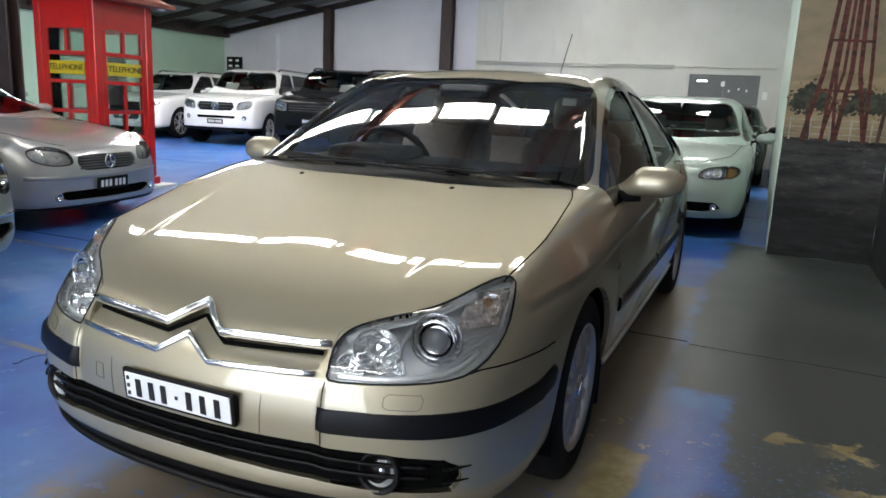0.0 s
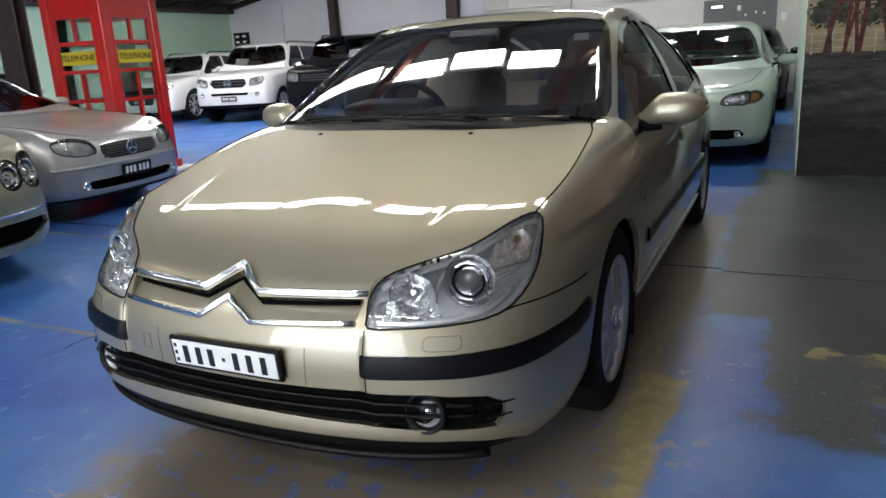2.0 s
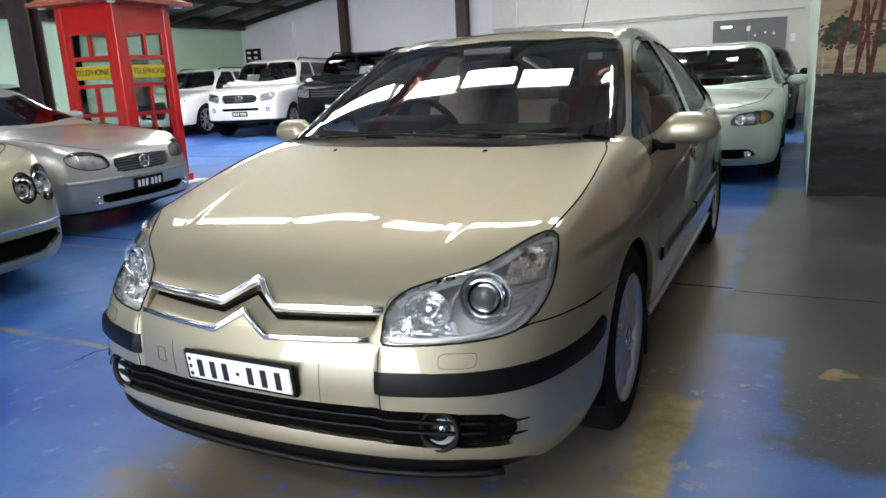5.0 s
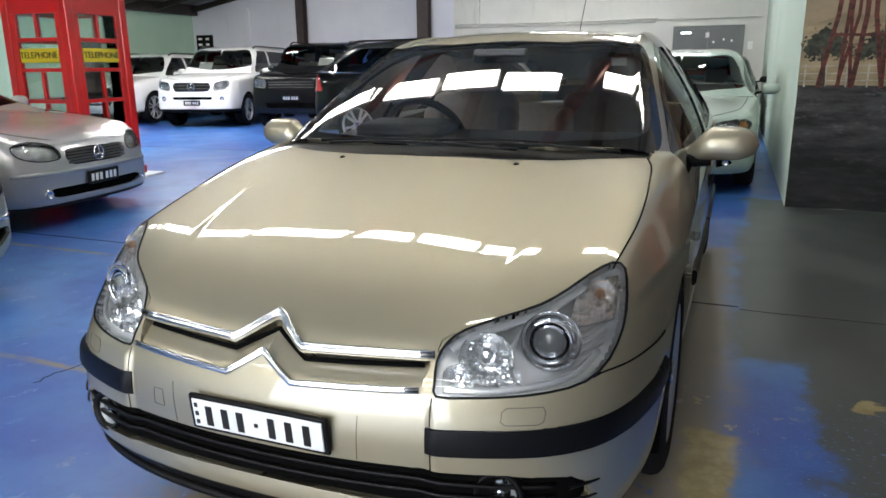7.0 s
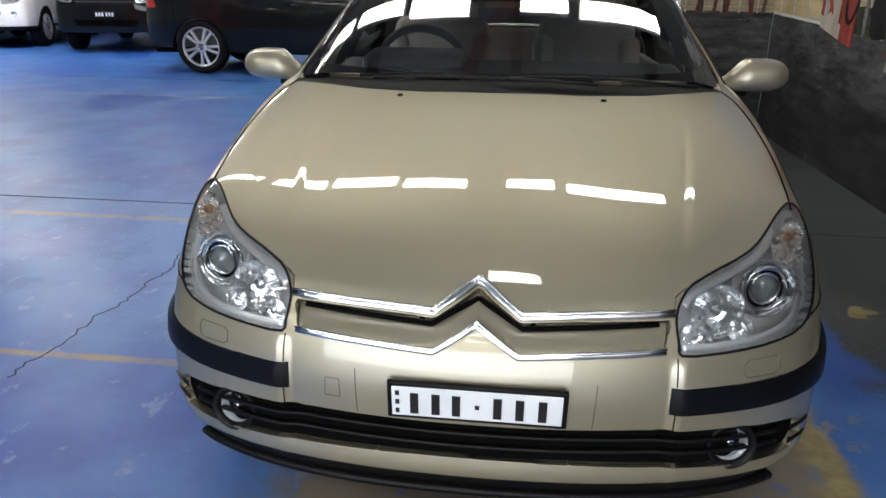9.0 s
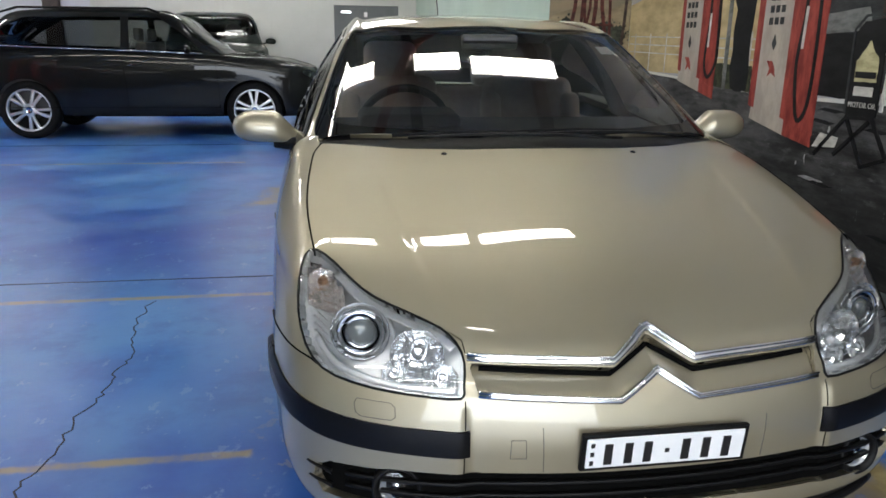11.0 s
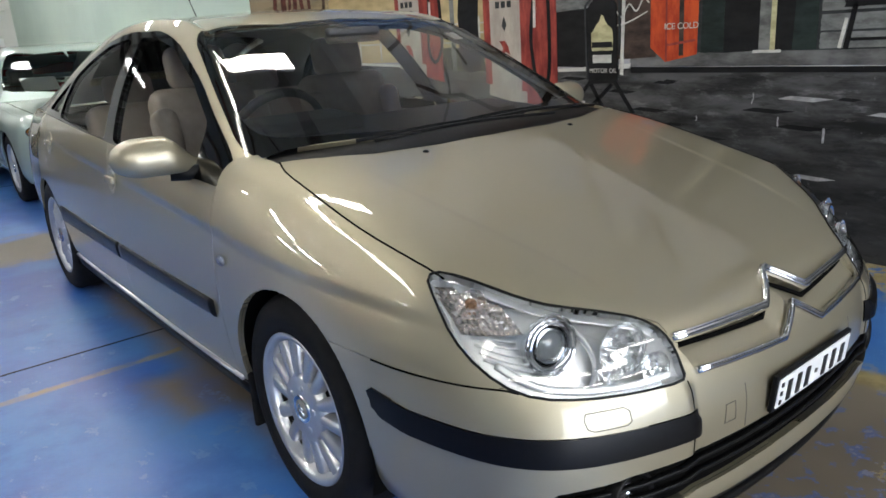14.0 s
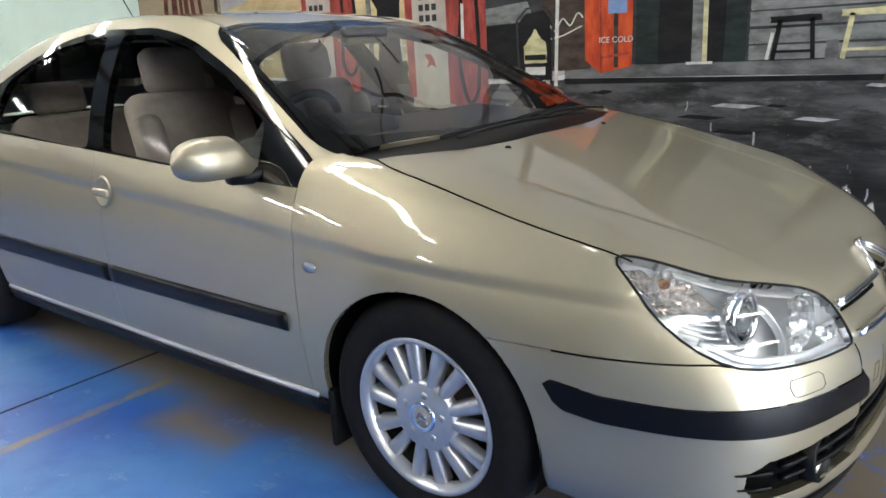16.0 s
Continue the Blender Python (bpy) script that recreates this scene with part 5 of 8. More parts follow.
# plinth edges, washer covers and the towing cover
FAINT = material("shaded_joint", (0.10, 0.09, 0.07), 0.6)
for s in (1, -1):
    seam("plinth_edge", [(s * 0.250, 0.497), (s * 0.246, 0.396)], 0.002, FAINT, bumper)
    q = [(s * 0.560, 0.533), (s * 0.628, 0.531), (s * 0.634, 0.520), (s * 0.632, 0.503), (s * 0.622, 0.497), (s * 0.560, 0.499), (s * 0.551, 0.506), (s * 0.551, 0.526)]
    seam("washer_cover_edge", q, 0.0016, FAINT, bumper, True)
seam("towing_cover_edge", [(-0.315, 0.470), (-0.285, 0.470), (-0.283, 0.428), (-0.317, 0.428)], 0.0016, FAINT, bumper, True)
# headlamps: chrome-lined bowl, projector, reflectors, clear lens
def lamp_point(x, z, depth):
    p, m = on_body(x, z)
    return p - np.array([m[0] * 0.5, m[1], m[2] * 0.4]) * depth


AMBER = material("amber_indicator", (0.62, 0.36, 0.22), 0.22, 0.5, 0.5, 120.0, 0.4, 0.5)
AMBER_CELLS = material("amber_tinted_reflector", (0.88, 0.81, 0.77), 0.2, 0.85, 0.3, 90.0, 0.35)
for s in (1, -1):
    lamp = new("headlamp")
    lamp.parent = car
    front.make("lamp_bowl", LAMP_BOWL, lamp, ["lamp"], side=s, lift=-0.065, skirt=0.0, gap=0.0, bevel=0.035, label="bright silver lamp bowl")
    wall_ob = front.make("lamp_surround", LAMP_BOWL, lamp, ["lamp"], side=s, lift=-0.003, skirt=0.03, gap=0.002, label="lamp housing rim")
    front.make("lens", LENS, lamp, ["lamp"], side=s, lift=0.002, skirt=0.0, gap=0.0035, label="clear lamp lens")
    seal = front.make("lamp_seal", BLACK_PLASTIC, lamp, ["lamp"], side=s, lift=-0.001, skirt=0.012, gap=0.0, label="black lamp seal")
    n_top = len(front.piece("lamp", side=s, skirt=0.0)[1])
    for ob in (wall_ob, seal):
        # only the turned-in rim of these two
        bm = bmesh.new()
        bm.from_mesh(ob.data)
        bm.faces.ensure_lookup_table()
        bmesh.ops.delete(bm, geom=[f for f in bm.faces if f.index < n_top], context="FACES")
        bm.to_mesh(ob.data)
        bm.free()

    def cup(name, x, z, r, depth, mat, label, profile):
        c = lamp_point(s * x, z, depth)
        bm = lathe_bm([(r * a, r * b) for a, b in profile], "z", 18 if mat is FACET else 36)
        ob = part(name, bm, mat, lamp, label, mat is not FACET)
        ob.matrix_world = Matrix.Translation(c) @ Vector((s * 0.22, -1, 0.10)).to_track_quat("Z", "Y").to_matrix().to_4x4()
        return ob

    cup("projector_bowl", 0.622, 0.648, 0.068, 0.052, FACET, "bright bowl round the projector", [(1.0, 0.28), (0.95, 0.22), (0.85, 0.05), (0.72, -0.05)])
    cup("projector_ring", 0.620, 0.646, 0.053, 0.040, CHROME, "chrome projector ring", [(1.0, 0.0), (0.98, 0.30), (0.86, 0.34), (0.80, 0.18), (0.74, -0.2)])
    cup("projector_shroud", 0.620, 0.646, 0.044, 0.040, DARK, "dark projector shroud", [(1.0, 0.1), (0.85, 0.0), (0.8, 0.1)])
    cup("projector_trim", 0.620, 0.646, 0.036, 0.038, CHROME, "chrome projector trim", [(1.05, 0.0), (1.0, 0.3), (0.86, 0.34), (0.8, 0.1)])
    cup("projector_lens", 0.620, 0.646, 0.031, 0.036, material("projector_glass", (0.25, 0.27, 0.28), 0.05, 0.3, 1.0), "glass projector lens", [(1.0, 0.0), (0.92, 0.3), (0.7, 0.52), (0.4, 0.66), (0.01, 0.72)])
    bowl = [(1.0, 0.25), (0.97, 0.22), (0.90, 0.05), (0.78, -0.12), (0.62, -0.28), (0.44, -0.38), (0.32, -0.42), (0.3, -0.1), (0.22, 0.1), (0.01, 0.14)]
    cup("main_beam_reflector", 0.500, 0.622, 0.060, 0.034, FACET, "faceted bright reflector", bowl)
    cup("side_lamp_reflector", 0.452, 0.582, 0.036, 0.028, FACET, "faceted bright reflector", bowl)
    cup("side_lamp_reflector", 0.552, 0.586, 0.028, 0.030, FACET, "faceted bright reflector", bowl)
    # indicator: fluted pocket with an amber bulb near the tip
    cup("indicator_reflector", 0.700, 0.722, 0.034, 0.030, FACET, "bright indicator reflector", bowl)
    cup("indicator_bulb", 0.700, 0.722, 0.011, 0.020, AMBER, "pale amber indicator bulb", [(1.0, -0.6), (1.0, 0.4), (0.7, 0.9), (0.01, 1.1)])
    # cells of the pocket's pressed reflector, each a small pyramid
    verts, faces = [], []
    for i in range(11):
        for j in range(8):
            x, z = 0.655 + 0.0085 * i, 0.672 + 0.0105 * j
            if z > 0.700 + 0.62 * (x - 0.63) or x > 0.742 - 0.10 * max(0.0, z - 0.72):
                continue
            c = [lamp_point(s * (x + a * 0.0042), z + b * 0.0052, 0.030) for a, b in ((-1, -1), (1, -1), (1, 1), (-1, 1))]
            top = lamp_point(s * (x + 0.001 * math.sin(7 * i + 3 * j)), z + 0.001 * math.cos(5 * i + 2 * j), 0.023)
            k = len(verts)
            verts += [*c, top]
            faces += [(k + q, k + (q + 1) % 4, k + 4) for q in range(4)]
    cells = mesh_object("indicator_cells", verts, faces, AMBER_CELLS, lamp, smooth=False)
    cells["label"] = "pressed reflector cells with a faint amber tint"
    # upright divider between the reflectors and the projector, and a step along the lower edge
    p, m = nose_line([(s * x, z) for x, z in ((0.556, 0.690), (0.552, 0.650), (0.560, 0.610), (0.590, 0.572))], 5, -0.034, True)
    bar("lamp_divider", p, 0.010, 0.020, LAMP_BOWL, lamp, m, label="bright silver divider")
    p, m = nose_line([(s * x, z) for x, z in ((0.425, 0.566), (0.50, 0.563), (0.60, 0.568), (0.68, 0.582), (0.725, 0.620))], 5, -0.022, True)
    bar("lamp_step", p, 0.016, 0.012, LAMP_BOWL, lamp, m, label="bright silver lower step")
    for k in range(5):
        p, m = nose_line([(s * x, z + 0.013 * k) for x, z in ((0.672, 0.610), (0.705, 0.615), (0.738, 0.628))], 4, -0.030, True)
        bar("reflector_rib", p, 0.006, 0.008, LAMP_BOWL, lamp, m, label="bright reflector rib")
    # bright brow along the upper edge
    p, m = nose_line([(s * x, z) for x, z in ((0.425, 0.640), (0.45, 0.658), (0.51, 0.676), (0.58, 0.694), (0.625, 0.714), (0.665, 0.740))], 5, -0.012, True)
    bar("lamp_brow", p, 0.020, 0.006, LAMP_BOWL, lamp, m, label="silver brow strip")

# black seal line round each lamp
for s in (1, -1):
    ring_pts = [on_body(s * x, z) for x, z in LAMP[::2]]
    bar("lamp_outline", [q + m * 0.001 for q, m in ring_pts], 0.0055, 0.003, BLACK_PLASTIC, car, [m for q, m in ring_pts], closed=True, label="black rubber line round the lamp")

# bonnet washers
for s in (1, -1):
    bm = lathe_bm([(0.010, -0.004), (0.010, 0.004), (0.006, 0.008), (0.001, 0.009)], "z", 16, (s * 0.315, 0.055, 0.9165))
    part("washer_jet", bm, BLACK_PLASTIC, car, "black washer jet")


def side_at(y, z, s):
    """The place and normal of the lower side at y, z."""
    q, n = FLANK.find(1, 2, y, z)
    n = n if n[0] > 0 else -n
    return np.array([s * q[0], y, z]), np.array([s * n[0], n[1], n[2]])


def side_strip(name, y0, y1, z0, z1, s, mat, parent, lift=0.012, label="", tip=0.0):
    """A proud strip on the side between two heights."""
    ys = np.linspace(y0, y1, 30)
    sec = [(0.0, 0.0), (0.05, 0.7), (0.2, 1.0), (0.5, 1.08), (0.8, 1.0), (0.95, 0.7), (1.0, 0.0)]
    verts, faces = [], []
    for i, y in enumerate(ys):
        a, n = side_at(y, (z0(y) + z1(y)) / 2, s)
        for f, h in sec:
            q, m = side_at(y + tip * (0.5 - f) * (i == 0), z0(y) + (z1(y) - z0(y)) * f, s)
            verts.append(q + m * (lift * h - 0.002))
    k = len(sec)
    for i in range(len(ys) - 1):
        for j in range(k - 1):
            q = (i * k + j, (i + 1) * k + j, (i + 1) * k + j + 1, i * k + j + 1)
            faces.append(q if s < 0 else q[::-1])
    faces += [tuple(range(k)), tuple(range((len(ys) - 1) * k, len(ys) * k))[::-1]]
    ob = mesh_object(name, verts, faces, mat, parent)
    if label:
        ob["label"] = label
    return ob


for s in (1, -1):
    low, high = (lambda y: 0.461 - 0.003 * y), (lambda y: 0.512 + 0.009 * y)
    side_strip("door_moulding", 0.452, 1.385, low, high, s, STRIP_BLACK, car, label="black door moulding")
    side_strip("door_moulding", 1.40, 2.40, low, high, s, STRIP_BLACK, car, label="black door moulding")
    side_strip("sill_trim", 0.385, 2.40, lambda y: 0.262, lambda y: 0.277, s, ALLOY, car, 0.012, "bright sill trim")
    side_strip("sill_skirt", 0.36, 2.42, lambda y: 0.203, lambda y: 0.256, s, BLACK_PLASTIC, car, 0.014, "black sill skirt")
    # side repeater
    p, m = side_at(0.334, 0.666, s)
    rep = part("side_repeater", lathe_bm([(0.021, -0.002), (0.020, 0.005), (0.014, 0.010), (0.001, 0.012)], "x", 24), LENS, car, "clear round repeater lens")
    rep.matrix_world = Matrix.Translation(p) @ Matrix.Diagonal((s, 1.2, 0.8, 1))
    back = part("repeater_back", lathe_bm([(0.020, 0.0), (0.010, 0.004), (0.001, 0.005)], "x", 20), LAMP_BOWL, car, "bright repeater reflector")
    back.matrix_world = Matrix.Translation(p) @ Matrix.Diagonal((s, 1.2, 0.8, 1))
    # door handles: a round dish with a pull across it
    for y, z in ((1.365, 0.785), (2.47, 0.845)):
        p, m = side_at(y, z, s)
        handle = new("door_handle")
        handle.parent = car
        handle.matrix_world = Matrix.Translation(p) @ Vector(m).to_track_quat("Z", "Y").to_matrix().to_4x4() @ Matrix.Diagonal((1, 1, 1, 1))
        part("dish", lathe_bm([(0.056, -0.001), (0.052, 0.004), (0.044, 0.003), (0.034, -0.001), (0.001, -0.003)], "z", 36), CHAMPAGNE, handle, "champagne handle dish")
        part("pull", box_bm((-0.050, -0.016, 0.002), (0.050, 0.012, 0.016), 0.007, 3), CHAMPAGNE, handle, "champagne pull")
    # mirror: shell, glass and black stalk
    mirror = new("door_mirror")
    mirror.parent = car
    bm = bmesh.new()
    rings = []
    for f in np.linspace(0, 1, 22):
        # from the neck at the door to the rounded outer end
        round_end = math.sqrt(max(0.0, 1 - (max(0.0, f - 0.62) / 0.38) ** 2.3))
        grow = min(1.0, f / 0.42)
        grow = grow * grow * (3 - 2 * grow)
        hz, hy = (0.027 + 0.036 * grow) * round_end + 0.0008, (0.030 + 0.046 * grow) * round_end + 0.0008
        cx, cy, cz = 0.775 + 0.262 * f, 0.610 + 0.020 * f, 0.898 + 0.043 * grow + 0.004 * f
        ring_ = []
        for k in range(28):
            a = 2 * math.pi * k / 28
            c, d = math.cos(a), math.sin(a)
            e = 0.72 if d < 0 else 0.95
            y_ = math.copysign(abs(c) ** 0.85, c) * hy * (1.0 if c < 0 else 0.42)
            ring_.append(bm.verts.new((s * cx, cy + y_, cz + math.copysign(abs(d) ** e, d) * hz * (1.0 if d > 0 else 0.86))))
        rings.append(ring_)
    for a, b in zip(rings, rings[1:]):
        for k in range(28):
            bm.faces.new((a[k], a[(k + 1) % 28], b[(k + 1) % 28], b[k]))
    bm.faces.new(rings[0])
    bm.faces.new(rings[-1][::-1])
    bmesh.ops.recalc_face_normals(bm, faces=bm.faces[:])
    part("shell", bm, CHAMPAGNE, mirror, "champagne mirror shell")
    gl = part("mirror_glass", lathe_bm([(0.001, 0.0), (0.96, 0.0), (1.0, -0.05)], "y", 32), MIRROR_SILVER, mirror, "silvered mirror glass")
    gl.matrix_world = Matrix.Translation((s * 0.930, 0.661, 0.944)) @ Matrix.Diagonal((0.080, 0.06, 0.047, 1))
    p = [(s * 0.735, 0.555, 0.905), (s * 0.775, 0.580, 0.893), (s * 0.815, 0.600, 0.886), (s * 0.87, 0.618, 0.890)]
    bar("stalk", p, 0.080, 0.046, BLACK_PLASTIC, mirror, label="black mirror stalk")
    # mud flap
    bm = box_bm((0.70, 0.325, 0.12), (0.835, 0.345, 0.30), 0.008)
    part("mud_flap", bm, RUBBER, car, "black rubber mud flap", False).matrix_world = Matrix.Diagonal((s, 1, 1, 1))


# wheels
# near-black barrel: the shade behind the spokes is put into its colour
BARREL = material("shaded_rim_barrel", (0.020, 0.019, 0.018), 0.6, 0.0, 0.0, 30.0, 0.3, shine=0.15)
def wheel_bm_spokes(n_pairs, r_hub, r_rim, x_face, dish=0.03, w0=0.020, w1=0.030, gap=0.36):
    """Paired spokes from hub to rim, each a tapered bar of rounded section."""
    bm = bmesh.new()
    for k in range(n_pairs):
        for d in (-1, 1):
            t0 = 2 * math.pi * (k + d * gap * 0.5) / n_pairs
            rows = []
            for f in np.linspace(0, 1, 5):
                r = r_hub + (r_rim - r_hub) * f
                w = w0 + (w1 - w0) * f
                x = x_face - dish * math.sin(f * math.pi * 0.5) * 0.3 + 0.004 * math.sin(f * math.pi)
                ca, sa = math.cos(t0), math.sin(t0)
                row = []
                for yy, xx in ((-0.5, -0.030), (-0.5, -0.004), (-0.28, 0.004), (0.28, 0.004), (0.5, -0.004), (0.5, -0.030)):
                    row.append(bm.verts.new((x + xx, r * ca - yy * w * sa, r * sa + yy * w * ca)))
                rows.append(row)
            for a, b in zip(rows, rows[1:]):
                for i in range(5):
                    bm.faces.new((a[i], a[i + 1], b[i + 1], b[i]))
    bmesh.ops.recalc_face_normals(bm, faces=bm.faces[:])
    return bm


def wheel(parent, r_tyre, r_rim, width, alloy, pairs, name="wheel", cap=0.036, gap=0.36, w0=0.019, w1=0.025, spoke_hub=0.07, chevron=False):
    """A wheel that faces +x, its centre plane at x = 0."""
    wh = new(name)
    wh.parent = parent
    h = width / 2
    tyre = part("tyre", lathe_bm([(r_rim - 0.01, h * 0.75), (r_rim + 0.008, h * 0.93), (r_rim + (r_tyre - r_rim) * 0.45, h * 1.0), (r_tyre - 0.028, h * 0.93), (r_tyre - 0.009, h * 0.80), (r_tyre, h * 0.6), (r_tyre, 0.0),
                                  (r_tyre, -h * 0.6), (r_tyre - 0.02, -h * 0.9), (r_rim + 0.03, -h), (r_rim - 0.01, -h * 0.8)], "x", 72), RUBBER, wh, "black rubber tyre")
    part("rim", lathe_bm([(r_rim - 0.004, h * 0.80), (r_rim + 0.006, h * 0.90), (r_rim + 0.002, h * 0.94), (r_rim - 0.012, h * 0.88), (r_rim - 0.018, h * 0.74), (r_rim - 0.021, h * 0.60)], "x", 72), alloy, wh, "silver alloy rim")
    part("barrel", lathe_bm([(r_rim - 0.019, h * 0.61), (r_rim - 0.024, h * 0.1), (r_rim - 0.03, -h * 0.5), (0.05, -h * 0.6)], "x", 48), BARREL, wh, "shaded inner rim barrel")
    part("spokes", wheel_bm_spokes(pairs, spoke_hub * 0.7, r_rim - 0.008, h * 0.80, 0.03, w0, w1, gap), alloy, wh, "silver alloy spokes")
    part("hub", lathe_bm([(spoke_hub + 0.012, h * 0.55), (spoke_hub + 0.008, h * 0.80), (spoke_hub, h * 0.84), (cap + 0.006, h * 0.86)], "x", 48), alloy, wh, "silver alloy hub")
    part("cap", lathe_bm([(cap + 0.006, h * 0.85), (cap + 0.004, h * 0.92), (cap, h * 0.90), (0.001, h * 0.89)], "x", 36), CHROME, wh, "chrome centre cap")
    if chevron:
        part("cap_face", lathe_bm([(cap - 0.006, h * 0.895), (cap - 0.008, h * 0.91), (0.001, h * 0.915)], "x", 36), TRIM_GREY, wh, "grey cap face")
        for dz in (-0.006, 0.008):
            bar("cap_chevron", [(h * 0.93, -0.017, dz - 0.008), (h * 0.93, 0.0, dz + 0.006), (h * 0.93, 0.017, dz - 0.008)], 0.005, 0.004, CHROME, wh, [(1, 0, 0)] * 3, label="small bright chevron")
        for k in range(5):
            a = 2 * math.pi * k / 5
            part("wheel_bolt", lathe_bm([(0.010, h * 0.80), (0.010, h * 0.865), (0.001, h * 0.87)], "x", 10, (0, 0.060 * math.cos(a), 0.060 * math.sin(a))), ALLOY, wh)
    # disc darkened too, so the gaps between the spokes read dark
    part("brake_disc", lathe_bm([(0.14, h * 0.05), (0.14, h * 0.12), (0.06, h * 0.12), (0.05, h * 0.3), (0.001, h * 0.3)], "x", 48), material("brake_steel", (0.05, 0.046, 0.042), 0.5, 0.6, 0.0, 20.0, 0.3), wh, "worn steel brake disc, darkened for shade behind the spokes")
    return wh


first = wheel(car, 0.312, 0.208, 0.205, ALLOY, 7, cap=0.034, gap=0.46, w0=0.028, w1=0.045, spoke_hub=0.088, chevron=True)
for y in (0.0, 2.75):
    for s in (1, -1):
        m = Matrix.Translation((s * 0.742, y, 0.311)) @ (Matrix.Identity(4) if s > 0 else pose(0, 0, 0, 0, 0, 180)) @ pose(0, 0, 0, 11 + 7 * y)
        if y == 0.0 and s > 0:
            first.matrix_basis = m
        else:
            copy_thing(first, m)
# dark wheel housings
for y in (0.0, 2.75):
    for s in (1, -1):
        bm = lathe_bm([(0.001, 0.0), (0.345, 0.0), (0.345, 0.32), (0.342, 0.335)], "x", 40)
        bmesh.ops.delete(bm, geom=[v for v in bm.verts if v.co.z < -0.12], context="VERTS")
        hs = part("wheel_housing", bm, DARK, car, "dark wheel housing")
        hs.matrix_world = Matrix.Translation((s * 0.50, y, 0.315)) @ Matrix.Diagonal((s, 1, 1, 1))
# black underbody sheet and engine bay block, added so no light leaks through joints
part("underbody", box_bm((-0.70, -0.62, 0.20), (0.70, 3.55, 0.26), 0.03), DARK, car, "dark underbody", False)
part("engine_bay_block", box_bm((-0.48, -0.72, 0.24), (0.48, 0.15, 0.58), 0.04), DARK, car, "black block in place of the engine bay, stops light", False)

# wipers
for x0, y0, x1, y1 in ((0.30, 0.115, -0.42, 0.135), (0.62, 0.205, 0.02, 0.150)):
    a, b = np.array((x0, y0, 0.968 - abs(x0) * 0.03)), np.array((x1, y1 + 0.02, 0.968 - abs(x1) * 0.02))
    wip = new("wiper")
    wip.parent = car
    pts = [a + (b - a) * f + np.array((0, 0.0, 0.012 * math.sin(math.pi * f))) for f in np.linspace(0, 1, 9)]
    bar("arm", pts, 0.016, 0.010, BLACK_PLASTIC, wip, label="black wiper arm")
    bar("blade", [q + np.array((-0.05, 0.022, 0.004)) for q in pts[3:]], 0.010, 0.012, RUBBER, wip, label="black wiper blade")
# aerial on the roof
bar("aerial", [(0.01, 2.41, 1.350), (0.01, 2.54, 1.520), (0.01, 2.69, 1.695)], 0.005, 0.005, BLACK_PLASTIC, car, label="thin black roof aerial")
part("aerial_base", box_bm((-0.015, 2.37, 1.338), (0.035, 2.44, 1.366), 0.008), BLACK_PLASTIC, car, "black aerial base", False)


# cabin
def cushion(name, lo, hi, bevel, mat, parent, label, tilt=0.0, seg=4):
    c = [(a + b) / 2 for a, b in zip(lo, hi)]
    bm = box_bm([a - m for a, m in zip(lo, c)], [b - m for b, m in zip(hi, c)], bevel, seg)
    ob = part(name, bm, mat, parent, label)
    ob.matrix_world = Matrix.Translation(c) @ pose(0, 0, 0, tilt, 0, 0)
    return ob


for x in (-0.36, 0.36):
    seat = new("front_seat")
    seat.parent = car
    cushion("seat_cushion", (x - 0.25, 1.00, 0.42), (x + 0.25, 1.50, 0.60), 0.06, SEAT_CLOTH, seat, "beige leather seat cushion", 6)
    cushion("backrest", (x - 0.24, 1.46, 0.52), (x + 0.24, 1.60, 1.10), 0.065, SEAT_CLOTH, seat, "beige leather backrest", -14)
    for d in (-1, 1):
        cushion("bolster", (x + d * 0.21 - 0.05, 1.40, 0.56), (x + d * 0.21 + 0.05, 1.54, 1.02), 0.045, SEAT_CLOTH, seat, "beige leather bolster", -14)
    cushion("headrest", (x - 0.135, 1.565, 1.08), (x + 0.135, 1.665, 1.265), 0.05, SEAT_CLOTH, seat, "beige leather headrest", -10)
bench = new("rear_bench")
bench.parent = car
cushion("seat_cushion", (-0.64, 1.95, 0.42), (0.64, 2.45, 0.58), 0.06, SEAT_CLOTH, bench, "beige leather bench cushion", 5)
cushion("backrest", (-0.64, 2.38, 0.50), (0.64, 2.54, 1.00), 0.06, SEAT_CLOTH, bench, "beige leather bench backrest", -18)
for x in (-0.38, 0.38):
    cushion("headrest", (x - 0.13, 2.55, 0.99), (x + 0.13, 2.64, 1.14), 0.04, SEAT_CLOTH, bench, "beige leather headrest", -15)
dash = new("dashboard")
dash.parent = car
cushion("dash_top", (-0.68, 0.36, 0.84), (0.68, 0.86, 0.945), 0.04, TRIM_DARK, dash, "dark grey dashboard top", 4)
cushion("binnacle", (-0.56, 0.58, 0.93), (-0.16, 0.82, 1.00), 0.035, TRIM_DARK, dash, "dark instrument hood", 4)
cushion("centre_console", (-0.12, 0.78, 0.50), (0.12, 1.30, 0.80), 0.04, TRIM_DARK, dash, "dark centre console", 0)
ring = new("steering_wheel")
ring.parent = car
t = np.linspace(0, 2 * math.pi, 40, endpoint=False)
bar("wheel_rim", [(0.185 * math.cos(a), 0.185 * math.sin(a), 0) for a in t], 0.028, 0.030, TRIM_DARK, ring, closed=True, label="dark leather wheel rim")
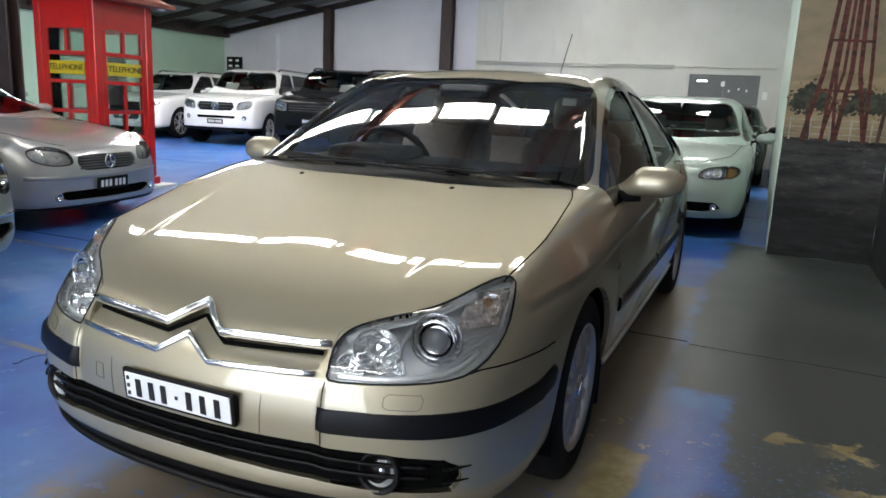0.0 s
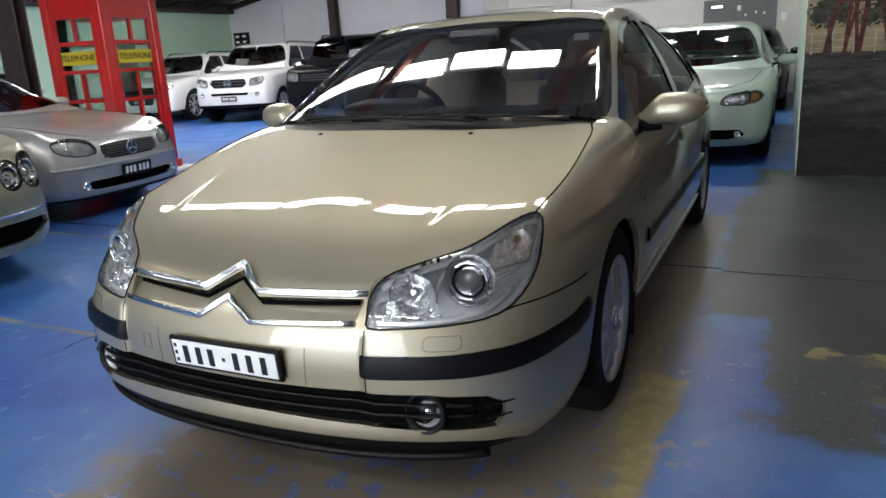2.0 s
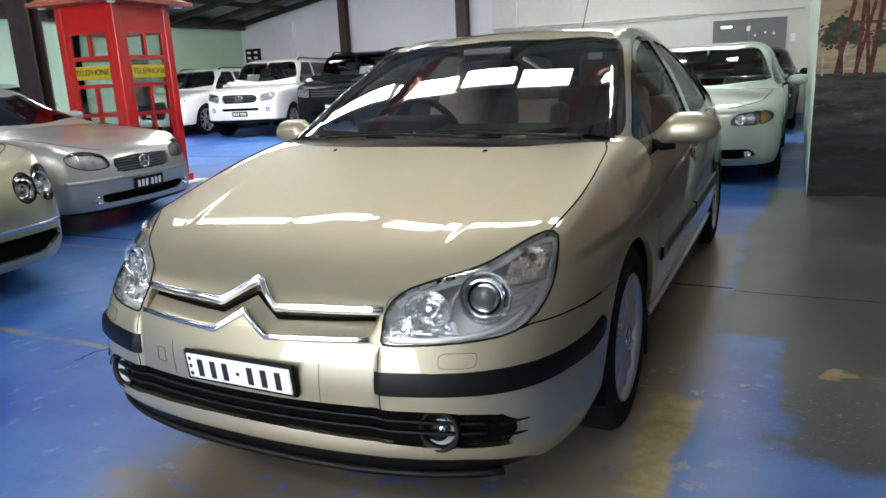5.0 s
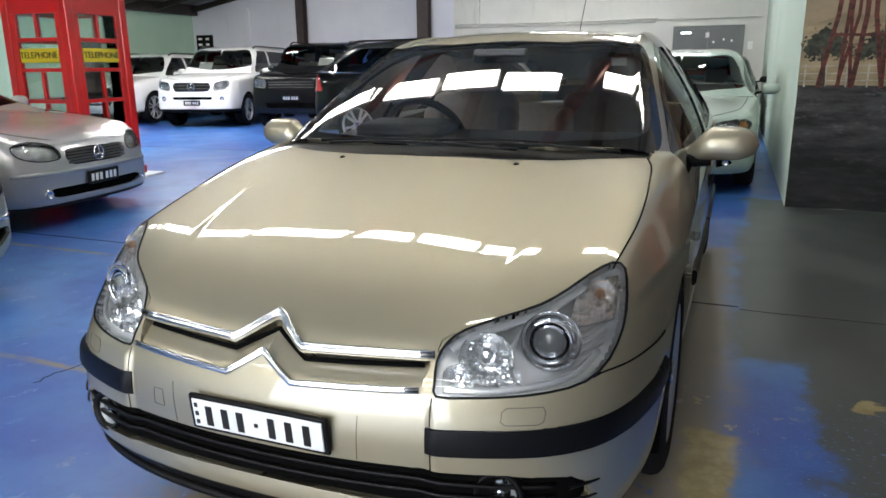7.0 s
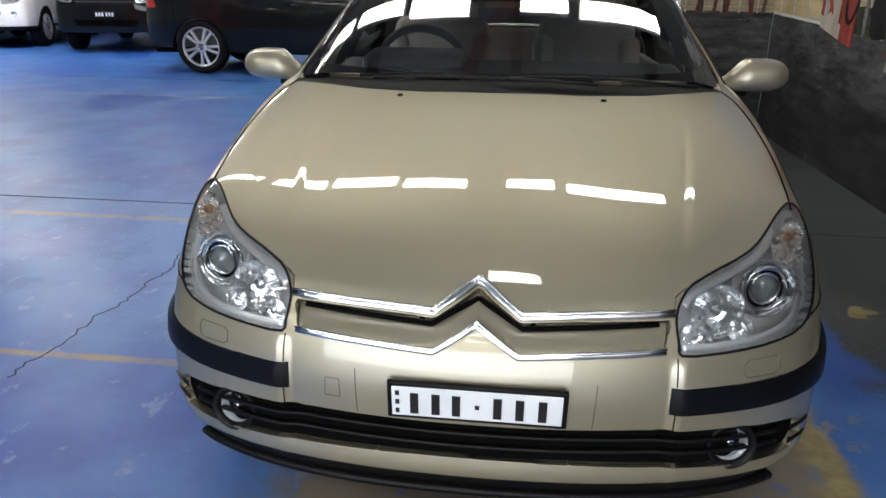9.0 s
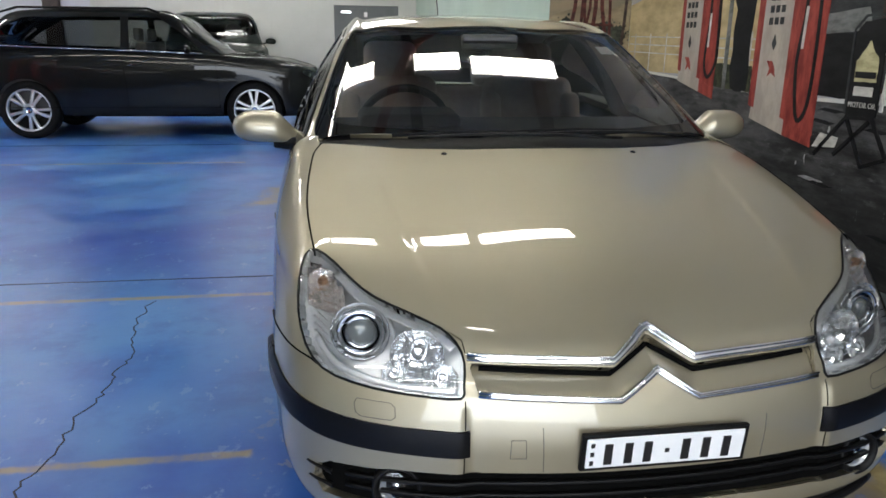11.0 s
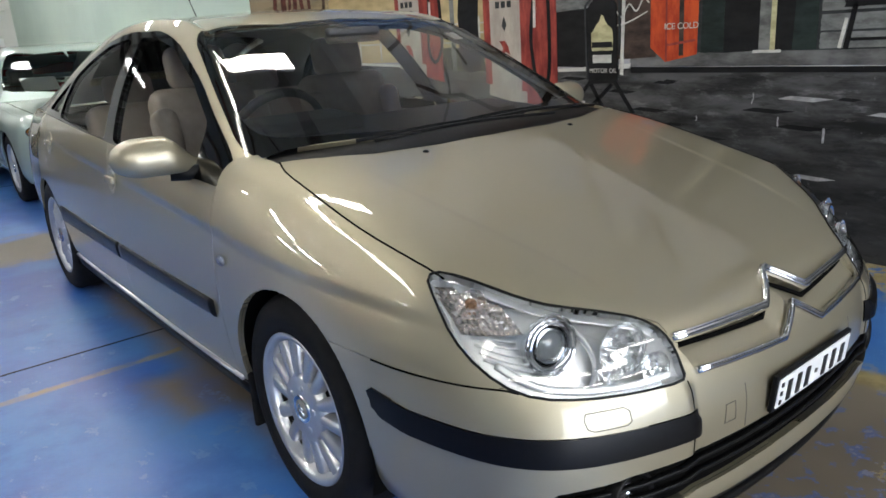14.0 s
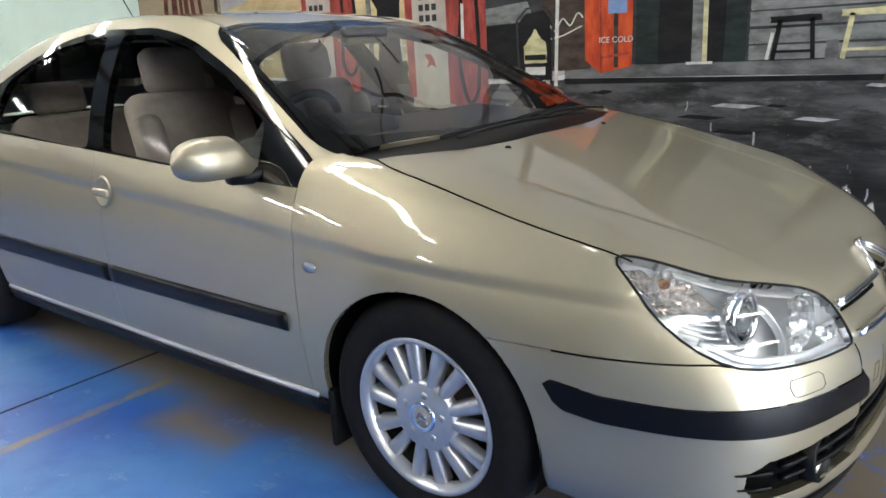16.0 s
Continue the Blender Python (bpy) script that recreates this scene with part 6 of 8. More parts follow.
for a in (0.1, math.pi - 0.1, -math.pi / 2):
    bar("spoke", [(0.03 * math.cos(a), 0.03 * math.sin(a), -0.01), (0.18 * math.cos(a), 0.18 * math.sin(a), 0)], 0.035, 0.012, TRIM_DARK, ring, label="dark wheel spoke")
part("boss", lathe_bm([(0.07, -0.03), (0.065, 0.0), (0.04, 0.015), (0.001, 0.018)], "z", 32), TRIM_DARK, ring, "dark wheel boss")
ring.matrix_world = pose(-0.36, 0.90, 0.915, -62, 0, 0) @ pose(0, 0, 0, 180, 0, 0)
part("rear_view_mirror", box_bm((-0.12, 0.86, 1.235), (0.12, 0.90, 1.295), 0.015, 3), TRIM_DARK, car, "dark interior mirror")
part("cabin_floor", box_bm((-0.72, 0.30, 0.26), (0.72, 2.6, 0.34), 0.02), TRIM_DARK, car, "dark carpet", False)
part("parcel_shelf", box_bm((-0.60, 2.58, 0.88), (0.60, 3.3, 0.92), 0.02), TRIM_GREY, car, "grey parcel shelf", False)
part("bulkhead", box_bm((-0.70, 0.28, 0.26), (0.70, 0.36, 0.90), 0.02), TRIM_DARK, car, "dark bulkhead", False)
for s in (1, -1):
    for y0, y1 in ((0.46, 1.38), (1.46, 2.36)):
        p = part("door_trim", box_bm((0.725, y0, 0.30), (0.775, y1, 0.872), 0.02, 3), TRIM_GREY, car, "beige-grey door trim")
        p.matrix_world = Matrix.Diagonal((s, 1, 1, 1))
# paper disc inside the windscreen
stk = box("permit_sticker", (-0.03, -0.001, -0.03), (0.03, 0.001, 0.03), PAPER, car, label="small white windscreen sticker")
stk.matrix_world = pose(0.50, 0.862, 1.235, -62, 0, 12)
# ---- the other parked cars: bodies lofted from a handful of sizes ----
def ramp(v, pairs):
    return np.interp(v, [a for a, b in pairs], [b for a, b in pairs])


class Shape:
    """Sizes of a car whose front axle stands at y = 0: half width w, nose and tail, wheelbase, heights of lip, bonnet edge, scuttle, belt and roof, and the y of scuttle, roof front, roof end."""

    def __init__(self, w, nose, wb, tail, lip, edge, scuttle, belt, belt_end, roof, y_sc, y_rf, y_re, tail_z, roof_w, fast=True, blunt=1.0):
        self.w, self.nose, self.wb, self.tail, self.lip, self.edge, self.scuttle, self.belt = w, nose, wb, tail, lip, edge, scuttle, belt
        self.belt_end, self.roof, self.y_sc, self.y_rf, self.y_re, self.tail_z, self.roof_w, self.fast, self.blunt = belt_end, roof, y_sc, y_rf, y_re, tail_z, roof_w, fast, blunt

    def body(self):
        ymap = [(-0.93, self.nose), (-0.36, -0.40), (0.0, 0.0), (0.36, min(0.42, self.y_sc + 0.1)), (2.39, self.wb - 0.40), (2.75, self.wb), (3.12, self.wb + 0.38), (3.80, self.tail)]
        zmap = [(0.19, self.lip), (0.46, (self.lip + self.edge) * 0.5 + 0.02), (0.64, self.edge), (0.95, self.scuttle), (1.1, self.scuttle + 0.1)]
        net = np.array(C5_LINES + DECK_LINES)
        out = net.copy()
        out[..., 0] = net[..., 0] * self.w / 0.865
        out[..., 1] = ramp(net[..., 1], ymap)
        out[..., 2] = ramp(net[..., 2], zmap)
        # the belt line of the flanks
        for k, f in ((6, 1.0), (5, 0.72)):
            for i in range(8, 20):
                y = out[k, i, 1]
                b = ramp(y, [(self.y_sc, self.belt), (self.tail, self.belt_end)])
                out[k, i, 2] = b if f == 1.0 else out[4, i, 2] + (b - out[4, i, 2]) * 0.62
        if self.blunt != 1.0:
            # a flatter, more upright nose
            mid = net[:7, :5, 1]
            for k in range(7):
                out[k, :5, 1] = self.nose + (out[k, :5, 1] - self.nose) * self.blunt
        return Loft(out.transpose(1, 0, 2))

    def top(self):
        n = 11
        f = [0, 0.28, 0.64, 1.0]
        ys = [self.y_sc + (self.y_rf - self.y_sc) * t for t in f] + [self.y_rf + (self.y_re - self.y_rf) * t for t in (0.33, 0.66, 1.0)] + [self.y_re + (self.tail - 0.12 - self.y_re) * t for t in (0.3, 0.6, 0.85, 1.0)]
        zs = [self.scuttle + (self.roof - 0.06 - self.scuttle) * t for t in f] + [self.roof, self.roof - 0.005, self.roof - 0.04] + [self.roof - 0.04 + (self.tail_z - self.roof + 0.04) * t for t in (0.24, 0.58, 0.88, 1.0)]
        lines = []
        for k, (wx, lift, back) in enumerate(((1, 0, 1), (0.9, 0.45, 1), (0.68, 0.93, 0.9), (0.40, 0.985, 0.25), (0.0, 1.0, 0.0))):
            row = []
            for i in range(n):
                belt = ramp(ys[i], [(self.y_sc, self.belt), (self.tail, self.belt_end)])
                if k < 3:
                    x = self.w * 0.95 + (self.roof_w - self.w * 0.95) * (0, 0.42, 1.0)[k]
                    if i == 0:
                        x = self.w * (0.95, 0.90, 0.84)[k]
                    if i == 1:
                        x = x + (self.w * 0.84 - x) * 0.5 * (k > 0)
                else:
                    x = self.roof_w * wx * (1.25 if i < 2 else 1.0)
                bow = 0.14 * max(0, 1 - i / 3.0)
                y = ys[i] - bow * (1 - (wx / 0.95) ** 2 if wx < 0.95 else 0)
                z = belt + (zs[i] - belt) * lift if zs[i] > belt else belt + 0.01 * k
                row.append((x, y, z))
            lines.append(row)
        return Loft(np.array(lines).transpose(1, 0, 2), mirror_first=False, mirror_last=False)


def parked_car(name, label, shape, mat, place, heading, lamps, grille, intake, wheel_r, rim_r, alloy, pairs, glass_mat=None, cladding=0.0, badge=None, plate_at=None, chrome_grille=True, windows=2, rails=False, step=0.03,
               paper=None, lower=None, gap=0.36, spoke=(0.020, 0.030), fogs=(), tail_lamps=True, bars=0, lamp_mat=None, belt_chrome=False, mirrors=True, strip=None, cups=None):
    car_ob = new(name)
    tagged(car_ob, label, "car")
    S = shape
    body, top = S.body(), S.top()
    sk = Skin(body, spaced(body, 0, 0, 19, step, [1, 3, 5]), spaced(body, 1, 0, 6, step * 0.8))
    deck = Skin(body, spaced(body, 0, 0, 9, step, [6, 8]), spaced(body, 1, 6, 9, step, [0, 4, 8]))
    roof = Skin(top, spaced(top, 0, 0, 10, step), spaced(top, 1, 0, 4, step * 0.8, [0, 3, 5, 8]))
    r_arch = wheel_r + 0.035
    for y in (0.0, S.wb):
        sk.region("arch", "yz", arch(y, wheel_r - 0.01, r_arch), lambda p, u, v: (u > 5) & (u < 17.5) & (v < 5.9))
    nose = lambda p, u, v: p[:, 1] < -0.25
    for skin in (sk, deck):
        for k, poly in enumerate(lamps):
            skin.region("lamp%d" % k, "xz", curve_pts(poly, 4, True), nose)
        if grille:
            skin.region("grille", "xz", rounded(grille, 0.03), nose)
        if intake:
            skin.region("intake", "xz", rounded(intake, 0.02), nose)
    if cladding:
        sk.region("cladding", "uz", [(-1, 0.0), (3.2, 0.0), (3.2, cladding), (-1, cladding)], lambda p, u, v: v < 4)
    sk.region("rear_lamp", "yz", rounded([(S.tail - 0.34, S.belt_end - 0.28), (S.tail + 0.1, S.belt_end - 0.28), (S.tail + 0.1, S.belt_end - 0.02), (S.tail - 0.22, S.belt_end - 0.02)], 0.04), lambda p, u, v: u > 15)
    # side glass between belt and cantrail
    b0, b1 = S.belt + 0.035, S.roof - 0.11
    yf, yr = S.y_sc + 0.20, S.y_re + (0.30 if S.fast else 0.55)
    ym = S.y_rf + (S.y_re - S.y_rf) * 0.30
    slope = (S.y_rf - S.y_sc) * 0.92
    rear_rise = (S.belt_end - S.belt) * 0.6
    side = lambda p, u, v: v < 2.35
    panes = [[(yf, b0), (yf + slope * 0.55, b0 + (b1 - b0) * 0.62), (yf + slope, b1), (ym - 0.04, b1), (ym - 0.06, b0 + 0.02)]]
    if windows > 1:
        panes.append([(ym + 0.05, b0 + 0.02), (ym + 0.05, b1), (S.y_re - 0.1, b1 - 0.02), (S.y_re + 0.18, b1 - 0.16), (yr - 0.1, b0 + rear_rise + 0.04), (yr - 0.35, b0 + rear_rise + 0.01)])
    if windows > 2:
        panes.append([(yr - 0.02, b0 + rear_rise + 0.05), (S.y_re + 0.26, b1 - 0.15), (S.tail - 0.55, b1 - 0.12), (S.tail - 0.32, b0 + rear_rise + 0.06)])
    for k, pane in enumerate(panes):
        roof.region("pane%d" % k, "yz", rounded(pane, 0.03), side)
    fy = S.y_rf - 0.05
    screen = [(-0.08, S.y_sc - 0.03), (S.w * 0.5, S.y_sc + 0.02), (S.w * 0.81, S.y_sc + 0.15), (S.roof_w * 0.95, fy), (S.roof_w * 0.5, fy - 0.03), (-0.08, fy - 0.06)]
    roof.region("screen", "xy", curve_pts(screen, 3, True)[:-3], lambda p, u, v: (v > 1.5) & (p[:, 1] < S.y_rf + 0.1))
    roof.region("back", "xy", rounded([(-0.08, S.y_re + 0.12), (S.roof_w * 0.82, S.y_re + 0.12), (S.roof_w * 0.9, S.tail - 0.32), (-0.08, S.tail - 0.30)], 0.05), lambda p, u, v: (v > 1.8) & (p[:, 1] > S.y_re))
    for skin in (sk, deck, roof):
        skin.cut()
    dark_names = ["grille", "intake"]
    g = glass_mat or PARKED_GLASS
    shell = sk.make("body", mat, car_ob, [], rest=True, both=True, gap=0.001, skirt=0.02)
    deck.make("bonnet", mat, car_ob, [], rest=True, both=True, gap=0.0, skirt=0.0)
    roof.make("roof", mat, car_ob, [], rest=True, both=True, gap=0.001, skirt=0.015)
    if cladding:
        sk.make("lower_bumper", BLACK_PLASTIC, car_ob, ["cladding"], both=True, lift=0.002, skirt=0.01, label="dark plastic lower bumper")
    for s in (1, -1):
        for k in range(len(lamps)):
            for skin in (sk, deck):
                skin.make("lamp_bowl", (lamp_mat or [LAMP_BOWL] * 4)[k], car_ob, ["lamp%d" % k], side=s, lift=-0.03, skirt=0.0, label="silver headlamp bowl")
                skin.make("lamp_lens", LENS, car_ob, ["lamp%d" % k], side=s, lift=0.003, skirt=0.02, label="clear headlamp lens")
        if tail_lamps:
            sk.make("tail_lamp", TAIL_RED, car_ob, ["rear_lamp"], side=s, lift=0.004, skirt=0.01, label="red tail lamp")
        for k in range(len(panes)):
            roof.make("side_window", g, car_ob, ["pane%d" % k], side=s, lift=-0.003, skirt=0.0, label="dark side glass")
    for skin in (sk, deck):
        skin.make("grille", BLACK_PLASTIC, car_ob, ["grille"], both=True, lift=-0.02, skirt=0.0, label="black radiator grille")
        if intake and min(q[0] for q in intake) > 0:
            for s in (1, -1):
                skin.make("intake", DARK, car_ob, ["intake"], side=s, lift=-0.03, skirt=0.0, label="dark lower intake")
        else:
            skin.make("intake", DARK, car_ob, ["intake"], both=True, lift=-0.03, skirt=0.0, label="dark lower intake")
    roof.make("windscreen", g, car_ob, ["screen"], both=True, lift=-0.003, skirt=0.0, label="windscreen glass")
    roof.make("rear_screen", DARK_GLASS, car_ob, ["back"], both=True, lift=-0.003, skirt=0.0, label="dark rear glass")
    find = Nose(body)
    # lamp outlines and round reflectors inside, panel joints
    for poly in lamps:
        q = np.array(poly)
        lo, hi = q.min(0), q.max(0)
        r = 0.40 * min(hi - lo)
        n_cup = 1 if (hi[0] - lo[0]) < 2.4 * (hi[1] - lo[1]) and len(poly) > 10 else 2
        if len(poly) < 6:
            n_cup = 0
        n_cup = n_cup if cups is None else cups
        for s in (1, -1):
            edge = [find.at(s * x, z) for x, z in curve_pts(poly, 3, True)]
            bar("lamp_outline", [p + n * 0.002 for p, n in edge], 0.008, 0.004, BLACK_PLASTIC, car_ob, [n for p, n in edge], True, label="black line round the lamp")
            for k in range(n_cup):
                f = 0.5 if n_cup == 1 else (0.32, 0.68)[k]
                p, n = find.at(s * (lo[0] + (hi[0] - lo[0]) * f), lo[1] + (hi[1] - lo[1]) * (0.46 + 0.08 * k * (n_cup > 1)))
                cup_ob = part("lamp_reflector", lathe_bm([(r, 0.0), (r * 0.97, 0.012), (r * 0.86, 0.010), (r * 0.7, -0.006), (r * 0.4, -0.014), (r * 0.3, 0.002), (0.001, 0.008)], "z", 24), CHROME, car_ob, "bright round reflector")
                cup_ob.matrix_world = Matrix.Translation(p - n * 0.020) @ Vector((n[0] * 0.6, n[1], n[2] * 0.4)).normalized().to_track_quat("Z", "Y").to_matrix().to_4x4()
    if strip:
        q = [find.at(x, strip[0]) for x in np.linspace(-S.w * 0.90, S.w * 0.90, 41)]
        bar("bumper_strip", [p + n * 0.002 for p, n in q], strip[1], 0.014, strip[2], car_ob, [n for p, n in q], label="strip across the bumper")
    sides = Flank(body)
    for s in (1, -1):
        hood = [body.at(np.array([u]), np.array([6.95]))[0] * [s, 1, 1] for u in np.linspace(2.2, 8.0, 26)]
        bar("bonnet_joint", [p + np.array([0, 0, 0.0015]) for p in hood], 0.006, 0.003, DARK, car_ob)
        for y_seam in [S.y_sc + 0.02, ym, yr - 0.30][:windows + 1]:
            pts = [sides.at(y_seam + 0.10 * max(0.0, z - S.belt + 0.35), z, s) for z in np.linspace(S.lip + 0.14, S.belt - 0.01, 12)]
            bar("door_joint", [p + n * 0.0005 for p, n in pts], 0.006, 0.003, DARK, car_ob, [n for p, n in pts])
        pts = [sides.at(y, S.lip + 0.14, s) for y in np.linspace(S.y_sc + 0.02, yr - 0.30, 14)]
        bar("door_joint", [p + n * 0.0005 for p, n in pts], 0.006, 0.003, DARK, car_ob, [n for p, n in pts])
    if grille and chrome_grille:
        ring = [find.at(x, z) for x, z in rounded(grille, 0.03)]
        ring = [q for q in ring if q[0][0] > 0.005]
        pts = [p + n * 0.004 for p, n in ring]
        nrm = [n for p, n in ring]
        pts = pts + [p * [-1, 1, 1] for p in pts[::-1]]
        nrm = nrm + [n * [-1, 1, 1] for n in nrm[::-1]]
        bar("grille_surround", pts, 0.011, 0.010, CHROME, car_ob, nrm, True, label="chrome grille surround")
    if grille and bars:
        gx, z0, z1 = max(p[0] for p in grille) - 0.02, min(p[1] for p in grille), max(p[1] for p in grille)
        for k in range(bars):
            z = z0 + (z1 - z0) * (k + 1) / (bars + 1)
            q = [find.at(x, z) for x in np.linspace(-gx, gx, 15)]
            bar("grille_bar", [p - n * 0.004 for p, n in q], 0.016, 0.012, TRIM_DARK, car_ob, [n for p, n in q], label="dark grille bar")
    if badge:
        p, n = find.at(0.0, badge[0])
        em = new("badge")
        em.parent = car_ob
        part("ring", lathe_bm([(badge[1], -0.004), (badge[1], 0.006), (badge[1] * 0.86, 0.006), (badge[1] * 0.86, -0.004)], "z", 32), CHROME, em, "chrome ring")
        for k in range(3):
            a = radians(90 + 120 * k)
            bar("badge_arm", [(0, 0, 0.003), (badge[1] * 0.9 * math.cos(a), badge[1] * 0.9 * math.sin(a), 0.003)], badge[1] * 0.22, 0.01, CHROME, em, label="chrome badge arm")
        em.matrix_world = Matrix.Translation(Vector(p) + Vector(n) * 0.006) @ pose(0, 0, 0, 90, 0, 0)
    if plate_at:
        p, n = find.at(0.0, plate_at)
        pl = new("number_plate")
        pl.parent = car_ob
        part("plate", box_bm((-0.186, -0.006, -0.055), (0.186, 0.006, 0.055), 0.003), BLACK_PLASTIC, pl, "dark number plate", False)
        for k in range(6):
            x = -0.135 + 0.05 * k + (0.02 if k > 2 else 0)
            box("plate_bar", (x - 0.015, -0.009, -0.03), (x + 0.015, -0.0055, 0.03), PAPER, pl)
        pl.matrix_world = pose(0, p[1] - 0.012, plate_at, 4)
    for x, z, r in fogs:
        for s in (1, -1):
            p, n = find.at(s * x, z)
            fg = part("fog_lamp", lathe_bm([(r, -0.01), (r, 0.006), (r * 0.8, 0.01), (r * 0.7, 0.0), (0.001, -0.006)], "z", 24), CHROME, car_ob, "round bright lamp")
            fg.matrix_world = Matrix.Translation(Vector(p) + Vector(n) * 0.004) @ Vector(n).to_track_quat("Z", "Y").to_matrix().to_4x4()
    wx = S.w * 0.985
    tw = 0.24 if wheel_r > 0.34 else 0.205
    wh = wheel(car_ob, wheel_r, rim_r, tw, alloy, pairs, gap=gap, w0=spoke[0], w1=spoke[1])
    for y in (0.0, S.wb):
        for s in (1, -1):
            m = Matrix.Translation((s * (wx - tw / 2 - 0.01), y, wheel_r - 0.001)) @ (Matrix.Identity(4) if s > 0 else pose(0, 0, 0, 0, 0, 180)) @ pose(0, 0, 0, 20 + 15 * y)
            if y == 0.0 and s > 0:
                wh.matrix_basis = m
            else:
                copy_thing(wh, m)
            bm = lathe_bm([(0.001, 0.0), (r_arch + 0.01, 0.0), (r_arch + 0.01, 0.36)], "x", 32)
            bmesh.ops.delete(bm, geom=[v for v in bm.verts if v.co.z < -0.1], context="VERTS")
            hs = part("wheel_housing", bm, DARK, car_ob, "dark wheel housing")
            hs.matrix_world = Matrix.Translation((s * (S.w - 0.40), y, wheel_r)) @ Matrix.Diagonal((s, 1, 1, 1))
    # same added black fillers as under the champagne car, against light leaks
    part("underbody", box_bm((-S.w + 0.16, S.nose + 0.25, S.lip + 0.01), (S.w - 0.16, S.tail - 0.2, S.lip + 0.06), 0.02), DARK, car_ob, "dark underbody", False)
    part("engine_bay_block", box_bm((-S.w * 0.55, S.nose + 0.2, S.lip + 0.05), (S.w * 0.55, S.y_sc - 0.15, S.edge - 0.12), 0.03), DARK, car_ob, "black block in place of the engine bay, stops light", False)
    # cabin: dash, seats and lining glimpsed through the glass
    yb = S.y_sc
    part("dashboard", box_bm((-S.w * 0.8, yb + 0.12, S.scuttle - 0.22), (S.w * 0.8, yb + 0.55, S.scuttle - 0.03), 0.04), TRIM_DARK, car_ob, "dark dashboard", False)
    for x in (-0.37, 0.37):
        part("front_seat", box_bm((x - 0.24, S.y_rf + 0.35, S.scuttle - 0.5), (x + 0.24, S.y_rf + 0.50, S.roof - 0.42), 0.05, 3), TRIM_GREY, car_ob, "grey seat back")
        part("headrest", box_bm((x - 0.13, S.y_rf + 0.45, S.roof - 0.41), (x + 0.13, S.y_rf + 0.54, S.roof - 0.24), 0.04, 3), TRIM_GREY, car_ob, "grey headrest")
    for s in (1, -1):
        p = part("door_trim", box_bm((S.w - 0.15, yb + 0.15, S.lip + 0.1), (S.w - 0.11, S.y_re + 0.3, S.belt - 0.02), 0.01), TRIM_DARK, car_ob, "dark door trim", False)
        p.matrix_world = Matrix.Diagonal((s, 1, 1, 1))
        if mirrors:
            bm = bmesh.new()
            bmesh.ops.create_uvsphere(bm, u_segments=20, v_segments=14, radius=1.0)
            for v in bm.verts:
                v.co = (math.copysign(abs(v.co.x) ** 0.8, v.co.x) * 0.10, v.co.y * (0.06 if v.co.y < 0 else 0.025), math.copysign(abs(v.co.z) ** 0.8, v.co.z) * 0.058)
            mi = part("door_mirror", bm, mat, car_ob, "door mirror shell")
            mi.matrix_world = Matrix.Translation((s * (S.w + 0.09), S.y_sc + 0.38, S.belt + 0.075))
            bar("mirror_stalk", [(s * (S.w - 0.06), S.y_sc + 0.40, S.belt + 0.03), (s * (S.w + 0.03), S.y_sc + 0.39, S.belt + 0.05)], 0.06, 0.03, BLACK_PLASTIC, car_ob)
        bar("door_handle", [(s * (S.w + 0.004), ym - 0.22, S.belt - 0.12), (s * (S.w + 0.014), ym - 0.13, S.belt - 0.118), (s * (S.w + 0.004), ym - 0.04, S.belt - 0.116)], 0.02, 0.03, mat, car_ob)
        if rails:
            pts = [(s * (S.roof_w - 0.02), S.y_rf + 0.15, S.roof - 0.05), (s * (S.roof_w - 0.03), S.y_rf + 0.30, S.roof + 0.0), (s * (S.roof_w - 0.03), S.y_re, S.roof - 0.01), (s * (S.roof_w - 0.02), S.y_re + 0.2, S.roof - 0.07)]
            bar("roof_rail", pts, 0.035, 0.03, rails, car_ob, label="roof rail")
        if belt_chrome:
            pts = [(s * (S.w * 0.95 + 0.012), y, ramp(y, [(S.y_sc, S.belt), (S.tail, S.belt_end)]) + 0.02) for y in np.linspace(S.y_sc + 0.2, S.y_re + 0.5, 10)]
            bar("window_trim", pts, 0.018, 0.014, CHROME, car_ob, label="bright window trim")
    if paper:
        pp = box("windscreen_card", (paper[0] - 0.16, -0.004, -0.11), (paper[0] + 0.16, 0.0, 0.11), PAPER, car_ob, label="white card in the windscreen")
        k = 0.32
        pp.matrix_world = Matrix.Translation((0, S.y_sc + (S.y_rf - S.y_sc) * k - 0.05, S.scuttle + (S.roof - S.scuttle) * k - 0.035)) @ pose(0, 0, 0, -math.degrees(math.atan2(S.y_rf - S.y_sc, S.roof - 0.06 - S.scuttle)), 0, 0)
    car_ob.matrix_world = pose(*place, 0, 0, 0, heading)
    return car_ob


class Nose:
    def __init__(self, loft):
        uu, vv = np.meshgrid(np.linspace(0, 5.4, 160), np.linspace(0, 7.5, 160), indexing="ij")
        self.u, self.v, self.loft = uu.ravel(), vv.ravel(), loft
        self.p = loft.at(self.u, self.v)

    def at(self, x, z):
        k = np.argmin((self.p[:, 0] - abs(x)) ** 2 + (self.p[:, 2] - z) ** 2)
        n = self.loft.normal(self.u[k:k + 1], self.v[k:k + 1])[0]
        n = n if n[1] < 0 else -n
        sx = -1 if x < 0 else 1
        return np.array([x, self.p[k, 1], z]), np.array([n[0] * sx, n[1], n[2]])


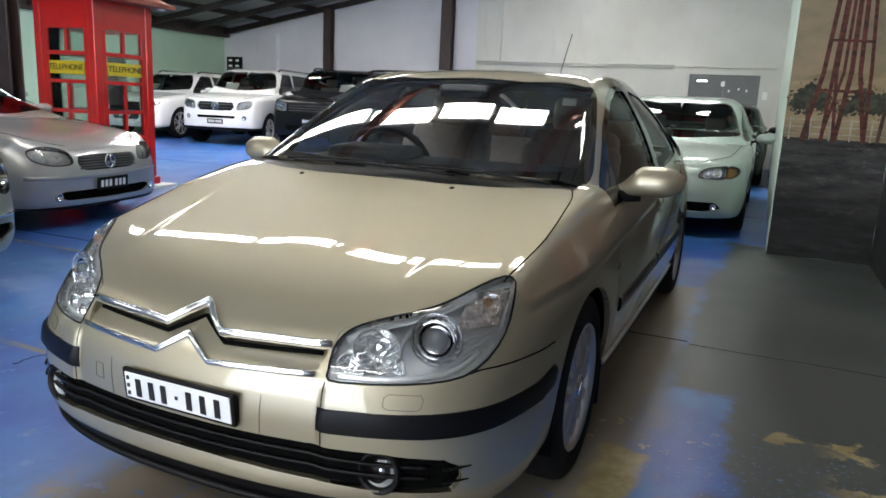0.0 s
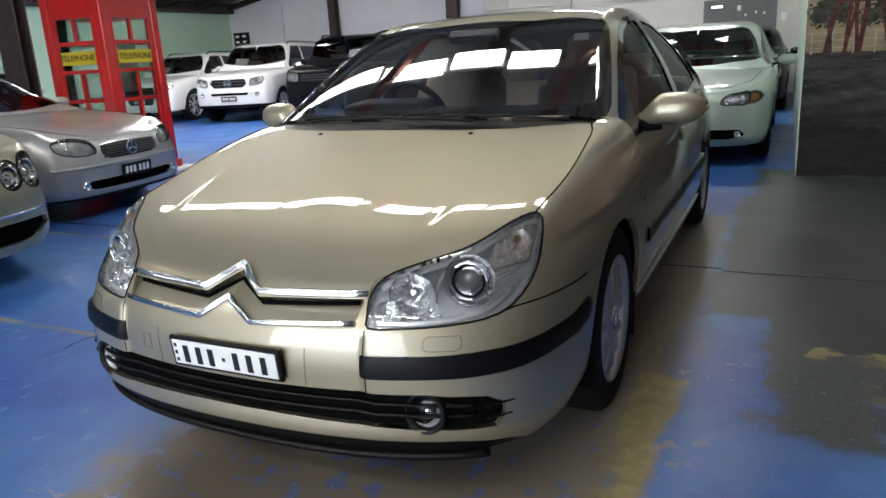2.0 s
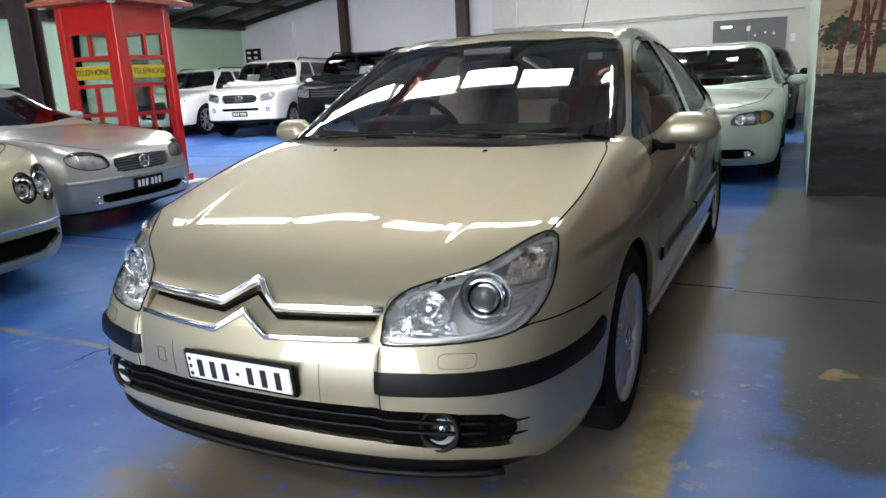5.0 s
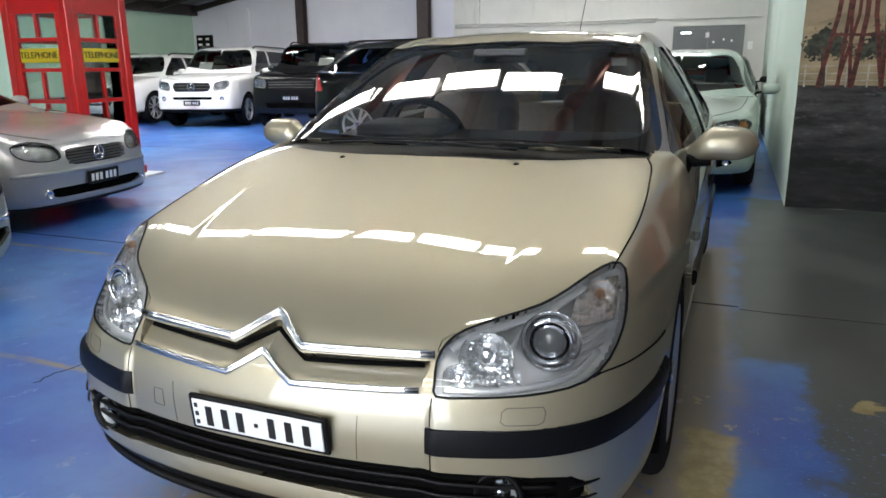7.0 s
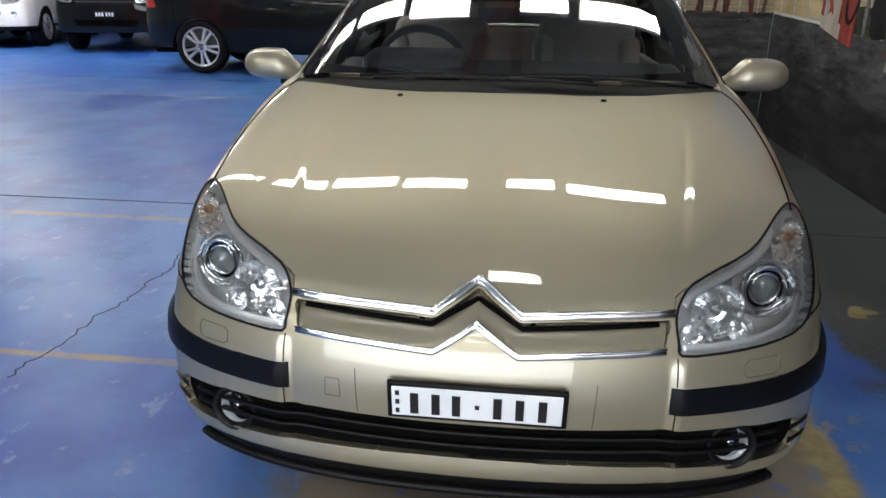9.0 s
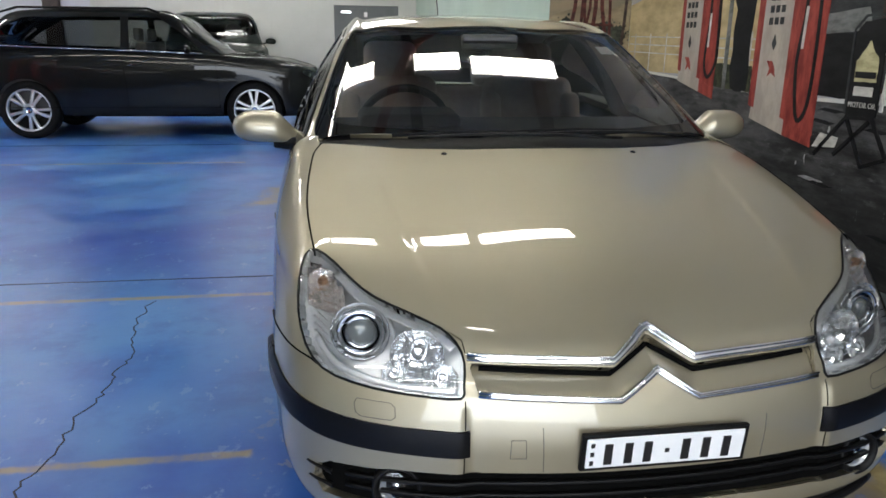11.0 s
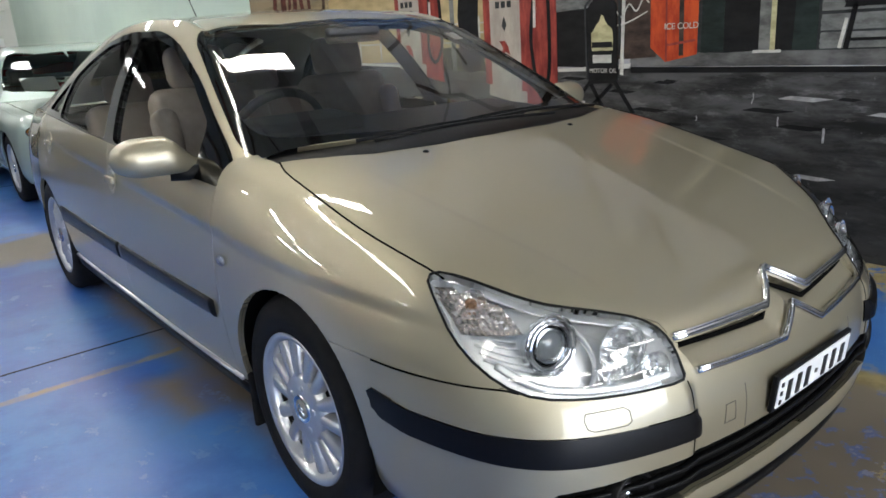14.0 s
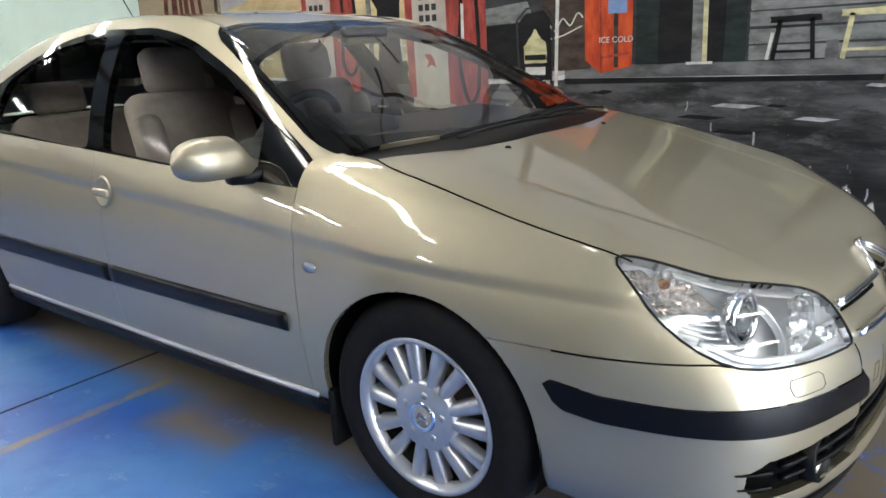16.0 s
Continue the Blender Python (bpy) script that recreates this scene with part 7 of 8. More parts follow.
PARKED_GLASS = glass("parked_car_glass", (0.38, 0.40, 0.39), ior=1.38)
class Flank:
    def __init__(self, loft):
        uu, vv = np.meshgrid(np.linspace(4.5, 17, 260), np.linspace(0, 6, 130), indexing="ij")
        self.u, self.v, self.loft = uu.ravel(), vv.ravel(), loft
        self.p = loft.at(self.u, self.v)

    def at(self, y, z, s):
        k = np.argmin((self.p[:, 1] - y) ** 2 + (self.p[:, 2] - z) ** 2)
        n = self.loft.normal(self.u[k:k + 1], self.v[k:k + 1])[0]
        n = n if n[0] > 0 else -n
        return np.array([s * self.p[k, 0], y, z]), np.array([s * n[0], n[1], n[2]])


TAIL_RED = material("red_tail_lens", (0.35, 0.01, 0.015), 0.15, 0.0, 1.0)
DARK_LAMP = material("lamp_bowl_clear", (0.34, 0.35, 0.36), 0.25, 0.7, 0.3, 12.0, 0.3, 0.6)
SOFT_LAMP = material("lamp_bowl_fluted", (0.62, 0.63, 0.64), 0.22, 0.6, 0.3, 14.0, 0.35, 0.6)
AMBER_LAMP = material("lamp_bowl_amber", (0.70, 0.30, 0.06), 0.25, 0.3, 0.3, 30.0, 0.3, 0.4)
BRIGHT_ALLOY = material("bright_alloy", (0.66, 0.67, 0.70), 0.28, 0.85, 0.3, 30.0, 0.06)

#              w     nose   wb    tail  lip   edge  scut  belt  b_end roof  y_sc  y_rf  y_re  tl_z  rw
ROADSTER = Shape(0.86, -0.76, 2.40, 3.23, 0.17, 0.66, 0.87, 0.86, 0.90, 1.27, 0.52, 1.10, 1.75, 0.95, 0.52)
COUPE = Shape(0.955, -0.93, 2.75, 3.88, 0.18, 0.78, 0.97, 0.96, 1.00, 1.39, 0.62, 1.35, 2.20, 1.02, 0.56)
HATCH = Shape(0.88, -0.90, 2.64, 3.58, 0.20, 0.71, 0.89, 0.88, 0.97, 1.41, 0.42, 1.10, 2.35, 1.02, 0.58)
SUV_A = Shape(0.945, -0.88, 2.81, 3.75, 0.26, 0.90, 1.08, 1.06, 1.16, 1.64, 0.42, 1.02, 2.90, 1.18, 0.62, fast=False, blunt=0.85)
SUV_B = Shape(0.955, -0.85, 2.91, 3.92, 0.32, 1.00, 1.15, 1.12, 1.18, 1.76, 0.48, 0.98, 3.20, 1.22, 0.68, fast=False, blunt=0.75)
SUV_C = Shape(0.965, -0.86, 2.75, 3.90, 0.34, 1.06, 1.20, 1.17, 1.20, 1.80, 0.42, 0.86, 3.25, 1.25, 0.70, fast=False, blunt=0.6)

ROUND = lambda cx, cz, r, n=12: [(cx + r * math.cos(2 * math.pi * k / n), cz + r * 1.05 * math.sin(2 * math.pi * k / n)) for k in range(n)]
parked_car("roadster", "silver two-seat roadster with an oval dark grille, beside the telephone box", ROADSTER, SILVER, (-4.76, 2.29), 98,
           [[(0.40, 0.56), (0.42, 0.64), (0.52, 0.685), (0.64, 0.69), (0.72, 0.66), (0.71, 0.59), (0.62, 0.55), (0.50, 0.54)]],
           [(-0.1, 0.485), (0.29, 0.49), (0.36, 0.55), (0.33, 0.615), (-0.1, 0.625)], [(-0.1, 0.24), (0.46, 0.245), (0.60, 0.29), (0.50, 0.325), (-0.1, 0.325)], 0.31, 0.21, ALLOY, 6,
           badge=(0.555, 0.062), plate_at=0.365, windows=1, fogs=((0.56, 0.285, 0.035),), lamp_mat=[SOFT_LAMP], cladding=0.20, strip=(0.445, 0.030, SILVER), cups=0, chrome_grille=False, bars=5, glass_mat=DARK_GLASS)
parked_car("coupe", "pale gold luxury coupe with twin round headlamps, parked beside the roadster", COUPE, GOLD_GREEN, (-3.66, -0.12), 90,
           [ROUND(0.555, 0.645, 0.085), ROUND(0.735, 0.655, 0.105)], [(-0.1, 0.47), (0.30, 0.47), (0.34, 0.60), (0.31, 0.74), (-0.1, 0.76)], [(-0.1, 0.24), (0.62, 0.25), (0.80, 0.33), (0.76, 0.37), (-0.1, 0.37)],
           0.345, 0.25, ALLOY, 9, windows=1, plate_at=0.40, lamp_mat=[DARK_LAMP, DARK_LAMP], strip=(0.42, 0.022, CHROME))
parked_car("saloon", "pale green metallic saloon with amber indicators, parked behind the champagne car", HATCH, MINT, (0.31, 5.95), 0,
           [[(0.43, 0.60), (0.44, 0.655), (0.50, 0.69), (0.60, 0.705), (0.665, 0.71), (0.655, 0.60), (0.54, 0.592)], [(0.675, 0.602), (0.685, 0.71), (0.76, 0.70), (0.785, 0.66), (0.75, 0.62)]],
           [(-0.1, 0.52), (0.20, 0.53), (0.30, 0.68), (-0.1, 0.70)], [(-0.1, 0.27), (0.52, 0.27), (0.66, 0.31), (0.60, 0.365), (-0.1, 0.37)], 0.316, 0.215, ALLOY, 5, windows=2, fogs=((0.58, 0.32, 0.03),), lamp_mat=[DARK_LAMP, AMBER_LAMP],
           paper=(-0.38,), plate_at=0.45)
parked_car("sport_utility_car", "dark grey sport utility car with bright alloy wheels, parked sideways", SUV_A, GREY_PAINT, (-1.68, 8.70), 90,
           [[(0.48, 0.76), (0.50, 0.83), (0.66, 0.875), (0.80, 0.88), (0.81, 0.82), (0.72, 0.765), (0.58, 0.75)]],
           [(-0.1, 0.44), (0.34, 0.44), (0.42, 0.66), (0.38, 0.84), (-0.1, 0.86)], [(0.50, 0.42), (0.74, 0.44), (0.76, 0.58), (0.58, 0.58)], 0.365, 0.265, BRIGHT_ALLOY, 5,
           windows=3, rails=BLACK_PLASTIC, gap=0.32, spoke=(0.032, 0.046), bars=4, belt_chrome=True)
parked_car("white_car", "white sport utility car with a dark two-bar grille and roof rails", SUV_B, WHITE_PAINT, (-10.15, 11.25), 14,
           [[(0.50, 0.80), (0.52, 0.93), (0.64, 0.98), (0.78, 0.99), (0.80, 0.90), (0.74, 0.83), (0.62, 0.80)]],
           [(-0.1, 0.76), (0.36, 0.77), (0.44, 0.85), (0.40, 0.95), (-0.1, 0.97)], [(-0.1, 0.60), (0.44, 0.60), (0.46, 0.655), (-0.1, 0.66)], 0.36, 0.24, ALLOY, 5,
           windows=3, rails=TRIM_DARK, cladding=0.40, badge=(0.865, 0.085), plate_at=0.53, bars=2, paper=(-0.30,), fogs=((0.66, 0.62, 0.05),))
parked_car("white_car", "white sport utility car with slim headlamps, behind the telephone box", SUV_A, WHITE_PAINT, (-12.85, 11.35), 8,
           [[(0.48, 0.76), (0.50, 0.83), (0.66, 0.875), (0.80, 0.88), (0.81, 0.82), (0.72, 0.765), (0.58, 0.75)]],
           [(-0.1, 0.44), (0.34, 0.44), (0.42, 0.66), (0.38, 0.84), (-0.1, 0.86)], [(0.50, 0.42), (0.74, 0.44), (0.76, 0.58), (0.58, 0.58)], 0.37, 0.265, ALLOY, 5, windows=3, rails=TRIM_DARK, bars=5, plate_at=0.52, paper=(-0.30,))
parked_car("black_car", "glossy black off-road car with a slatted grille and roof bars", SUV_C, BLACK_PAINT, (-7.50, 11.10), 12,
           [[(0.54, 0.86), (0.54, 1.01), (0.68, 1.03), (0.82, 1.03), (0.83, 0.90), (0.70, 0.86)]],
           [(-0.1, 0.82), (0.46, 0.83), (0.50, 1.00), (-0.1, 1.02)], [(-0.1, 0.46), (0.50, 0.46), (0.56, 0.56), (-0.1, 0.56)], 0.37, 0.26, GREY_PAINT, 5, windows=3, rails=BLACK_PLASTIC, bars=3, chrome_grille=False, plate_at=0.66, paper=(0.30,))
parked_car("green_car", "dark green off-road car with a white card in its windscreen", SUV_C, paint("dark_green_paint", (0.010, 0.014, 0.012), 0.0, 0.4, 0.5, 0.06), (-2.75, 12.0), 8,
           [[(0.54, 0.86), (0.54, 1.01), (0.68, 1.03), (0.82, 1.03), (0.83, 0.90), (0.70, 0.86)]],
           [(-0.1, 0.82), (0.46, 0.83), (0.50, 1.00), (-0.1, 1.02)], None, 0.37, 0.26, ALLOY, 5, windows=3, bars=3, chrome_grille=False, paper=(0.36,))
parked_car("grey_car", "grey-green car with bright door mirrors, parked by the back wall", HATCH, GREY_PAINT, (0.42, 11.6), 0,
           [[(0.42, 0.585), (0.43, 0.66), (0.52, 0.70), (0.66, 0.72), (0.76, 0.71), (0.775, 0.64), (0.70, 0.585), (0.56, 0.575)]],
           [(-0.1, 0.52), (0.20, 0.53), (0.30, 0.68), (-0.1, 0.70)], None, 0.316, 0.215, ALLOY, 5)
parked_car("estate_car", "pale green estate car beyond the telephone box", HATCH, MINT, (-11.7, 6.4), 75,
           [[(0.42, 0.585), (0.43, 0.66), (0.52, 0.70), (0.66, 0.72), (0.76, 0.71), (0.775, 0.64), (0.70, 0.585), (0.56, 0.575)]],
           [(-0.1, 0.52), (0.20, 0.53), (0.30, 0.68), (-0.1, 0.70)], None, 0.316, 0.215, ALLOY, 5)

# ---- the mural: an old roadside petrol station painted on the wall ----
def brushed(name, color, dark=None, scale=3.0, amount=0.35, stretch=(1.0, 1.0, 2.6), rough=0.55):
    """Brush-painted wall colour with long strokes and dabs."""
    n = Nodes(name)
    a, b, c = n.noise(scale, 6, 0.65, stretch), n.noise(scale * 7, 5, 0.6, stretch), n.noise(0.9, 3)
    dark = dark or tuple(v * (1 - amount) for v in color)
    light = tuple(min(1.0, v * (1 + amount * 0.8)) for v in color)
    col = n.mix(n.step(a, 0.32, 0.68), dark, light)
    col = n.mix(n.step(b, 0.5, 0.75, 0.0, 0.5), col, color)
    n.put(n.b.inputs["Base Color"], col)
    n.b.inputs["Roughness"].default_value, n.b.inputs["Specular IOR Level"].default_value = rough, 0.18
    bump = n.t.nodes.new("ShaderNodeBump")
    bump.inputs["Strength"].default_value, bump.inputs["Distance"].default_value = 0.25, 0.003
    n.put(bump.inputs["Height"], b)
    n.t.links.new(bump.outputs[0], n.b.inputs["Normal"])
    return n.m


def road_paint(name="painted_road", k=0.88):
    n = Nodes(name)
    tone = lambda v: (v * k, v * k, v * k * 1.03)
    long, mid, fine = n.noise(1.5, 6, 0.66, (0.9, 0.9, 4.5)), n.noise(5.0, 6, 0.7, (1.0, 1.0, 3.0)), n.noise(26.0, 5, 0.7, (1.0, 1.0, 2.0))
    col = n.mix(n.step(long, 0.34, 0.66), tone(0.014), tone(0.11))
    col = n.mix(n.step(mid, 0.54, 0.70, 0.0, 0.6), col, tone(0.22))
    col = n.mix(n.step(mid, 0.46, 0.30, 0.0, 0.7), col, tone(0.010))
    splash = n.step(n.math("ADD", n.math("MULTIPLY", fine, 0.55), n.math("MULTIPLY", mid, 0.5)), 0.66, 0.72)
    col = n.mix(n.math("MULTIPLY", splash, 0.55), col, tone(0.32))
    # darker towards the bottom, then pale runs dragged over it
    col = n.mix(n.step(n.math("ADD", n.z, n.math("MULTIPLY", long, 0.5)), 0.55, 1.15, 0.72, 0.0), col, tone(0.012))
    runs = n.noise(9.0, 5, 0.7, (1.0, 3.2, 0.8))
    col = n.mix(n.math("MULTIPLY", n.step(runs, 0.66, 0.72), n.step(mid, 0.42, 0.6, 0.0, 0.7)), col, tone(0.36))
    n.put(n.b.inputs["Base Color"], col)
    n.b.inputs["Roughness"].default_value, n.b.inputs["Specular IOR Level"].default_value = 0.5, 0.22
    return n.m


mural = new("mural")
tagged(mural, "large painted mural of an old petrol station and road", "mural")
P_ROAD = road_paint()
P_KERB = brushed("painted_kerb", (0.12, 0.12, 0.12), scale=4.0, amount=0.5)
P_SKY = brushed("painted_sky", (0.52, 0.47, 0.40), (0.36, 0.38, 0.44), 1.2, 0.2, (1, 1, 1.6))
P_SAND = brushed("painted_hill", (0.50, 0.40, 0.22), (0.36, 0.28, 0.15), 2.0, 0.25)
P_RED = brushed("painted_red", (0.30, 0.055, 0.042), (0.17, 0.026, 0.022), 5.0, 0.3, (3, 3, 1))
P_ORANGE = brushed("painted_orange_red", (0.50, 0.080, 0.022), (0.34, 0.035, 0.014), 5.0, 0.2, (3, 3, 1))
P_CREAM = brushed("painted_cream", (0.44, 0.40, 0.35), (0.36, 0.315, 0.28), 4.0, 0.12, (2, 2, 1))
P_BLACK = brushed("painted_black", (0.009, 0.009, 0.010), (0.004, 0.004, 0.005), 4.0, 0.4)
P_SLATE = brushed("painted_slate", (0.036, 0.039, 0.041), (0.016, 0.018, 0.019), 4.0, 0.5)
P_BOARD = brushed("painted_boards", (0.17, 0.175, 0.17), (0.08, 0.082, 0.08), 5.0, 0.4)
P_BROWN = brushed("painted_brown", (0.060, 0.040, 0.032), (0.024, 0.017, 0.015), 5.0, 0.5)
P_LEAF = brushed("painted_foliage", (0.050, 0.055, 0.030), (0.016, 0.018, 0.012), 14.0, 0.6, (1, 1, 1))
P_WHITE = brushed("painted_white", (0.58, 0.57, 0.53), (0.40, 0.39, 0.36), 6.0, 0.2)
P_GREEN = brushed("painted_dark_green", (0.016, 0.025, 0.023), (0.008, 0.012, 0.012), 4.0, 0.5)
P_YELLOW = brushed("painted_straw", (0.48, 0.45, 0.26), (0.34, 0.30, 0.17), 8.0, 0.25)
P_BLUE = brushed("painted_blue", (0.16, 0.24, 0.42), (0.09, 0.14, 0.28), 2.0, 0.4)


def painted(name, poly, mat, layer=1, wall="east"):
    """A painted shape, a hair proud of the wall; poly is along, up."""
    bm = bmesh.new()
    off = 0.0015 + 0.0012 * layer
    put = (lambda a, b, o: (X_MURAL - o, a, b)) if wall == "east" else (lambda a, b, o: (a, Y_STUB - o, b))
    front_ = [bm.verts.new(put(a, b, off)) for a, b in poly]
    back_ = [bm.verts.new(put(a, b, 0.0004)) for a, b in poly]
    bm.faces.new(front_)
    for i in range(len(poly)):
        j = (i + 1) % len(poly)
        bm.faces.new((front_[i], back_[i], back_[j], front_[j]))
    bmesh.ops.recalc_face_normals(bm, faces=bm.faces[:])
    return part(name, bm, mat, mural, "", False)


def rect(a0, a1, b0, b1):
    return [(a0, b0), (a1, b0), (a1, b1), (a0, b1)]


def wobble(poly, amount, seed, n=4):
    """A hand-drawn version of a polygon."""
    rnd = random.Random(seed)
    out = []
    for (a, b), (c, d) in zip(poly, poly[1:] + poly[:1]):
        for k in range(n):
            f = k / n
            out.append((a + (c - a) * f + rnd.uniform(-amount, amount), b + (d - b) * f + rnd.uniform(-amount, amount)))
    return out


def stroke(name, pts, width, mat, layer, wall="east"):
    """A painted brush line."""
    p = [np.array(q, float) for q in pts]
    left, right = [], []
    for i, q in enumerate(p):
        d = p[min(i + 1, len(p) - 1)] - p[max(i - 1, 0)]
        d = d / max(np.linalg.norm(d), 1e-9)
        n = np.array((-d[1], d[0])) * width / 2
        left.append(tuple(q + n))
        right.append(tuple(q - n))
    return painted(name, left + right[::-1], mat, layer, wall)


painted("painted_road", wobble([(-8.9, 0.0), (4.7485, 0.0), (4.7485, 1.03), (3.3, 0.98), (2.2, 0.93), (1.2, 0.97), (-8.9, 0.97)], 0.006, 1, 6), P_ROAD, 1)
painted("painted_sky", [(-8.9, 1.0), (1.2, 1.0), (2.2, 0.95), (3.3, 1.0), (4.7485, 1.05), (4.7485, 4.55), (-8.9, 4.55)], P_SKY, 0)
painted("painted_hill", wobble([(2.3, 1.0), (4.745, 1.05), (4.745, 1.62), (4.1, 1.78), (3.2, 1.66), (2.3, 1.8)], 0.02, 2), P_SAND, 1)
painted("painted_blue_haze", wobble([(2.4, 2.3), (4.74, 2.2), (4.74, 3.4), (3.4, 3.8), (2.6, 3.2)], 0.06, 3), P_BLUE, 1)
painted("painted_kerb", wobble([(-8.9, 0.965), (1.22, 0.975), (1.22, 1.055), (-8.9, 1.05)], 0.005, 4, 8), P_KERB, 2)
painted("painted_kerb_shadow", wobble([(-8.9, 0.93), (1.22, 0.945), (1.22, 0.972), (-8.9, 0.962)], 0.006, 5, 8), P_BLACK, 3)
# shop front
painted("painted_shop_wall", rect(-8.9, 1.95, 1.04, 2.02), P_SLATE, 1)
painted("painted_shop_window", wobble(rect(1.52, 1.92, 0.98, 1.34), 0.006, 6), P_BLACK, 2)
painted("painted_awning", wobble([(1.45, 1.36), (1.95, 1.33), (1.98, 1.44), (1.5, 1.48)], 0.006, 7), P_BOARD, 3)
painted("painted_shop_panel", wobble(rect(1.04, 1.40, 1.03, 1.62), 0.006, 8), P_BROWN, 3)
swash = [(1.37 - 0.045 * t, 1.285 + 0.012 * t + 0.028 * math.sin(2.6 * t)) for t in np.linspace(0, 6.2, 48)]
stroke("painted_script", swash, 0.009, P_WHITE, 4)
stroke("painted_script_line", curve_pts([(1.36, 1.225), (1.24, 1.245), (1.10, 1.30)], 6), 0.008, P_WHITE, 4.2)
# orange-red cold drinks machine
painted("painted_machine", [(0.765, 1.045), (0.97, 1.005), (1.075, 1.09), (1.085, 1.85), (0.76, 1.85)], P_ORANGE, 4)
stroke("painted_machine_edge", [(0.965, 1.01), (0.975, 1.85)], 0.012, P_RED, 5)
stroke("painted_machine_line", [(0.865, 1.04), (0.875, 1.85)], 0.03, P_BROWN, 5)
stroke("painted_machine_band", [(0.775, 1.125), (0.97, 1.10)], 0.014, P_RED, 6)
painted("painted_machine_label", rect(0.80, 0.92, 1.36, 1.50), P_BLUE, 6)
for body_, a, b, size, turn in (("ICE COLD", 0.865, 1.205, 0.050, 0), ("MOTOR OIL", 1.425, 0.955, 0.040, 0)):
    text = bpy.data.curves.new("painted_lettering", "FONT")
    text.body, text.size, text.align_x, text.align_y, text.extrude = body_, size, "CENTER", "CENTER", 0.0008
    text.materials.append(P_WHITE)
    ob = new("painted_lettering", text)
    ob.parent = mural
    ob.matrix_world = Matrix.Translation((X_MURAL - 0.0135, a, b)) @ pose(0, 0, 0, 90, 0, -90)
# dark doorway, white post, weatherboards
painted("painted_doorway", wobble(rect(0.16, 0.74, 1.055, 1.95), 0.006, 9), P_BLACK, 3)
painted("painted_door_jamb", wobble(rect(0.60, 0.74, 1.055, 1.95), 0.005, 10), P_GREEN, 4)
painted("painted_door_jamb", wobble(rect(0.10, 0.22, 1.055, 1.95), 0.005, 11), P_GREEN, 4)
painted("painted_post", [(0.325, 1.055), (0.40, 1.055), (0.405, 1.95), (0.335, 1.95)], P_BOARD, 5)
painted("painted_post_light", [(0.312, 1.06), (0.338, 1.06), (0.345, 1.95), (0.318, 1.95)], P_YELLOW, 6)
painted("painted_post_foot", rect(0.28, 0.43, 1.045, 1.06), P_WHITE, 6)
for k in range(10):
    z = 1.06 + 0.088 * k
    painted("painted_board", wobble(rect(-3.2, 0.085, z, z + 0.076), 0.003, 20 + k, 6), P_BOARD, 3)
for a0, a1, top_, mat in ((-0.27, -0.02, 1.285, P_BLACK), (-0.62, -0.36, 1.30, P_YELLOW)):
    painted("painted_table_top", wobble(rect(a0, a1, top_ - 0.035, top_), 0.003, 40), mat, 6)
    stroke("painted_table_leg", [(a0 + 0.03, 1.06), (a0 + 0.045, top_ - 0.02)], 0.022, mat, 6)
    stroke("painted_table_leg", [(a1 - 0.02, 1.055), (a1 - 0.05, top_ - 0.02)], 0.024, mat, 6)
    stroke("painted_table_rail", [(a0 + 0.03, 1.10), (a1 - 0.03, 1.10)], 0.014, mat, 6)
stroke("painted_table_light", [(-0.01, 1.06), (-0.035, 1.20)], 0.016, P_WHITE, 7)
stroke("painted_tree_trunk", curve_pts([(-0.62, 0.93), (-0.72, 1.3), (-0.80, 1.9), (-0.95, 2.6)], 6), 0.10, P_BROWN, 7)
painted("painted_bucket", wobble(rect(-0.36, -0.30, 1.05, 1.15), 0.003, 41), P_KERB, 6)
# free-standing sign with its bent-tube stand
painted("painted_sign_board", wobble([(1.315, 0.90), (1.545, 0.885), (1.56, 1.34), (1.50, 1.40), (1.37, 1.41), (1.325, 1.36)], 0.003, 42), P_BLACK, 8)
painted("painted_sign_emblem", wobble([(1.35, 1.08), (1.52, 1.08), (1.52, 1.19), (1.47, 1.25), (1.435, 1.30), (1.40, 1.25), (1.35, 1.20)], 0.004, 43), P_YELLOW, 9)
painted("painted_sign_bar", rect(1.355, 1.515, 1.10, 1.135), P_BLACK, 10)
painted("painted_sign_bar", rect(1.36, 1.51, 1.005, 1.055), P_WHITE, 9)
stroke("painted_sign_outline", [(1.56, 0.90), (1.575, 1.36), (1.50, 1.43), (1.36, 1.43), (1.305, 1.37), (1.30, 1.05)], 0.014, P_SLATE, 7)
stroke("painted_sign_edge", [(1.285, 0.93), (1.265, 1.62)], 0.022, P_WHITE, 7)
for q in ([(1.77, 0.64), (1.54, 0.88), (1.34, 0.89), (1.19, 0.69)], [(1.53, 0.87), (1.36, 0.62)], [(1.60, 0.66), (1.36, 0.87)], [(1.36, 0.625), (1.20, 0.685)]):
    stroke("painted_stand_tube", q, 0.022, P_BLACK, 9)
painted("painted_foot_light", [(1.60, 0.70), (1.80, 0.68), (1.74, 0.77), (1.58, 0.76)], P_WHITE, 4)
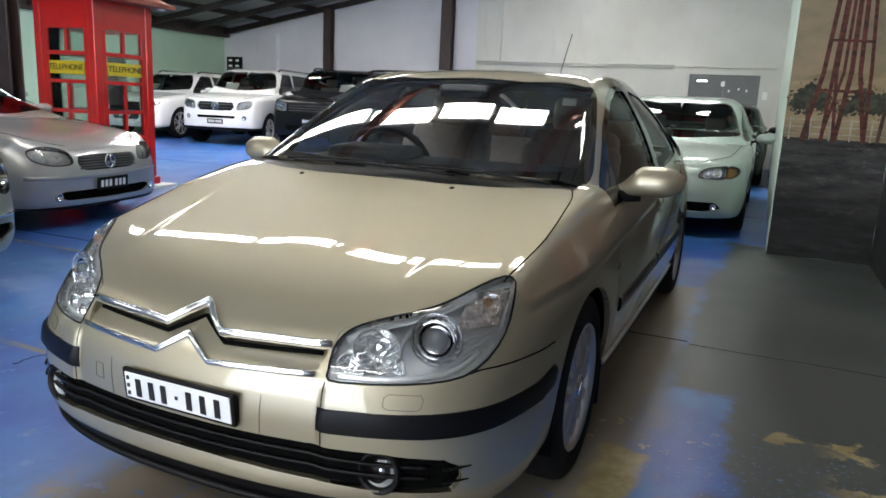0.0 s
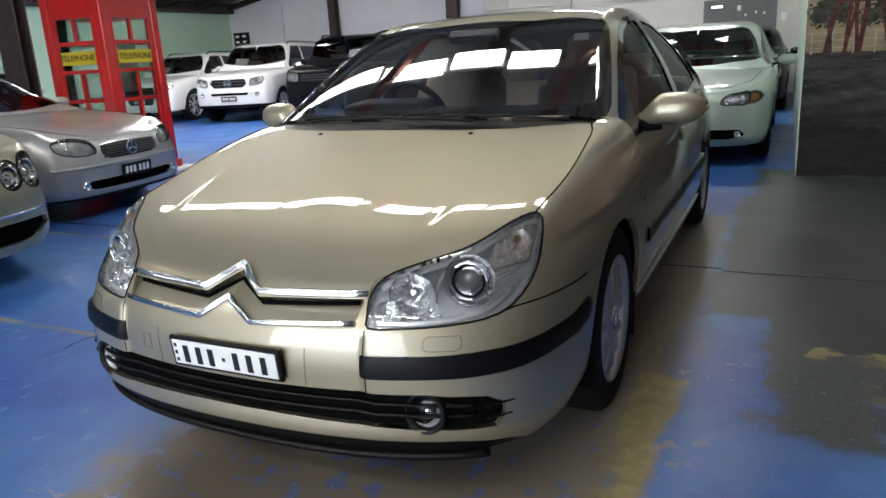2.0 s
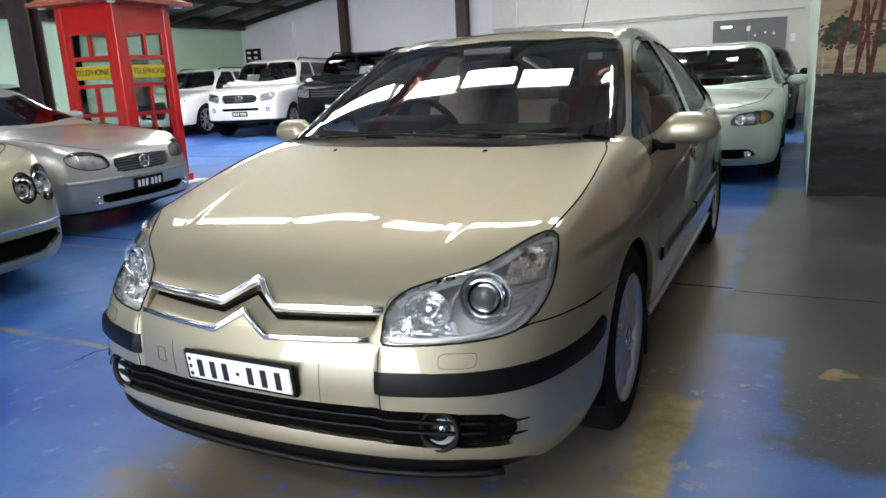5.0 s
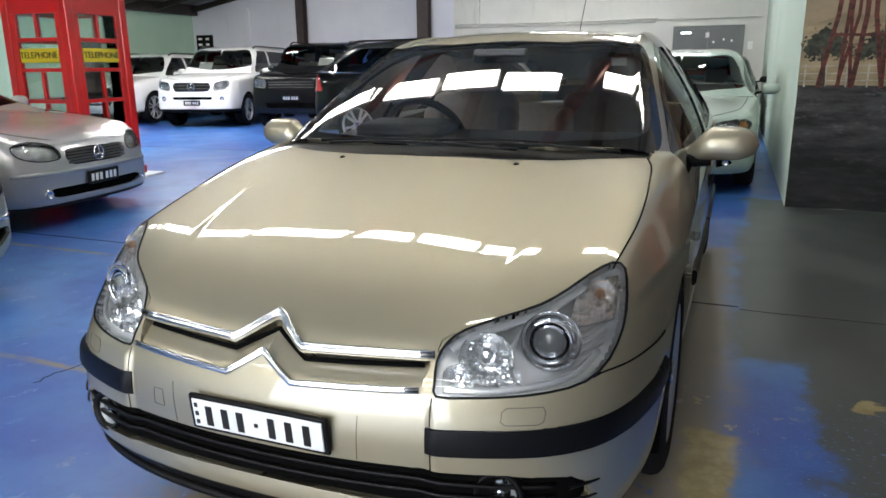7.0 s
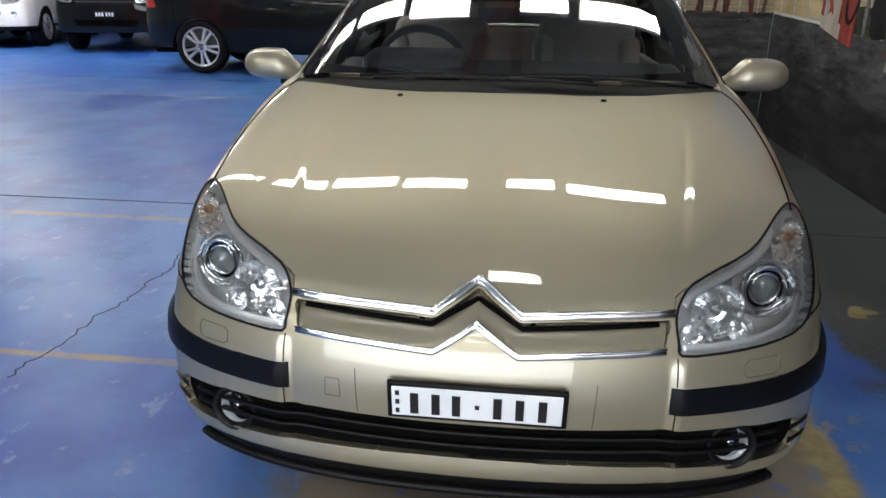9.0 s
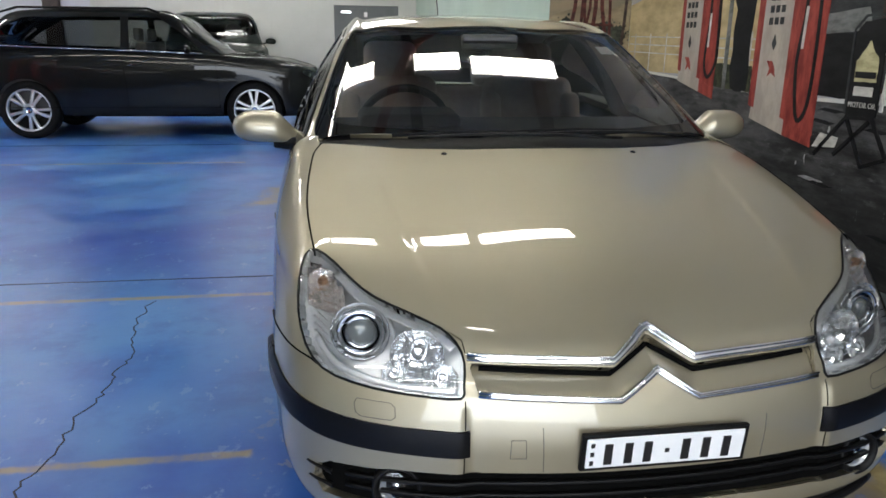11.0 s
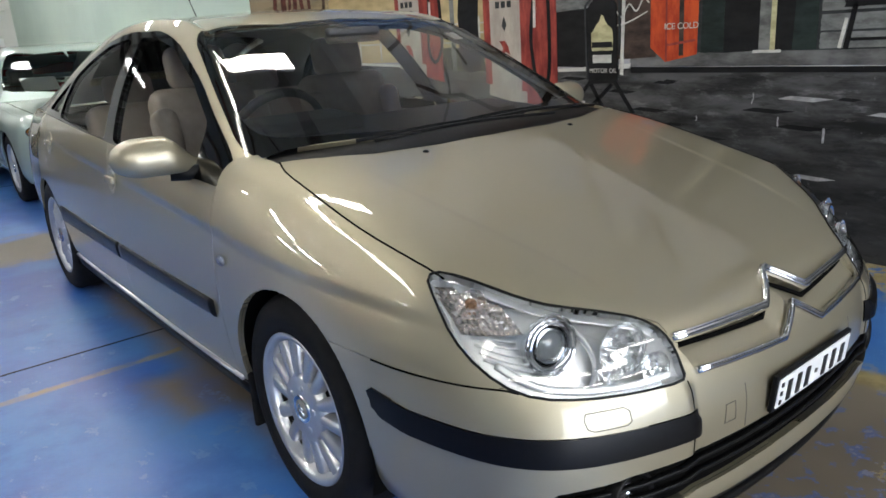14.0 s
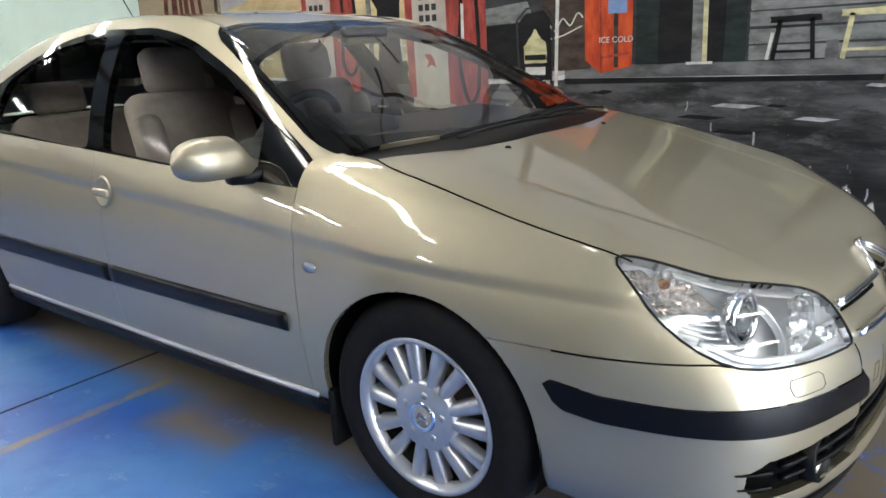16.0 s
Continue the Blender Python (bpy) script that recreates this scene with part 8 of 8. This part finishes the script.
# petrol pumps
for a0, a1, z0, k in ((2.16, 2.47, 0.80, 1.0), (3.32, 3.60, 1.00, 0.8)):
    painted("painted_pump_face", [(a0, z0), (a1, z0 + 0.05), (a1 + 0.01, 2.15), (a0 + 0.01, 2.15)], P_CREAM, 5)
    painted("painted_pump_side", [(a0 - 0.34 * k, z0 - 0.06), (a0, z0), (a0 + 0.01, 2.15), (a0 - 0.33 * k, 2.15)], P_RED, 5)
    painted("painted_pump_edge", [(a1, z0 + 0.05), (a1 + 0.07 * k, z0 + 0.07), (a1 + 0.08 * k, 2.15), (a1 + 0.01, 2.15)], P_RED, 5)
    painted("painted_pump_foot", [(a0 - 0.05, z0 - 0.09), (a1 + 0.04, z0 - 0.02), (a1 + 0.03, z0 + 0.06), (a0 - 0.05, z0 + 0.01)], P_CREAM, 6)
    painted("painted_pump_base", [(a0 - 0.34 * k, z0 - 0.13), (a0 - 0.05, z0 - 0.09), (a0 - 0.05, z0 + 0.01), (a0 - 0.33 * k, z0 - 0.05)], P_RED, 6)
    stroke("painted_hose", curve_pts([(a0 - 0.10, 1.95), (a0 - 0.13, 1.5), (a0 - 0.10, 1.15), (a0 - 0.17, z0 + 0.03), (a0 - 0.26, z0 + 0.12), (a0 - 0.27, 1.3), (a0 - 0.24, 1.8)], 6), 0.030, P_BLACK, 7)
    stroke("painted_hose_light", [(a0 - 0.135, 1.25), (a0 - 0.14, 1.50)], 0.022, P_WHITE, 8)
    for j in range(3):
        for i in range(3):
            painted("painted_dial_mark", rect(a0 + 0.09 + 0.06 * i, a0 + 0.13 + 0.06 * i, 1.40 + 0.075 * j, 1.445 + 0.075 * j), P_SLATE, 7)
    painted("painted_emblem", [(a0 + 0.13, 1.13), (a0 + 0.16, 1.17), (a0 + 0.22, 1.17), (a0 + 0.18, 1.12), (a0 + 0.20, 1.07), (a0 + 0.155, 1.095), (a0 + 0.11, 1.07)], P_RED, 7)
    painted("painted_emblem_dark", [(a0 + 0.14, 1.28), (a0 + 0.165, 1.34), (a0 + 0.19, 1.28), (a0 + 0.165, 1.24)], P_SLATE, 7)
stroke("painted_pole", [(2.90, 0.95), (2.93, 2.6)], 0.045, P_BOARD, 6)
painted("painted_dark_tree", wobble([(2.60, 0.96), (2.82, 0.97), (2.84, 1.5), (2.95, 1.9), (2.55, 1.95), (2.60, 1.4)], 0.02, 44), P_BLACK, 4)
painted("painted_grass", wobble([(2.55, 0.95), (3.3, 0.99), (3.3, 1.14), (2.55, 1.12)], 0.012, 45), P_LEAF, 3)
for z in (1.18, 1.25, 1.32):
    stroke("painted_fence_rail", [(2.55, z - 0.01), (4.70, z + 0.02)], 0.010, P_WHITE, 3)
for k in range(7):
    stroke("painted_fence_post", [(2.6 + 0.33 * k, 1.04), (2.6 + 0.33 * k, 1.36)], 0.016, P_WHITE, 3)
# branches high on the wall, caught in the windscreen
rnd = random.Random(9)
for k in range(14):
    a, z = rnd.uniform(-1.5, 4.2), rnd.uniform(2.2, 3.4)
    pts = [(a, z)]
    d = rnd.uniform(0, 6.28)
    for _ in range(6):
        d += rnd.uniform(-0.5, 0.5)
        a += 0.22 * math.cos(d)
        z += 0.22 * math.sin(d)
        pts.append((min(max(a, -8), 4.7), min(max(z, 2.0), 4.4)))
    stroke("painted_branch", curve_pts(pts, 3), rnd.uniform(0.02, 0.06), P_BROWN, 8 + k % 3)
# runs and splashes of pale paint on the painted road
P_DRIP = brushed("painted_pale_drip", (0.34, 0.34, 0.345), scale=9.0, amount=0.4)
drip = random.Random(11)
for k in range(24):
    a, z = drip.uniform(-1.6, 2.0), drip.uniform(0.34, 0.92)
    h = drip.uniform(0.02, 0.08)
    stroke("painted_drip", [(a, z), (a + drip.uniform(-0.006, 0.006), z - h * 0.5), (a + drip.uniform(-0.01, 0.01), z - h)], drip.uniform(0.005, 0.016), P_DRIP, 2.2 + 0.02 * k)
for k in range(30):
    a, z, w = drip.uniform(-1.8, 2.1), drip.uniform(0.25, 0.92), drip.uniform(0.05, 0.16)
    painted("painted_dash", [(a - w, z), (a - w * 0.3, z - 0.008 - w * 0.06), (a + w, z - 0.004), (a + w * 0.5, z + 0.006 + w * 0.05), (a - w * 0.5, z + 0.005)], P_DRIP if k % 3 == 0 else P_BLACK, 1.3 + 0.02 * k)
# windmill on the wall end
# this wall's sky, plain and road colours are darkened to hold back its light
P_STUB_SKY = brushed("painted_stub_sky", (0.235, 0.185, 0.12), (0.165, 0.14, 0.10), 1.2, 0.2, (1, 1, 1.6))
W = "stub"
P_RAIL = brushed("painted_pale_rail", (0.36, 0.34, 0.29), (0.24, 0.22, 0.18), 8.0, 0.2)
P_PLAIN = brushed("painted_dry_plain", (0.27, 0.215, 0.135), (0.17, 0.135, 0.085), 2.0, 0.3)
# the east wall's road paint at 0.55, shade put into the colour
painted("painted_road", wobble([(X_SIDE + 0.004, 0.0), (2.2265, 0.0), (2.2265, 1.035), (X_SIDE + 0.004, 1.045)], 0.004, 50), road_paint("painted_road_shaded", 0.55), 1, W)
painted("painted_plain", [(X_SIDE + 0.002, 1.02), (2.2265, 1.02), (2.2265, 1.36), (1.8, 1.40), (X_SIDE + 0.002, 1.34)], P_PLAIN, 0, W)
painted("painted_hill", [(X_SIDE + 0.002, 1.30), (1.8, 1.38), (2.2265, 1.34), (2.2265, 4.55), (X_SIDE + 0.002, 4.55)], P_STUB_SKY, 0, W)
painted("painted_far_hill", wobble([(X_SIDE + 0.004, 1.50), (1.7, 1.62), (2.0, 1.58), (2.22, 1.66), (2.22, 1.36), (X_SIDE + 0.004, 1.34)], 0.012, 51), P_PLAIN, 1, W)
rnd = random.Random(5)
P_BUSH = brushed("painted_bush_green", (0.042, 0.048, 0.034), (0.016, 0.018, 0.015), 14.0, 0.6, (1, 1, 1))
for k, (cx, cz, rx, rz) in enumerate(((1.50, 1.35, 0.07, 0.09), (1.58, 1.40, 0.10, 0.12), (1.68, 1.36, 0.08, 0.10), (1.98, 1.38, 0.10, 0.12), (2.09, 1.35, 0.10, 0.11), (1.87, 1.32, 0.07, 0.07))):
    f = [rnd.uniform(0, 6.28) for _ in range(5)]
    painted("painted_bush", [(cx + rx * (0.86 + 0.07 * math.sin(5 * t + f[0]) + 0.06 * math.sin(11 * t + f[1]) + rnd.uniform(-0.06, 0.06)) * math.cos(t), cz + rz * (0.86 + 0.07 * math.sin(4 * t + f[2]) + 0.07 * math.sin(13 * t + f[3]) + rnd.uniform(-0.06, 0.06)) * math.sin(t)) for t in np.linspace(0, 2 * math.pi, 60, endpoint=False)], P_BUSH, 2 + 0.15 * k, W)
    for d in range(26):
        a, g = rnd.uniform(0, 6.28), rnd.uniform(0.8, 1.3)
        x, z, h = cx + rx * g * math.cos(a), cz + rz * g * math.sin(a), rnd.uniform(0.008, 0.018)
        painted("painted_leaf_dab", [(x - h, z), (x, z - h * 0.6), (x + h, z + h * 0.3), (x + h * 0.2, z + h * 0.8)], P_BUSH, 3.0 + 0.04 * d, W)
for z in (1.08, 1.14, 1.20):
    stroke("painted_fence_rail", [(X_SIDE + 0.01, z), (2.22, z + 0.005)], 0.008, P_RAIL, 3.8, W)
for k in range(6):
    stroke("painted_fence_post", [(X_SIDE + 0.05 + 0.155 * k, 1.03), (X_SIDE + 0.05 + 0.155 * k, 1.22)], 0.012, P_RAIL, 4.2, W)
TOP = (1.86, 3.6)
P_MILL = brushed("painted_mill_red", (0.085, 0.026, 0.020), (0.030, 0.013, 0.012), 8.0, 0.5)
for k, (foot, high, w) in enumerate(((1.56, 1.66, 0.028), (1.71, 1.735, 0.024), (1.70, 1.81, 0.020), (1.80, 1.755, 0.022), (1.81, 1.865, 0.030), (2.03, 1.93, 0.028), (2.03, 2.01, 0.022))):
    stroke("painted_mill_leg", [(foot, 1.02), (high, 1.6), (1.84 + (high - 1.84) * 0.35, 3.2)], w * 1.25, P_MILL, 5 + 0.3 * k, W)
for k, (z, half) in enumerate(((1.44, 0.215), (1.85, 0.16), (2.3, 0.12))):
    stroke("painted_mill_girt", [(1.835 - half, z + 0.01), (1.835 + half, z)], 0.022, P_MILL, 7.3 + 0.2 * k, W)
stroke("painted_tree_stem", [(1.60, 1.03), (1.59, 1.20), (1.57, 1.36)], 0.035, P_BROWN, 4.6, W)
stroke("painted_gum_trunk", curve_pts([(2.13, 1.03), (2.15, 1.3), (2.17, 1.6), (2.20, 2.4)], 4), 0.028, P_BROWN, 6, W)
